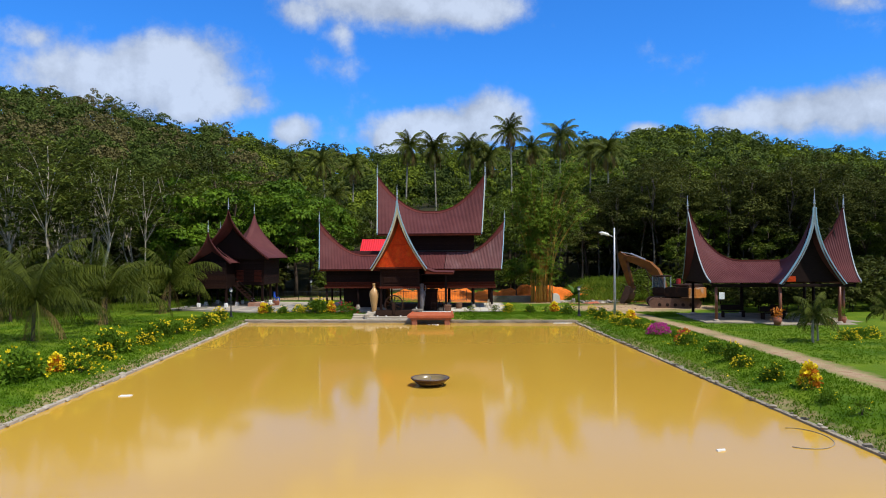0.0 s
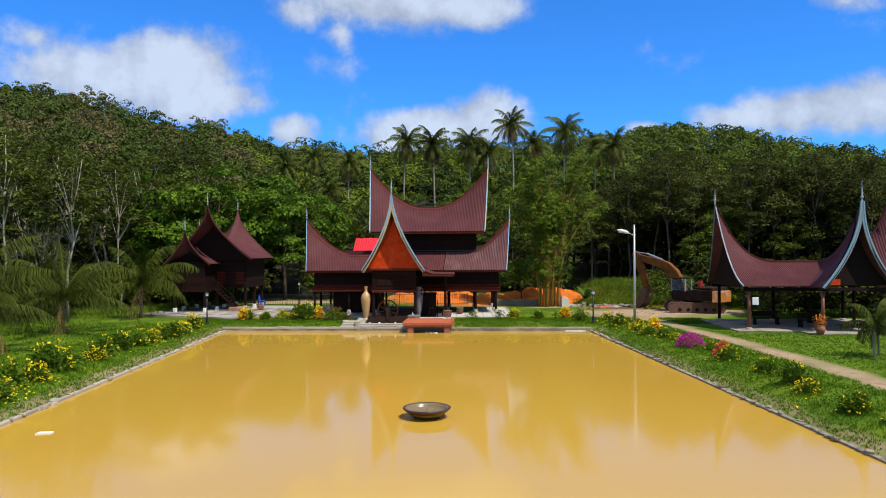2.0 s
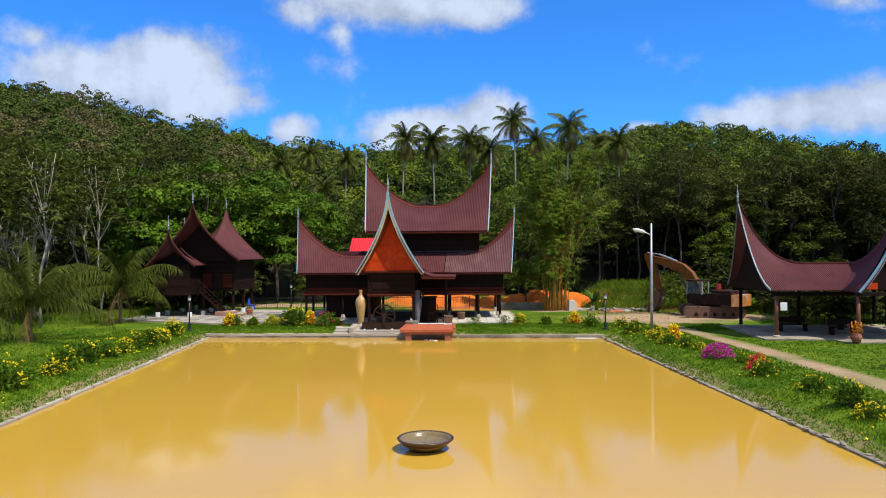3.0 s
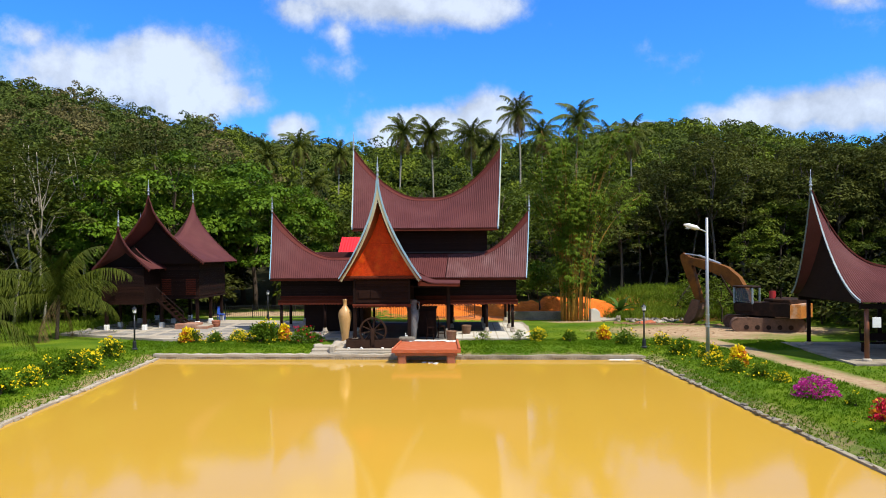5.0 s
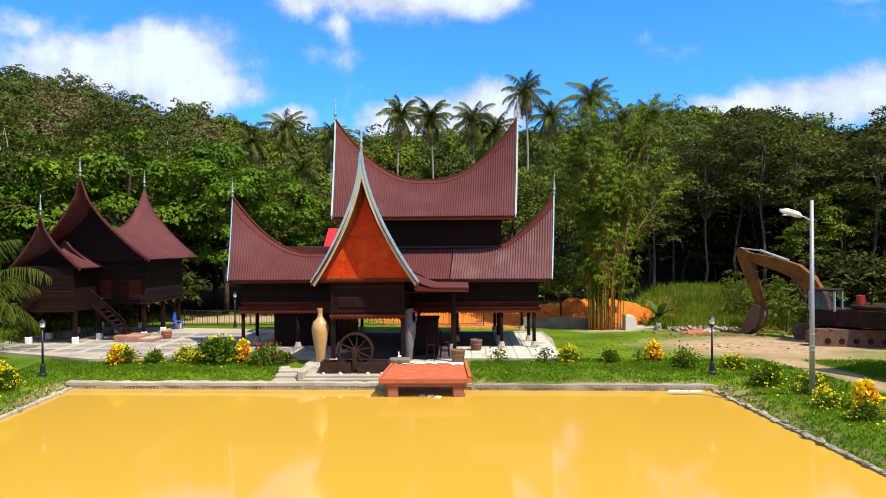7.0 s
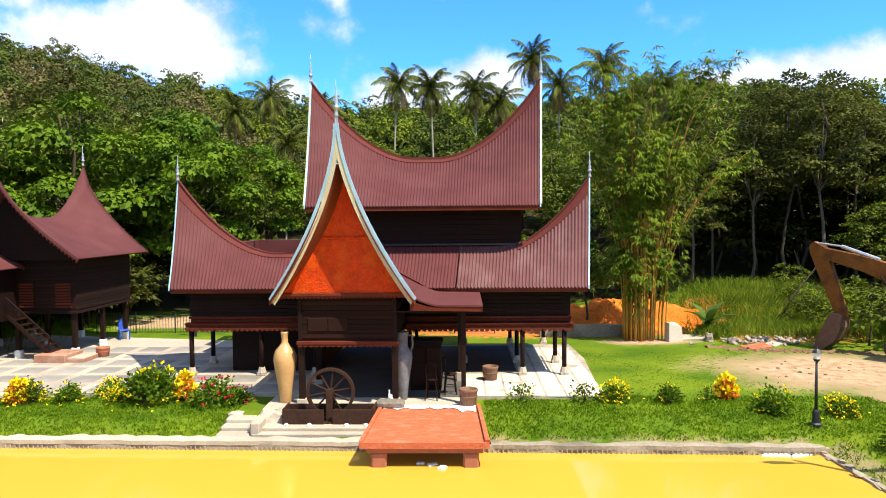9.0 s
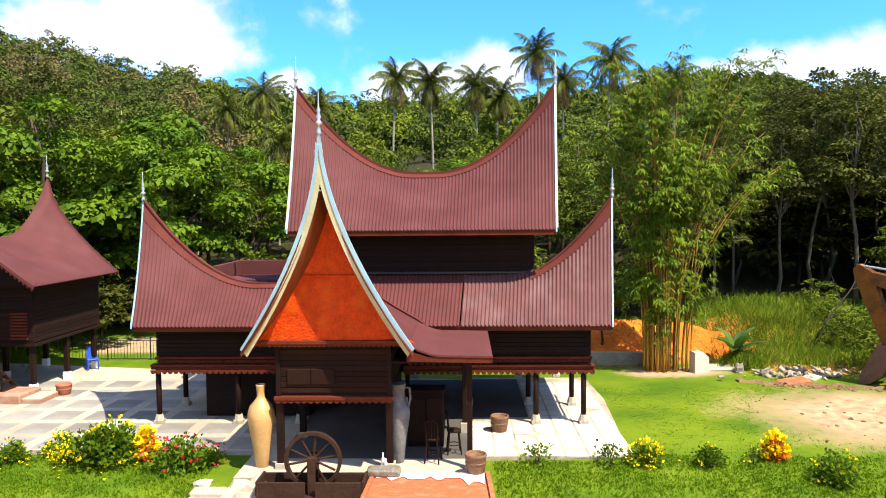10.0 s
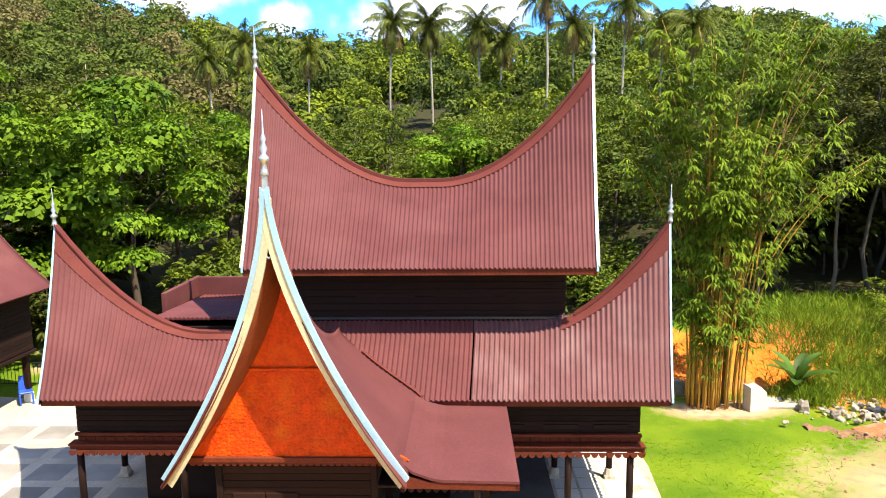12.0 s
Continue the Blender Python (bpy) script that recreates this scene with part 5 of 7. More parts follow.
scatter(["thicket"], 16, 23, 40, 53.3, 57.5, 0.8, 1.15, 1.7, taken)
scatter(["thicket"], 14, 21.8, 36, 52.2, 53.2, 0.45, 0.75, 1.0, taken)
scatter(["thicket"], 26, 22, 46, 58, 67, 0.8, 1.3, 1.9, taken)
scatter(["thicket"], 26, 15, 54, 80, 90, 1.2, 2.0, 2.2, taken)
scatter(["mid"], 7, 17, 46, 72, 75, 0.4, 0.62, 2.6, taken)
scatter(["thicket"], 4, 24, 44, 71.5, 73.5, 0.3, 0.5, 1.8, taken)
scatter(["thicket"], 20, -50, -20, 74, 84, 1.2, 1.9, 2.0, taken)
scatter(["thicket"], 14, -30, -18, 69, 75, 0.8, 1.3, 1.6, taken)
scatter(["thicket"], 14, -46, -29, 48, 66, 0.8, 1.4, 1.8, taken)
scatter(["bare"], 9, -48, -24, 60, 88, 0.8, 1.2, 3.0, taken)
scatter(["dark"], 16, 24, 50, 58, 72, 0.85, 1.05, 3.8, taken)
scatter(["pale"], 46, -52, -25.5, 52, 82, 0.8, 1.15, 2.0, taken)
scatter(["mid", "pale", "dark", "pale"], 30, -60, -27, 68, 100, 0.8, 1.1, 3.6, taken)
scatter(["mid", "mid", "pale", "mid"], 36, -26, 18, 90, 114, 0.7, 0.95, 3.6, taken)
scatter(["scrub"], 40, -52, -20, 64, 74, 0.6, 1.3, 1.5, taken)
for x, y, s in ((17.4, 66.4, 0.5), (18.9, 68.2, 0.5), (23.4, 66.3, 0.8), (25.6, 68.6, 0.8)):
    plant("scrub", x, y, s)
plant("scrub", 17.9, 62.0, 1.0)
plant("scrub", 19.6, 62.8, 0.8)
scatter(["scrub"], 6, 17, 50, 70, 73, 0.3, 0.5, 2.2, taken)
scatter(["scrub"], 22, -14, 14, 74, 84, 0.7, 1.4, 1.6, taken)
for k in range(46):
    y = trng.uniform(86, 140)
    x = -0.55 + trng.uniform(-0.1, 0.01) * (y - 40)
    plant("scrub", x, y, trng.uniform(0.6, 1.1))

# the far woods on the hills, uncountable: four tones of crown
fr = np.random.default_rng(19)
WOODS = (("hill_forest", "dense olive green forest on the far hills", (0.030, 0.047, 0.009), (0.122, 0.16, 0.026), 0.44),
         ("bright_hill_forest", "yellow green tree crowns among the hill forest", (0.050, 0.080, 0.009), (0.20, 0.24, 0.018), 0.24),
         ("dry_hill_forest", "brownish dry tree crowns among the hill forest", (0.05, 0.042, 0.016), (0.17, 0.145, 0.05), 0.1),
         ("dark_hill_forest", "dark green tree crowns among the hill forest", (0.024, 0.038, 0.008), (0.070, 0.094, 0.015), 0.28))
for woods_name, woods_label, tone_a, tone_b, share in WOODS:
    got = []
    for N, LOBES, PER, y0, y1, leaf in ((int(270 * share), 9, 66, 108, 170, 0.47), (int(620 * share), 7, 36, 165, 280, 0.68), (int(780 * share), 6, 26, 270, 430, 0.95)):
        yy = fr.uniform(y0, y1, N)
        xx = yy * fr.uniform(-0.3 if "bright" in woods_name else -0.68, -0.15 if "dry" in woods_name else 0.68, N)
        seen_w = (xx + 0.55) / (yy - 40)
        clear = (seen_w > -0.09) & (seen_w < 0.004) & (yy < 150)
        zz = hill(xx, yy)
        big = np.where(fr.random(N) < 0.14, 1.35, 1.0)
        H = fr.uniform(7, 12.5, N) * (0.75 + 0.25 * (yy > 140) + 0.2 * (yy > 260)) * big * np.where(clear, 0.25, 1.0)
        R = fr.uniform(3.0, 5.4, N) * (1 + 0.3 * (yy > 220)) * big ** 0.6 * np.where(clear, 0.5, 1.0)
        i = np.arange(LOBES) + 0.5
        lz = 1 - 1.35 * i / LOBES
        la = 2.39996 * i[None] + fr.uniform(0, math.tau, (N, 1)) + fr.normal(size=(N, LOBES)) * 0.4
        reach = fr.uniform(0.35, 0.75, (N, LOBES)) * np.sqrt(1 - lz * lz)[None]
        c = np.stack([xx[:, None] + np.cos(la) * reach * R[:, None], yy[:, None] + np.sin(la) * reach * R[:, None], (zz + H * 0.6)[:, None] + lz[None] * H[:, None] * 0.3 * fr.uniform(0.7, 1.1, (N, LOBES))], -1)
        lr = R[:, None] * fr.uniform(0.30, 0.46, (N, LOBES))
        e = unit(fr, N * LOBES * PER).reshape(N, LOBES, PER, 3)
        e[..., 2] = np.where(e[..., 2] < -0.25, -e[..., 2], e[..., 2])
        at = (c[:, :, None] + e * (lr[..., None] * fr.uniform(0.75, 1.0, (N, LOBES, PER)))[..., None] * np.array([1, 1, 0.7])).reshape(-1, 3)
        hup = e.reshape(-1, 3) + np.array([0, 0, 0.35]) + fr.normal(size=at.shape) * 0.22
        n = len(at)
        small_l = np.repeat(np.where(clear, 0.5, 1.0), LOBES * PER)
        got.append(leaves(fr, at, np.cross(hup, fr.normal(size=(n, 3))), fr.uniform(0.8, 1.45, n) * leaf * small_l, fr.uniform(0.75, 1.2, n) * leaf * small_l, 0.2, face=hup))
    v, f = join(got)
    solo(woods_name, quads(woods_name, v, f, foliage(woods_label[:24], tone_a, tone_b, 0.25, 0.8, 0.1, 0.2, 0.2, 0.6)), None, woods_label, "forest", kind="stuff")


# ---------------------------------------------------------------- coconut palms
def palm_kind(seed, h, fronds, length, label, mat, lean=0.04, dry=3, leaflets=26, r=0.16, lo_el=-0.6, curl=1.0, wide=0.45, hang=0.2, bark=None, reach=0.30, loose=0.1):
    g = np.random.default_rng(seed)
    ob = thing("coconut_palm", (0, 0, -60), label, "palm", "coconut palms")
    path = [Vector((lean * h * t ** 2, 0.02 * h * math.sin(3 * t), h * t)) for t in np.linspace(0, 1, 9)]
    path[0].z = -0.3
    part("trunk", Shape().tube(path, [r * 1.5, r * 1.1] + [r] * 6 + [r * 0.8], 8), bark or M["palm_trunk"], ob, smooth=True)
    top = np.array(path[-1])
    for part_i, (count, m, lo, hi) in enumerate(((fronds, mat, lo_el, 1.35), (dry, M["leaf_dry"], -1.1, -0.7))):
        pieces = []
        for k in range(count):
            az = math.tau * (k * 0.382 + g.random() * 0.06)
            el = hi - (hi - lo) * (k / max(1, count - 1)) + g.normal() * 0.08
            L = length * g.uniform(0.85, 1.1)
            t = np.linspace(0, 1, leaflets)
            bend = el - (curl + 0.3 * g.random()) * t ** 1.8
            seg = L / leaflets
            rr = np.cumsum(np.cos(bend) * seg)
            zz_ = np.cumsum(np.sin(bend) * seg)
            p = top + np.stack([rr * math.cos(az), rr * math.sin(az), zz_], 1)
            axis = np.stack([np.cos(bend) * math.cos(az), np.cos(bend) * math.sin(az), np.sin(bend)], 1)
            side = np.array([-math.sin(az), math.cos(az), 0.0])
            ll = length * reach * np.sin(np.pi * (0.12 + 0.84 * t)) ** 0.7
            for sg in (-1, 1):
                out = sg * side + axis * 0.6 + np.array([0, 0, -hang]) + g.normal(size=(leaflets, 3)) * loose
                out /= np.linalg.norm(out, axis=1, keepdims=True)
                w = axis * (seg * wide)
                tip = p + (out + np.array([0, 0, -hang * 0.8])) * (ll * g.uniform(0.75, 1.1, leaflets))[:, None]
                v = np.stack([p - w, p + w, tip + w * 0.25, tip - w * 0.25], 1).reshape(-1, 3)
                pieces.append((v, np.arange(4 * leaflets).reshape(-1, 4)))
            rib = np.stack([p - side * 0.02, p + side * 0.02], 1).reshape(-1, 3)
            i = np.arange(leaflets - 1) * 2
            pieces.append((rib, np.stack([i, i + 1, i + 3, i + 2], 1)))
        if pieces:
            v, f = join(pieces)
            part("fronds" if part_i == 0 else "dry_fronds", quads("fronds", v, f, m), None, ob)
    return ob


def set_palms(kinds, rows):
    first = set()
    for i, (x, y, z, s, turn, k) in enumerate(rows):
        src = kinds[k]
        if k not in first:
            first.add(k)
            src.matrix_world = pose(x, y, z, 0, 0, turn)
            src.scale = (s, s, s)
            continue
        keep = tuple(src.scale)
        src.scale = (s, s, s)
        copy_thing(src, pose(x, y, z, 0, 0, turn))
        src.scale = keep


tall = [palm_kind(61, 19.5, 27, 4.2, "tall coconut palm with a thin grey trunk", M["leaf_palm"], 0.02, 6, 34, 0.14, -0.8, 1.15, 0.5, 0.55, None, 0.24, 0.13),
        palm_kind(62, 18, 25, 4.0, "tall coconut palm leaning slightly", M["leaf_palm"], -0.05, 7, 34, 0.14, -0.8, 1.15, 0.5, 0.55, None, 0.24, 0.13)]
# place and height of the crown
for_palms = [(-17.00, 106, 15.0, 0.72), (-8.15, 145, 27.9, 1.11), (-2.42, 146, 27.7, 1.12), (11.16, 127, 28.1, 0.98), (19.48, 124, 26.3, 0.98), (16.44, 136, 25.9, 1.04), (5.42, 160, 29.6, 1.23), (26.31, 134, 24.8, 1.03), (28.52, 128, 24.3, 0.98), (-18.71, 110, 20.4, 0.78), (-16.97, 130, 22.1, 0.84), (7.95, 160, 27.6, 1.23), (-25.52, 118, 19.9, 0.78)]
set_palms(tall, [(x, y, z - 1.5 - (19.5 if i % 2 == 0 else 18) * s, s, 40 + 77 * i, i % 2) for i, (x, y, z, s) in enumerate(for_palms)])
low_p = [palm_kind(71, 2.2, 17, 4.6, "young coconut palm with arching olive green fronds", M["leaf_young"], 0.05, 2, 66, 0.10, 0.0, 1.25, 0.36, 0.75, M["bark"], 0.2, 0.22),
         palm_kind(72, 2.5, 16, 4.4, "young coconut palm with drooping fronds", M["leaf_young"], -0.05, 2, 64, 0.10, 0.0, 1.25, 0.36, 0.75, M["bark"], 0.2, 0.22)]
set_palms(low_p, [(-21.9, 36.5, 0.05, 1.0, 30, 0), (-22.0, 45.0, 0.05, 1.0, 120, 0), (-21.9, 55.2, 0.05, 1.0, 250, 1), (-29.5, 47, 0.05, 1.0, 80, 1)])


# ---------------------------------------------------------------- paving and pond edge
def house_pt(x, y, z=0.0):
    return HM @ Vector((x, y, z))


plaza = [house_pt(-20, 0.8), house_pt(-12.6, -2.2), house_pt(-8, -1.7), house_pt(-3.0, -1.9), house_pt(-3.0, -3.9), house_pt(3.0, -3.9), house_pt(3.0, 6.5), house_pt(-8.5, 8.2), house_pt(-19, 10)]
pave = solo("plaza_pavement", Shape().prism([Vector((p.x, p.y, -0.25)) for p in plaza], (0, 0, 0.435)), M["concrete"], "sunlit pale concrete plaza with grey inset squares", "pavement", kind="structure")
side = solo("side_pavement", Shape().prism([house_pt(x, y, -0.25) for x, y in ((3.0, -2.35), (7.35, -2.25), (7.75, 3.6), (7.6, 6.8), (3.0, 6.8))], (0, 0, 0.438)), M["kerb"], "pale slabs with dark joints beside the house", "pavement", kind="structure")

# sheets over the paving; their dark colour paints the house's shade
part("shaded_floor", Shape().prism([house_pt(x, y, 0.187) for x, y in ((-2.2, -2.5), (2.95, -2.5), (2.95, 6.4), (-2.2, 6.4))], (0, 0, 0.004)), M["shade_floor"], pave, "paving under the house with its shade put into the colour")
part("shaded_floor", Shape().prism([house_pt(x, y, 0.18) for x, y in ((3.0, 1.35), (4.9, 1.35), (4.9, 6.5), (3.0, 6.5))], (0, 0, 0.018)), M["shade_floor"], side, "paving under the house with its shade put into the colour")
wn_ = random.Random(8)
# kerb of the far side: a pale ledge, then a darker broken one
kerb = solo("pond_kerb_far", Shape().box((0, 0, 0), (1, 1, 1)), M["concrete"], "pale concrete ledge along the pond", "kerb", kind="structure")
def ledge(u0, u1, z, deep, seed):
    """A thin cast ledge with broken edges."""
    g = random.Random(seed)
    rows = []
    n = int((u1 - u0) / 0.3)
    for i in range(n + 1):
        u = u0 + (u1 - u0) * i / n
        f, b, h = -0.06 + g.uniform(-0.03, 0.03), deep + g.uniform(-0.12, 0.1), z + g.uniform(-0.015, 0.015)
        rows.append([site(u, f, h - 0.01), site(u, f * 0.5 + b * 0.5, h), site(u, b, h - 0.02)])
    return Shape().sheet(rows[::-1], 0.11)


kerb.data = ledge(-0.3, 14.95, -0.13, 0.42, 1).mesh("pond_kerb_far", M["concrete"])
part("kerb_wall", Shape().prism([site(-0.2, -0.04, -0.8), site(PW + 0.2, -0.04, -0.8), site(PW + 0.2, 0.05, -0.8), site(-0.2, 0.05, -0.8)], (0, 0, 0.6)), M["kerb"], kerb)
part("kerb_ledge", ledge(15.0, PW + 0.1, -0.17, 0.3, 2), M["kerb"], kerb, "earth-stained broken ledge")
peg_me = Shape().tube([(0, 0, 0), (0, 0, 0.13)], 0.02, 5).mesh("kerb_peg", M["kerb"])
for k in range(180):
    a = site(0.2 + k * 0.129, -0.09, -0.42 + wn_.uniform(-0.02, 0.02))
    part("kerb_peg", peg_me, None, kerb).matrix_basis = pose(a.x, a.y, a.z, wn_.uniform(-4, 4), wn_.uniform(-4, 4), 0)


def rock_mesh(name, seed, size, mat, sub=2):
    bm = bmesh.new()
    bmesh.ops.create_icosphere(bm, subdivisions=sub, radius=1.0)
    g = random.Random(seed)
    o = Vector((g.random() * 50, g.random() * 50, 3))
    for v in bm.verts:
        k = 1 + 0.45 * noise.noise(v.co * 0.9 + o) + 0.2 * noise.noise(v.co * 2.3 + o)
        q = Vector([max(-0.78, min(0.78, c)) for c in v.co]) * k
        v.co = Vector((q.x * size[0], q.y * size[1], q.z * size[2]))
    me = bpy.data.meshes.new(name)
    bm.to_mesh(me)
    bm.free()
    me.materials.append(mat)
    return me


kerb_l = solo("pond_kerb_left", Shape().prism([site(-0.16, -PL, -0.8), site(0.02, -PL, -0.8), site(0.02, 0, -0.8), site(-0.16, 0, -0.8)], (0, 0, 0.5)), M["concrete"], "ragged low stone edge of the pond", "kerb", kind="structure")
kerb_r = solo("pond_kerb_right", Shape().prism([site(PW - 0.02, -PL, -0.8), site(PW + 0.16, -PL, -0.8), site(PW + 0.16, 0, -0.8), site(PW - 0.02, 0, -0.8)], (0, 0, 0.48)), M["kerb"], "ragged low earth and stone edge of the pond", "kerb", kind="structure")
edge_stones = [rock_mesh("kerb_stone", 90 + i, (0.11, 0.2, 0.08), (M["concrete"], M["kerb"], M["kerb"], M["stone"])[i // 2], 1) for i in range(8)]
for par, u0, dens in ((kerb_l, -0.07, 0.30), (kerb_r, PW + 0.07, 0.32)):
    v = -40.0
    while v < -0.1:
        v += dens * wn_.uniform(0.7, 1.5)
        p = site(u0 + wn_.uniform(-0.1, 0.08), v, -0.33 + wn_.uniform(-0.04, 0.04))
        ob = part("kerb_stone", wn_.choice(edge_stones[:4] if par is kerb_l else edge_stones[4:]), None, par)
        s = wn_.uniform(0.6, 1.15)
        ob.matrix_basis = pose(p.x, p.y, p.z, wn_.uniform(-15, 15), wn_.uniform(-15, 15), wn_.uniform(-25, 25)) @ Matrix.Diagonal((s, s, s, 1))

# ---------------------------------------------------------------- things by the main house
deck = thing("jetty_deck", house_pt(2.0, -5.5, 0.0), "orange red cement jetty slab over the pond edge", "jetty", turn=HOUSE_TURN)
part("deck_slab", Shape().prism([(-1.62, -1.85, 0.12), (1.62, -1.85, 0.12), (1.45, 1.75, 0.1), (-1.48, 1.75, 0.1)], (0, 0, 0.16)), M["terracotta"], deck)
part("deck_rim", Shape().prism([(1.5, -1.8, 0.28), (1.62, -1.85, 0.28), (1.46, 1.7, 0.26), (1.36, 1.7, 0.26)], (0, 0, 0.07)), M["terracotta"], deck)
part("deck_rim", Shape().prism([(-1.62, -1.85, 0.28), (-1.52, -1.8, 0.28), (-1.4, 1.7, 0.26), (-1.5, 1.7, 0.26)], (0, 0, 0.05)), M["terracotta"], deck)
part("worn_edge", Shape().prism([(-1.36 + 0.1345 * k, 1.32 + 0.16 * math.sin(k * 2.7) * math.sin(k * 1.3 + 1) - 0.3 * (k > 16), 0.282) for k in range(21)] + [(1.33, 1.68, 0.282), (-1.36, 1.72, 0.282)], (0, 0, 0.006)), M["white"], deck, "worn pale cement at the back edge")
part("deck_beam", Shape().box((-1.45, -1.75, -0.02), (1.45, -1.55, 0.12)), M["clay"], deck)
for x in (-1.15, 1.15):
    part("deck_leg", Shape().box((x - 0.2, -1.75, -1.2), (x + 0.2, -1.3, 0.0), 0.05), M["clay"], deck)

wheel = thing("water_wheel", house_pt(-0.85, -4.45, 0.0), "old dark wooden spoked wheel on a trough", "wheel", turn=HOUSE_TURN)
WC = (0, 0, 0.84)
rim = Shape()
n = 40
for r0, r1, y0, y1 in ((0.615, 0.70, -0.06, 0.06),):
    ring = []
    for k in range(n):
        a = math.tau * k / n
        for r, y in ((r0, y0), (r1, y0), (r1, y1), (r0, y1)):
            ring.append((r * math.cos(a), y, WC[2] + r * math.sin(a)))
    rim.add(ring, [(4 * k + j, 4 * k + (j + 1) % 4, 4 * ((k + 1) % n) + (j + 1) % 4, 4 * ((k + 1) % n) + j) for k in range(n) for j in range(4)])
part("rim", rim, M["rust"], wheel)
for k in range(10):
    a = math.tau * (k + 0.3) / 10
    part("spoke", Shape().tube([(0.08 * math.cos(a), 0, WC[2] + 0.08 * math.sin(a)), (0.6 * math.cos(a), 0, WC[2] + 0.6 * math.sin(a))], 0.028, 6), M["rust"], wheel)
part("hub", Shape().tube([(0, -0.16, WC[2]), (0, 0.16, WC[2])], 0.11, 12), M["rust"], wheel)
part("axle_post", Shape().box((-0.09, -0.3, -0.05), (0.09, -0.16, 0.98)), M["rust"], wheel)
part("axle_post", Shape().box((-0.09, 0.16, 0.1), (0.09, 0.3, 0.98)), M["rust"], wheel)
trough = thing("wooden_trough", house_pt(-0.85, -4.55, 0.02), "dark plank trough under the wheel", "trough", turn=HOUSE_TURN)
part("trough_side", Shape().box((-1.25, -0.35, 0.0), (-0.12, -0.29, 0.42)).box((0.12, -0.35, 0.0), (1.25, -0.29, 0.42)), M["rust"], trough)
part("trough_side", Shape().box((-1.25, 0.3, 0.0), (1.25, 0.36, 0.42)), M["rust"], trough)
part("trough_floor", Shape().box((-1.25, -0.3, 0.0), (1.25, 0.3, 0.05)), M["rust"], trough)
part("trough_end", Shape().box((-1.3, -0.36, 0.0), (-1.24, 0.37, 0.45)), M["rust"], trough)
part("trough_end", Shape().box((1.24, -0.36, 0.0), (1.3, 0.37, 0.45)), M["rust"], trough)
base = solo("trough_base", Shape().box((-1.9, -0.62, -0.4), (1.55, 0.6, 0.02), 0.03).box((-2.05, -0.86, -0.42), (1.6, -0.63, -0.08), 0.03), M["concrete"], "weathered two-step concrete base by the pond", "base", m=pose(*house_pt(-0.85, -4.55), 0, 0, HOUSE_TURN))
for x in (-1.15, -0.5, 0.55, 1.1):
    solo("pale_stone", rock_mesh("pale_stone", int(70 + x * 9), (0.09, 0.07, 0.07), M["white"], 1), None, "small pale stone at the foot of the trough", "stone", "pale stones", m=pose(*house_pt(-0.85 + x, -5.05, 0.05), 0, 0, 30 * x))
for x, y, z, sx, sy, sz, t in ((-2.55, -4.5, 0.0, 0.42, 0.3, 0.34, 12), (-2.2, -4.1, 0.05, 0.35, 0.28, 0.3, -20), (-2.95, -4.95, -0.12, 0.3, 0.26, 0.2, 35), (-3.75, -4.0, 0.02, 0.3, 0.2, 0.16, 5)):
    solo("bank_stone", rock_mesh("bank_stone", int(50 + 7 * x), (sx, sy, sz), M["concrete"]), None, "rough pale lump of broken concrete on the bank", "stone", "lumps of concrete", m=pose(*house_pt(x, y, z), 0, 0, t))
steps = thing("stone_steps", house_pt(-3.4, -4.7, 0.0), "rough pale stone steps down to the pond", "steps", turn=HOUSE_TURN)
for k in range(3):
    part("step", Shape().box((-0.5 + 0.04 * k, -0.75 + 0.33 * k, -0.4), (0.45, -0.35 + 0.33 * k, -0.1 + 0.13 * k), 0.05), M["concrete"], steps)
part("cheek_wall", Shape().box((0.46, -0.7, -0.4), (0.75, 0.55, 0.22), 0.05), M["concrete"], steps)

JAR = [(0.14, 0), (0.17, 0.03), (0.22, 0.5), (0.30, 1.0), (0.35, 1.35), (0.345, 1.5), (0.29, 1.68), (0.16, 1.82), (0.10, 1.92), (0.095, 2.05), (0.12, 2.2), (0.125, 2.24), (0.09, 2.24), (0.07, 2.1)]
jar = solo("tall_tan_jar", Shape().lathe(JAR, n=28), M["tan"], "tall tan glazed clay jar taller than a man", "jar", smooth=True, m=pose(*house_pt(-2.5, -3.05, 0.12)))
gj = thing("grey_amphora", house_pt(1.08, -2.75, PAVE - 0.01), "tall grey marbled jar with two handles", "jar")
part("jar_body", Shape().lathe([(0.13, 0), (0.15, 0.03), (0.2, 0.5), (0.28, 1.0), (0.32, 1.3), (0.31, 1.45), (0.22, 1.58), (0.18, 1.66), (0.18, 2.0), (0.21, 2.08), (0.21, 2.12), (0.16, 2.12)], n=24), M["greyjar"], gj, smooth=True)
for sx in (-1, 1):
    part("handle", Shape().tube([(sx * 0.18, 0, 2.0), (sx * 0.31, 0, 2.0), (sx * 0.33, 0, 1.7), (sx * 0.27, 0, 1.5)], 0.03, 8), M["greyjar"], gj)


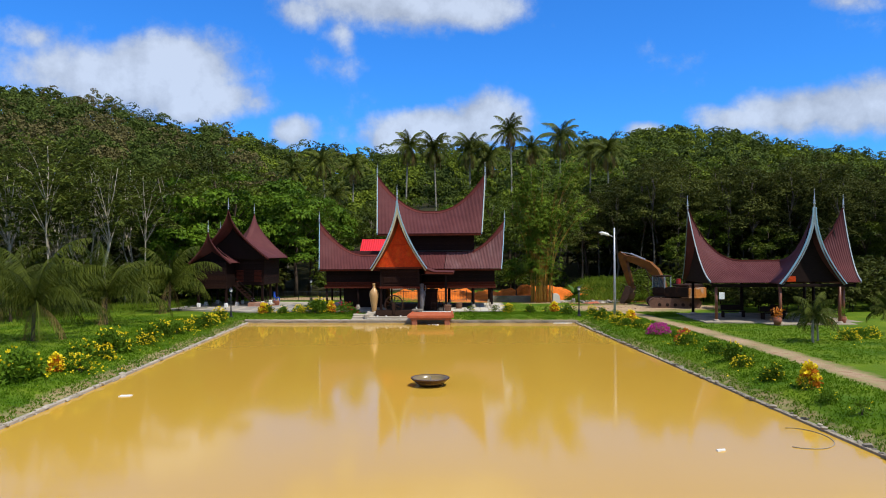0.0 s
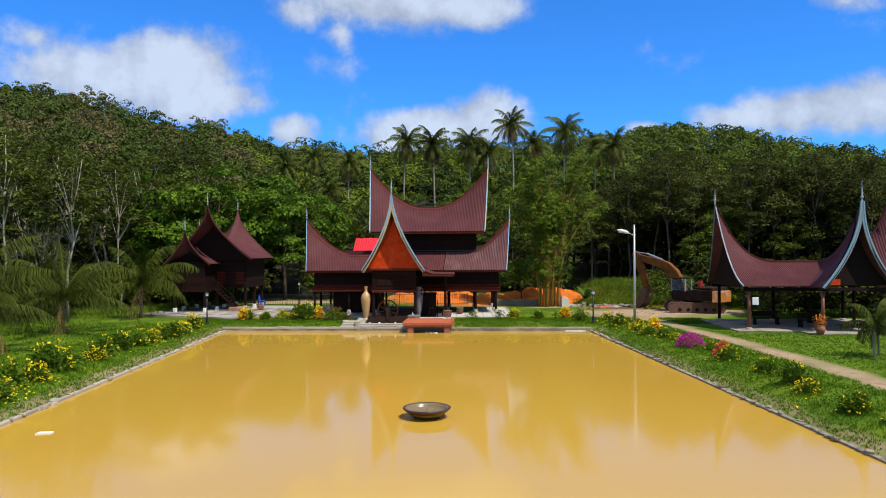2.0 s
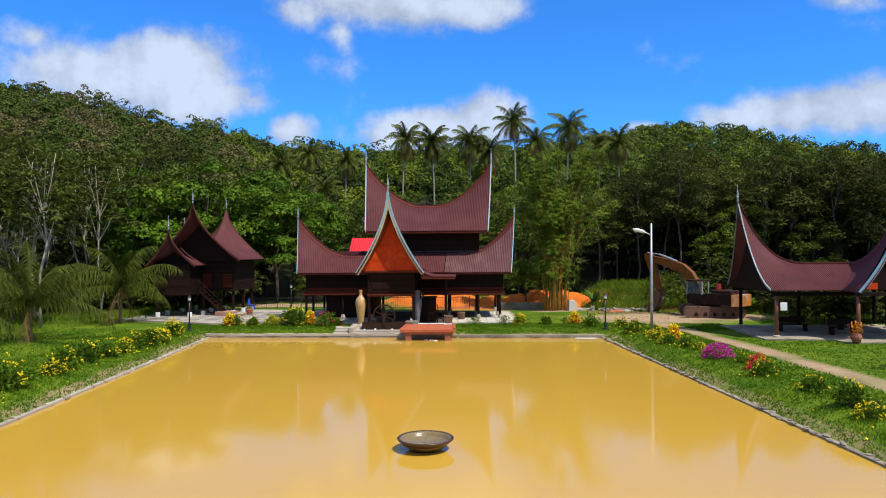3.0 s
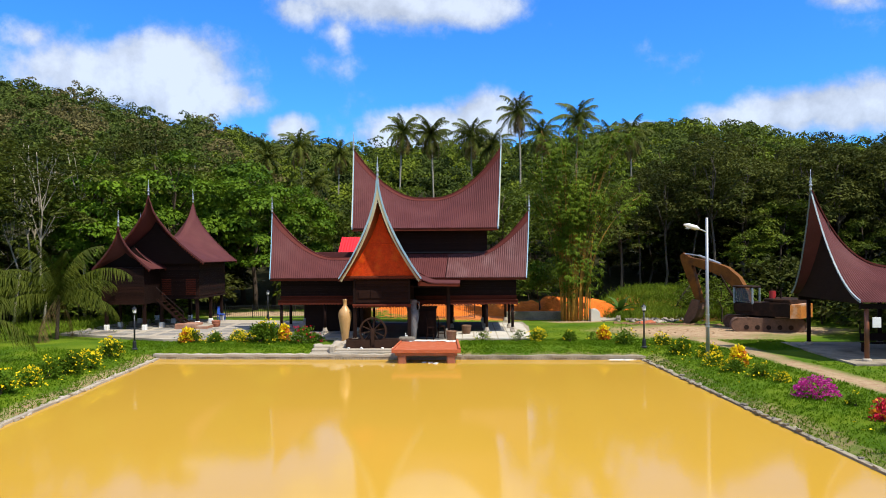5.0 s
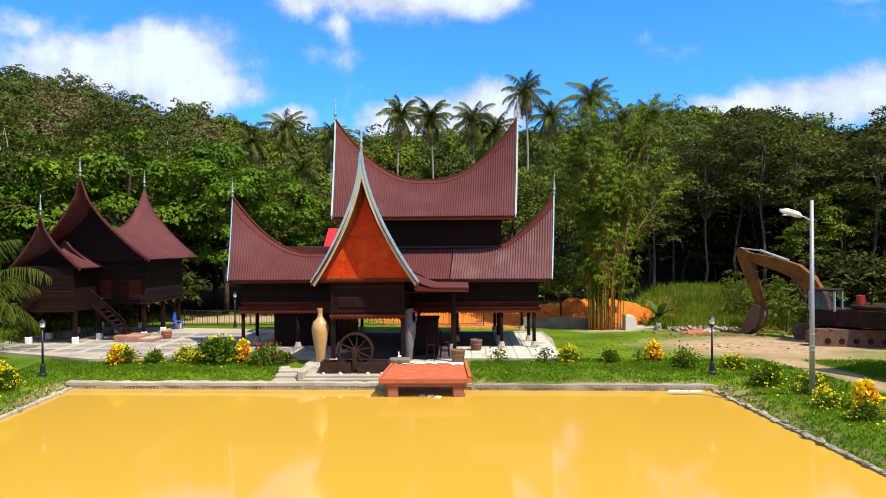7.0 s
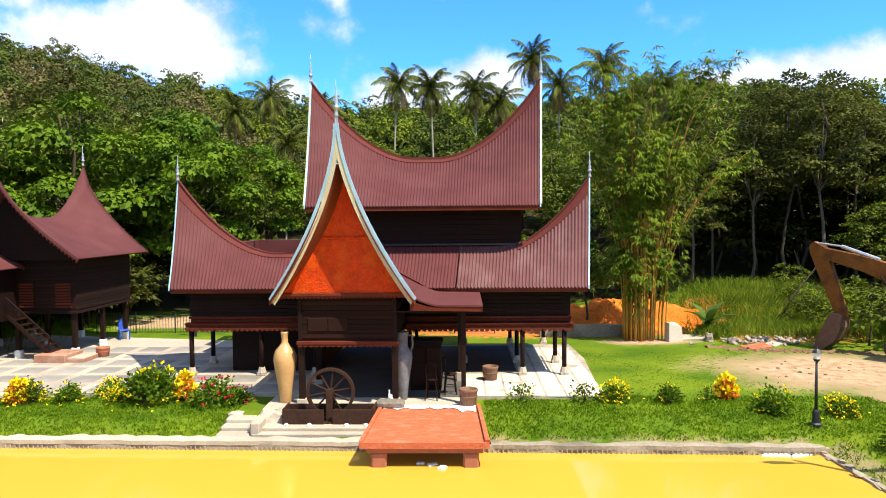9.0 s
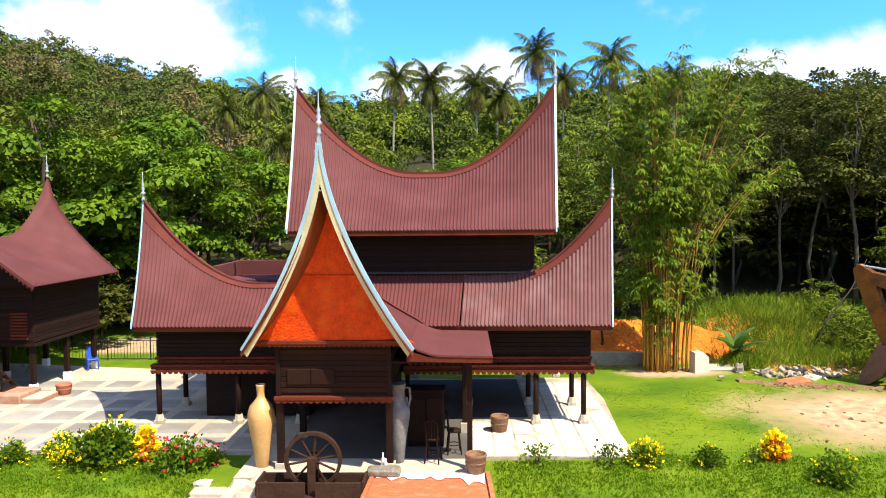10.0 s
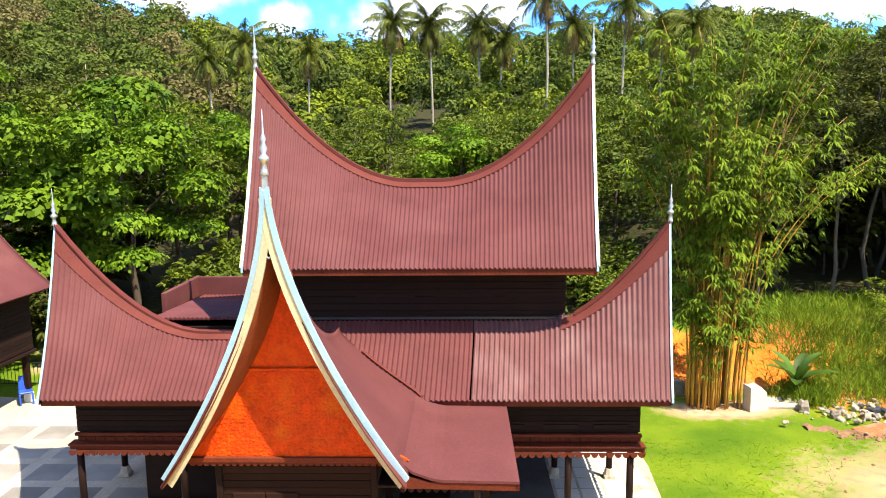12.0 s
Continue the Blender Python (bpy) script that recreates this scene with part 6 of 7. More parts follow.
def bar_stool():
    ob = thing("bar_stool", (0, 0, 0), "dark wooden high stool with a slatted back", "stool", "stools at the porch")
    part("seat", Shape().lathe([(0.17, 0.60), (0.2, 0.62), (0.2, 0.65), (0.17, 0.665)], n=16), M["wood_lit"], ob)
    for a, b in ((-1, -1), (1, -1), (1, 1), (-1, 1)):
        part("leg", Shape().tube([(a * 0.19, b * 0.19, 0), (a * 0.13, b * 0.13, 0.61)], 0.022, 6), M["wood_lit"], ob)
    part("foot_ring", Shape().tube([(0.165 * math.cos(q), 0.165 * math.sin(q), 0.25) for q in np.linspace(0, math.tau, 13)], 0.014, 5), M["wood_lit"], ob)
    for x in (-0.15, 0.15):
        part("back_post", Shape().tube([(x, 0.14, 0.62), (x * 1.05, 0.19, 1.12)], 0.02, 6), M["wood_lit"], ob)
    for x in (-0.07, 0.0, 0.07):
        part("back_slat", Shape().tube([(x, 0.16, 0.68), (x, 0.185, 1.08)], 0.012, 5), M["wood_lit"], ob)
    part("back_rail", Shape().tube([(-0.16, 0.19, 1.1), (0, 0.205, 1.17), (0.16, 0.19, 1.1)], 0.024, 6), M["wood_lit"], ob)
    return ob


s1 = bar_stool()
s1.matrix_world = pose(*house_pt(2.0, -2.75, PAVE - 0.005), 0, 0, 170)
copy_thing(s1, pose(*house_pt(2.55, -2.05, PAVE - 0.005), 0, 0, 95))
cab = thing("carved_cabinet", house_pt(1.75, -1.3, PAVE - 0.01), "dark carved wooden cabinet under the porch", "cabinet", turn=HOUSE_TURN)
part("carcass", Shape().box((-0.5, -0.25, 0.0), (0.5, 0.3, 1.55), 0.02), M["wood"], cab)
for x in (-0.48, 0.02):
    d_ = part("cabinet_door", Shape().box((x, -0.29, 0.15), (x + 0.46, -0.25, 1.4), 0.02), M["wood_lit"], cab)
    part("door_knob", Shape().lathe([(0.02, 0), (0.02, 0.03)], (x + 0.23, -0.31, 0.8), 8), M["rust"], d_)
part("cornice", Shape().box((-0.56, -0.3, 1.55), (0.56, 0.33, 1.65), 0.03), M["wood"], cab)


def pot(name, at, r, h, mat, label, ribs=True):
    prof = [(r * 0.78, 0), (r * 0.85, 0.02), (r * 1.0, h * 0.55), (r * 1.02, h * 0.8), (r * 1.08, h * 0.86), (r * 1.08, h * 0.98), (r * 0.95, h), (r * 0.9, h * 0.9), (r * 0.86, h * 0.84)]
    ob = thing(name, at, label, "pot")
    part("pot_body", Shape().lathe(prof, n=18), mat, ob, smooth=True)
    part("band", Shape().lathe([(r * 1.005, h * 0.5), (r * 1.04, h * 0.52), (r * 1.04, h * 0.58), (r * 1.01, h * 0.6)], n=18), mat, ob)
    return ob


pot("barrel_pot", house_pt(3.12, -3.75, 0.27), 0.26, 0.5, M["barrel"], "brown barrel-shaped pot by the jetty")
pot("wooden_tub", house_pt(3.9, -0.1, PAVE - 0.02), 0.26, 0.5, M["barrel"], "brown wooden tub on the paving")
pot("clay_tub", (-14.6, 60.4, PAVE - 0.02), 0.26, 0.4, M["clay"], "round clay tub by the stair plinth")
solo("stone_planter", Shape().box((-0.42, -0.2, 0), (0.42, 0.2, 0.2), 0.05).box((-0.34, -0.13, 0.18), (0.34, 0.13, 0.215), 0.01), M["stone"], "low grey stone planter on the jetty edge", "planter", m=pose(*house_pt(0.82, -3.95, 0.27), 0, 0, HOUSE_TURN))
for x, y, h in ((0.72, -3.25, 0.42), (0.84, -3.2, 0.36), (0.8, -3.35, 0.3)):
    solo("white_bottle", Shape().lathe([(0.045, 0), (0.045, h * 0.65), (0.02, h * 0.78), (0.02, h)], n=10), M["white"], "white bottle standing beside the grey jar", "bottle", "white bottles", smooth=True, m=pose(*house_pt(x, y, PAVE - 0.015)))

bowl = thing("floating_bowl", (-0.33, 25.5, WATER + 0.03), "wide brown glazed bowl floating on the pond", "bowl")
part("bowl_shell", Shape().lathe([(0.30, -0.1), (0.38, -0.03), (0.52, 0.08), (0.64, 0.17), (0.70, 0.22), (0.735, 0.25), (0.74, 0.28), (0.715, 0.295), (0.675, 0.28)], n=40, closed=False), M["basket"], bowl, smooth=True)
part("bowl_lining", Shape().lathe([(0.4, 0.02), (0.55, 0.09), (0.66, 0.2), (0.68, 0.279), (0.665, 0.279), (0.63, 0.2), (0.585, 0.14)], n=40), M["basket_in"], bowl, "pale inner lining", True)
part("bowl_pipe", Shape().tube([(0.02, 0, 0.1), (0.02, 0, 0.3)], 0.016, 6), M["metal"], bowl)
for x, y, sx, sy, t in [(-11.15, 23.7, 0.22, 0.1, 10), (8.75, 49.35, 0.35, 0.2, 15), (8.15, 49.25, 0.42, 0.1, -5), (7.29, 16.4, 0.14, 0.05, 20), (-0.75, 48.7, 0.14, 0.08, 30), (-0.5, 48.45, 0.16, 0.1, 70), (-1.05, 48.8, 0.1, 0.06, 0)]:
    solo("floating_board", Shape().prism([(-sx, -sy, 0), (sx * 0.8, -sy * 0.9, 0), (sx, sy * 0.7, 0), (-sx * 0.7, sy, 0)], (0, 0, 0.05)), M["white"], "pale scrap of board floating on the pond", "debris", "floating scraps", m=pose(x, y, WATER - 0.015, 0, 0, t))
solo("hose", Shape().tube([(9.9 + 0.75 * math.cos(a) + 0.1 * a, 17.6 + 1.1 * math.sin(a), WATER + 0.012) for a in np.linspace(-2.2, 1.7, 20)], 0.012, 6), M["kerb"], "grey hose lying curved on the water", "hose", smooth=True)


# ---------------------------------------------------------------- lamps, fence, wall, rear building
def garden_lamp():
    ob = thing("garden_lamp", (0, 0, 0), "black cast garden lamp post with a lantern", "lamp", "garden lamps")
    part("lamp_base", Shape().lathe([(0.15, 0), (0.15, 0.06), (0.10, 0.1), (0.085, 0.4), (0.06, 0.46)], n=12), M["black"], ob)
    part("lamp_pole", Shape().tube([(0, 0, 0.4), (0, 0, 1.8)], [0.045, 0.032], 10), M["black"], ob, smooth=True)
    lan = part("lantern", Shape().lathe([(0.05, 1.78), (0.09, 1.83), (0.11, 1.86)], n=6), M["black"], ob)
    part("lantern_glass", Shape().lathe([(0.085, 1.86), (0.105, 2.03)], n=6), M["white"], lan, "milky lantern panes")
    part("lantern_cap", Shape().lathe([(0.14, 2.03), (0.1, 2.09), (0.03, 2.14), (0.012, 2.2)], n=6), M["black"], lan)
    return ob


gl = garden_lamp()
gl.matrix_world = pose(9.77, 50.5, 0.02)
copy_thing(gl, pose(-15.65, 50.9, 0.02))
copy_thing(gl, pose(-12.6, 65.6, 0.05))
sl = thing("street_lamp", (11.4, 46.29, 0.0), "tall grey street lamp with one white head", "lamp")
part("pole", Shape().tube([(0, 0, -0.1), (0, 0, 2.6), (0, 0, 6.25)], [0.085, 0.075, 0.055], 12), M["lamp_grey"], sl, smooth=True)
for z in (1.5, 1.62, 2.0):
    part("strap", Shape().lathe([(0.09, z), (0.09, z + 0.05)], n=12), M["metal"], sl)
part("arm", Shape().tube([(0, 0, 5.6), (-0.25, 0, 5.73), (-0.4, 0, 5.77)], 0.03, 8), M["lamp_grey"], sl)
hd = part("lamp_head", Shape().tube([(-0.33, 0, 5.75), (-0.45, 0, 5.81), (-0.8, 0, 5.91), (-1.0, 0, 5.95)], [0.05, 0.1, 0.105, 0.04], 10), M["white"], sl, "white lamp head", True)
part("lens", Shape().box((-0.92, -0.07, 5.77), (-0.55, 0.07, 5.82)), M["lamp_grey"], hd)
fence = thing("railing_fence", (-18.0, 66.9, 0.05), "black metal railing at the back of the plaza", "fence", turn=-1.5)
bar_me = Shape().tube([(0, 0, 0.1), (0, 0, 0.98)], 0.011, 5).mesh("bar", M["black"])
fp_me = Shape().tube([(0, 0, 0), (0, 0, 1.1)], 0.028, 6).mesh("fence_post", M["black"])
for k in range(11):
    part("fence_post", fp_me, None, fence).matrix_basis = pose(2.0 * k, 0, 0)
for k in range(133):
    part("bar", bar_me, None, fence).matrix_basis = pose(0.15 * k + 0.07, 0, 0)
for z in (0.12, 0.95):
    part("rail", Shape().tube([(0, 0, z), (20, 0, z)], 0.018, 5), M["black"], fence)
chair = thing("plastic_chair", (-15.6, 64.6, PAVE - 0.01), "blue plastic chair stacked by a post", "chair", turn=35)
part("seat", Shape().box((-0.22, -0.22, 0.4), (0.22, 0.22, 0.46), 0.02), M["blue"], chair)
part("backrest", Shape().prism([(-0.2, 0.2, 0.45), (0.2, 0.2, 0.45), (0.17, 0.3, 0.95), (-0.17, 0.3, 0.95)], (0, 0.03, 0)), M["blue"], chair)
for a, b in ((-1, -1), (1, -1), (1, 1), (-1, 1)):
    part("leg", Shape().box((a * 0.2 - 0.03, b * 0.2 - 0.03, 0), (a * 0.2 + 0.03, b * 0.2 + 0.03, 0.41)), M["blue"], chair)
solo("retaining_wall", Shape().box((3.6, -0.1, -0.2), (7.6, 0.1, 0.6), 0.02), M["kerb"], "low grey concrete wall behind the lawn", "wall", kind="structure", m=pose(0.5, 65.6, 0, 0, 0, -1.5))
red = thing("red_roof_shed", (-6.6, 82.0, -0.1), "low shed with a bright red sheet roof", "shed")
part("roof", Shape().sheet([[(x, -2.6, 4.6 + 0.02 * math.sin(x * 25)), (x, 0.4, 6.35 + 0.02 * math.sin(x * 25))] for x in np.linspace(-3.2, 3.6, 110)], 0.03), M["red_sheet"], red)
part("back_slope", Shape().sheet([[(x, 0.4, 6.35), (x, 3.2, 4.6)] for x in (-3.2, 3.6)], 0.03), M["red_sheet"], red)
part("wall", Shape().box((-3.0, -2.2, 0.0), (3.4, 2.9, 4.75), 0.02), M["concrete"], red)

# orange spoil heaps behind the wall
def heap(x, y, rx, ry, h, seed, label):
    g = Vector((seed * 3.1, seed * 1.7, 0))
    rows = []
    for i in range(41):
        row = []
        for j in range(25):
            a, b = -1 + 2 * i / 40, -1 + 2 * j / 24
            k = max(0.0, 1 - (a * a + b * b))
            p = Vector((a * rx * 0.8, b * ry * 0.8, 0)) + g
            z = h * k ** 0.8 * (0.65 + 0.5 * noise.noise(p * 0.9) + 0.25 * noise.noise(p * 2.5)) + 0.12 * k ** 0.3 * noise.noise(p * 5)
            row.append((a * rx, b * ry, z - 0.08))
        rows.append(row)
    solo("laterite_mound", Shape().sheet(rows), M["soil"], label, "soil", "orange soil heaps", smooth=True, m=pose(x, y, 0.02))


heap(4.4, 68.6, 3.8, 1.8, 1.15, 4, "orange laterite heap above the low wall")
heap(-0.5, 69.6, 6.5, 2.8, 1.5, 1, "dug orange laterite heap behind the house")
heap(9.0, 69.2, 5.8, 2.8, 1.75, 2, "dug orange laterite heap behind the bamboo")
heap(13.0, 67.4, 2.6, 1.4, 0.9, 3, "low orange laterite heap with weeds")
wb_ = thing("white_block", (10.0, 63.9, 0.0), "tall whitewashed broken concrete block beside the bamboo", "block", turn=15)
part("block", Shape().prism([(-0.34, -0.3, -0.1), (0.38, -0.3, -0.1), (0.32, -0.26, 0.68), (0.12, -0.2, 0.88), (-0.1, -0.22, 0.84), (-0.3, -0.22, 0.9)], (0.03, 0.45, 0.02)), M["slab"], wb_)
for x, y, s, k, t in [(11.6, 63.6, 0.28, 6, 70), (12.3, 62.9, 0.22, 7, 10)]:
    solo("boulder", rock_mesh("boulder", k, (1.0 * s, 0.7 * s, 1.5 * s), M["rubble"]), None, "grey boulder on bare earth", "rock", "pale boulders", m=pose(x, y, 0.3 * s, 0, 0, t))
for x, y, a, b, t in [(11.1, 64.2, 0.65, 0.4, -12), (12.9, 61.7, 0.6, 0.3, 15), (13.9, 62.3, 0.35, 0.25, 40)]:
    solo("broken_slab", Shape().box((-a, -b, 0), (a, b, 0.14), 0.02), M["terracotta"] if a == 0.6 else M["concrete"], "broken cement slab lying on the ground", "slab", "broken slabs", m=pose(x, y, 0.06, 7, -4, t))
rgen = random.Random(44)
pile = Shape()
for k in range(190):
    x, y = rgen.gauss(14.0, 1.1), rgen.gauss(63.2, 0.6)
    s = rgen.uniform(0.25, 1.0)
    a, b, c = 0.13 * s, 0.10 * s, 0.06 * s
    pile.box((-a, -b, -c), (a, b, c), 0.03, pose(x, y, 0.08 + rgen.random() * 0.15, rgen.uniform(-40, 40), rgen.uniform(-40, 40), rgen.uniform(0, 360)))
solo("rubble_heap", pile, M["rubble"], "heap of pale broken rubble", "rubble", kind="stuff")


# ---------------------------------------------------------------- excavator
EX = thing("excavator", (18.85, 57.9, 0.05), "worn yellow and rust tracked excavator, arm folded down", "excavator", turn=129.5)
hull = part("slew_body", Shape().prism([(-2.3, -1.15, 1.0), (1.2, -1.15, 1.0), (1.35, -1.15, 1.25), (1.3, -1.15, 1.7), (-2.3, -1.15, 1.95)], (0, 2.3, 0)), M["digger_dark"], EX, "dirty dark machine body")
part("counterweight", Shape().prism([(-2.3, -1.2, 0.95), (-2.3, 1.2, 0.95), (-2.75, 0.8, 0.95), (-2.75, -0.8, 0.95)], (0, 0, 0.85)), M["digger_white"], EX, "counterweight with flaking orange and white paint")
part("engine_cover", Shape().box((-2.25, -1.1, 1.9), (-0.6, 1.1, 2.1), 0.05), M["digger_dark"], hull)
part("side_panel", Shape().box((-2.26, 1.14, 1.05), (-1.0, 1.2, 1.85), 0.02), M["digger_dark"], hull)
part("exhaust", Shape().tube([(-1.4, 0.5, 2.1), (-1.4, 0.5, 2.6), (-1.5, 0.5, 2.72)], 0.06, 8), M["digger_dark"], hull)
part("fuel_can", Shape().lathe([(0.2, 2.1), (0.2, 2.55)], (-0.9, 0.55, 0), 14), M["redp"], hull, "red drum")
cabm = part("cab", Shape().box((0.05, 0.25, 1.2), (1.35, 1.2, 1.75), 0.04), M["digger_dark"], EX, "open grey cab")
part("cab_roof", Shape().box((0.0, 0.2, 2.72), (1.4, 1.25, 2.84), 0.05), M["digger_dark"], cabm)
for x, y in ((0.08, 0.28), (1.3, 0.28), (1.3, 1.17), (0.08, 1.17)):
    part("cab_pillar", Shape().box((x - 0.05, y - 0.05, 1.7), (x + 0.05, y + 0.05, 2.75), 0.015), M["trim_dim"], cabm, "pale blue grey cab pillar")
glass = bpy.data.materials.new("dusty glass")
glass.use_nodes = True
gpb = glass.node_tree.nodes["Principled BSDF"]
gpb.inputs["Base Color"].default_value, gpb.inputs["Roughness"].default_value, gpb.inputs["Alpha"].default_value = (0.10, 0.13, 0.15, 1), 0.15, 0.4
for lo, hi in (((1.3, 0.33, 1.78), (1.315, 1.12, 2.7)), ((0.14, 1.165, 1.78), (1.25, 1.18, 2.7))):
    part("cab_window", Shape().box(lo, hi, 0.004), glass, cabm)


def beam(path, depth, width):
    """A box beam along a path in the x-z plane."""
    s = Shape()
    vs, fs = [], []
    path = [Vector((a, 0, b)) for a, b in path]
    for i, p in enumerate(path):
        d = (path[min(i + 1, len(path) - 1)] - path[max(0, i - 1)]).normalized()
        nrm = Vector((-d.z, 0, d.x)) * depth[i] / 2
        for q in (nrm, -nrm):
            for sg in (-1, 1):
                vs.append(p + q + Vector((0, sg * width / 2, 0)))
    for i in range(len(path) - 1):
        a, b = 4 * i, 4 * i + 4
        fs += [(a, a + 1, b + 1, b), (a + 3, a + 2, b + 2, b + 3), (a + 2, a, b, b + 2), (a + 1, a + 3, b + 3, b + 1)]
    fs += [(0, 2, 3, 1), (len(vs) - 4, len(vs) - 3, len(vs) - 1, len(vs) - 2)]
    return s.add(vs, fs)


part("boom", beam([(0.9, 1.45), (1.25, 2.3), (1.8, 3.1), (2.5, 3.65), (3.4, 3.98), (4.5, 4.25), (5.45, 4.5)], [0.5, 0.68, 0.8, 0.78, 0.66, 0.55, 0.4], 0.46), M["digger"], EX, "curved yellow boom with rust")
part("arm", beam([(5.75, 4.85), (5.45, 4.5), (5.1, 3.5), (4.55, 2.0), (4.35, 1.5)], [0.3, 0.72, 0.62, 0.46, 0.32], 0.38), M["digger"], EX, "rusty dipper arm")
part("boom_cylinder", Shape().tube([(1.35, 0.32, 1.4), (2.2, 0.32, 2.6)], 0.08, 8).tube([(2.2, 0.32, 2.6), (2.75, 0.32, 3.5)], 0.045, 8), M["digger_dark"], EX)
part("arm_cylinder", Shape().tube([(2.9, 0, 4.2), (4.5, 0, 4.75)], 0.085, 8).tube([(4.5, 0, 4.75), (5.7, 0, 4.9)], 0.045, 8), M["metal"], EX)
part("bucket_cylinder", Shape().tube([(5.5, 0, 3.9), (4.95, 0, 2.3)], 0.06, 8), M["digger_dark"], EX)
part("bucket", Shape().prism([(4.3, -0.5, 1.7), (4.75, -0.5, 1.75), (5.35, -0.5, 0.5), (5.45, -0.5, 0.05), (5.0, -0.5, 0.1), (4.55, -0.5, 0.5), (4.3, -0.5, 1.1)], (0, 1.0, 0)), M["track_mud"], EX, "mud-brown steel bucket")
for k in range(5):
    part("bucket_tooth", Shape().prism([(5.35, -0.48 + k * 0.22, 0.12), (5.52, -0.48 + k * 0.22, -0.02), (5.35, -0.48 + k * 0.22, 0.0)], (0, 0.09, 0)), M["metal"], EX)
TR = pose(0, 0, 0, 0, 0, 40)
part("turntable", Shape().lathe([(0.7, 0.75), (0.7, 1.02)], n=20).box((-1.2, -0.7, 0.4), (1.2, 0.7, 0.78), 0.04), M["digger_dark"], EX)
for sy in (-1, 1):
    loop = []
    for k in range(14):
        a = -math.pi / 2 + math.pi * k / 13
        loop.append((1.75 + 0.42 * math.cos(a), 0.45 + 0.42 * math.sin(a)))
    loop += [(-x, z) for x, z in loop[::-1]]
    sh = Shape().prism([TR @ Vector((x, sy * 1.15 - 0.27, z)) for x, z in loop], TR.to_3x3() @ Vector((0, 0.54, 0)))
    t_ = part("track", sh, M["track_mud"], EX, "mud-caked crawler track")
    for k in range(34):
        s_ = k / 34 * len(loop)
        a, b = loop[int(s_)], loop[(int(s_) + 1) % len(loop)]
        q = s_ - int(s_)
        px, pz = a[0] + (b[0] - a[0]) * q, a[1] + (b[1] - a[1]) * q
        part("track_shoe", Shape().box((-0.07, -0.3, -0.03), (0.07, 0.3, 0.03), 0.01, TR @ pose(px, sy * 1.15, pz, 0, -math.degrees(math.atan2(pz - 0.45, px - (1.75 if px > 0 else -1.75))) + 90 if abs(px) > 1.75 else 0, 0)), M["track_mud"], t_)
    for k in range(5):
        part("roller", Shape().tube([TR @ Vector((-1.3 + 0.65 * k, sy * 1.15 - 0.29, 0.3)), TR @ Vector((-1.3 + 0.65 * k, sy * 1.15 + 0.29, 0.3))], 0.15, 10), M["digger_dark"], t_)
EX.scale = (0.93, 0.93, 0.93)


# loose clods on the bare ground
clods = Shape()
for k in range(300):
    if k < 45:
        x, y = rgen.gauss(14.2, 2.6), rgen.gauss(57.2, 1.5)
    else:
        q = rgen.random()
        x, y = 11.6 + 5.6 * q + rgen.gauss(0, 0.12), 61.6 - 1.5 * q + rgen.gauss(0, 0.16)
    s = rgen.uniform(0.3, 1.3) * (1.0 if k < 45 else 1.5)
    clods.box((-0.06 * s, -0.05 * s, -0.03 * s), (0.06 * s, 0.05 * s, 0.03 * s), 0.02, pose(x, y, 0.07, rgen.uniform(-30, 30), rgen.uniform(-30, 30), rgen.uniform(0, 360)))
brink = []
for i in range(45):
    q = i / 44
    x, y = 10.9 + 6.6 * q, 61.95 - 1.75 * q + 0.14 * math.sin(i * 1.7) + 0.1 * math.sin(i * 0.6)
    h = 0.10 + 0.07 * math.sin(i * 2.3) * math.sin(i * 0.9 + 1)
    brink.append([(x, y - 0.32, 0.02), (x, y - 0.1, 0.02 + 0.45 * h), (x, y, 0.05 + h), (x, y + 0.16, 0.06 + 0.8 * h), (x, y + 0.5, 0.02)])
solo("soil_bank", Shape().sheet(brink[::-1]), M["dirt_dark"], "low crumbling edge of dug brown earth", "soil", smooth=True)
solo("soil_clods", clods, M["dirt_dark"], "brown clods of dug earth along a furrow", "soil", kind="stuff")


# ---------------------------------------------------------------- under the pavilion
for x, y, s in ((20.7, 43.0, 0.85), (25.2, 43.9, 0.8), (24.0, 43.1, 0.7)):
    fp = thing("potted_plant", (x, y, 0.07), "clay pot with a red-leaved plant by the pavilion", "plant pot", "pots at the pavilion")
    part("pot", Shape().lathe([(0.2 * s, 0), (0.3 * s, 0.3 * s), (0.28 * s, 0.45 * s), (0.22 * s, 0.5 * s), (0.26 * s, 0.55 * s), (0.2 * s, 0.53 * s)], n=16), M["clay"], fp, smooth=True)
    pr = np.random.default_rng(int(x * 7))
    at = pr.normal(size=(140, 3)) * np.array([0.18, 0.18, 0.2]) * s + np.array([0, 0, 0.85 * s])
    v, f = leaves(pr, at, pr.normal(size=(140, 3)) + np.array([0, 0, 0.6]), 0.16 * s, 0.08 * s)
    part("leaves", quads("leaves", v, f, M["fl_orange"] if s == 0.85 else M["leaf_bush"]), None, fp)
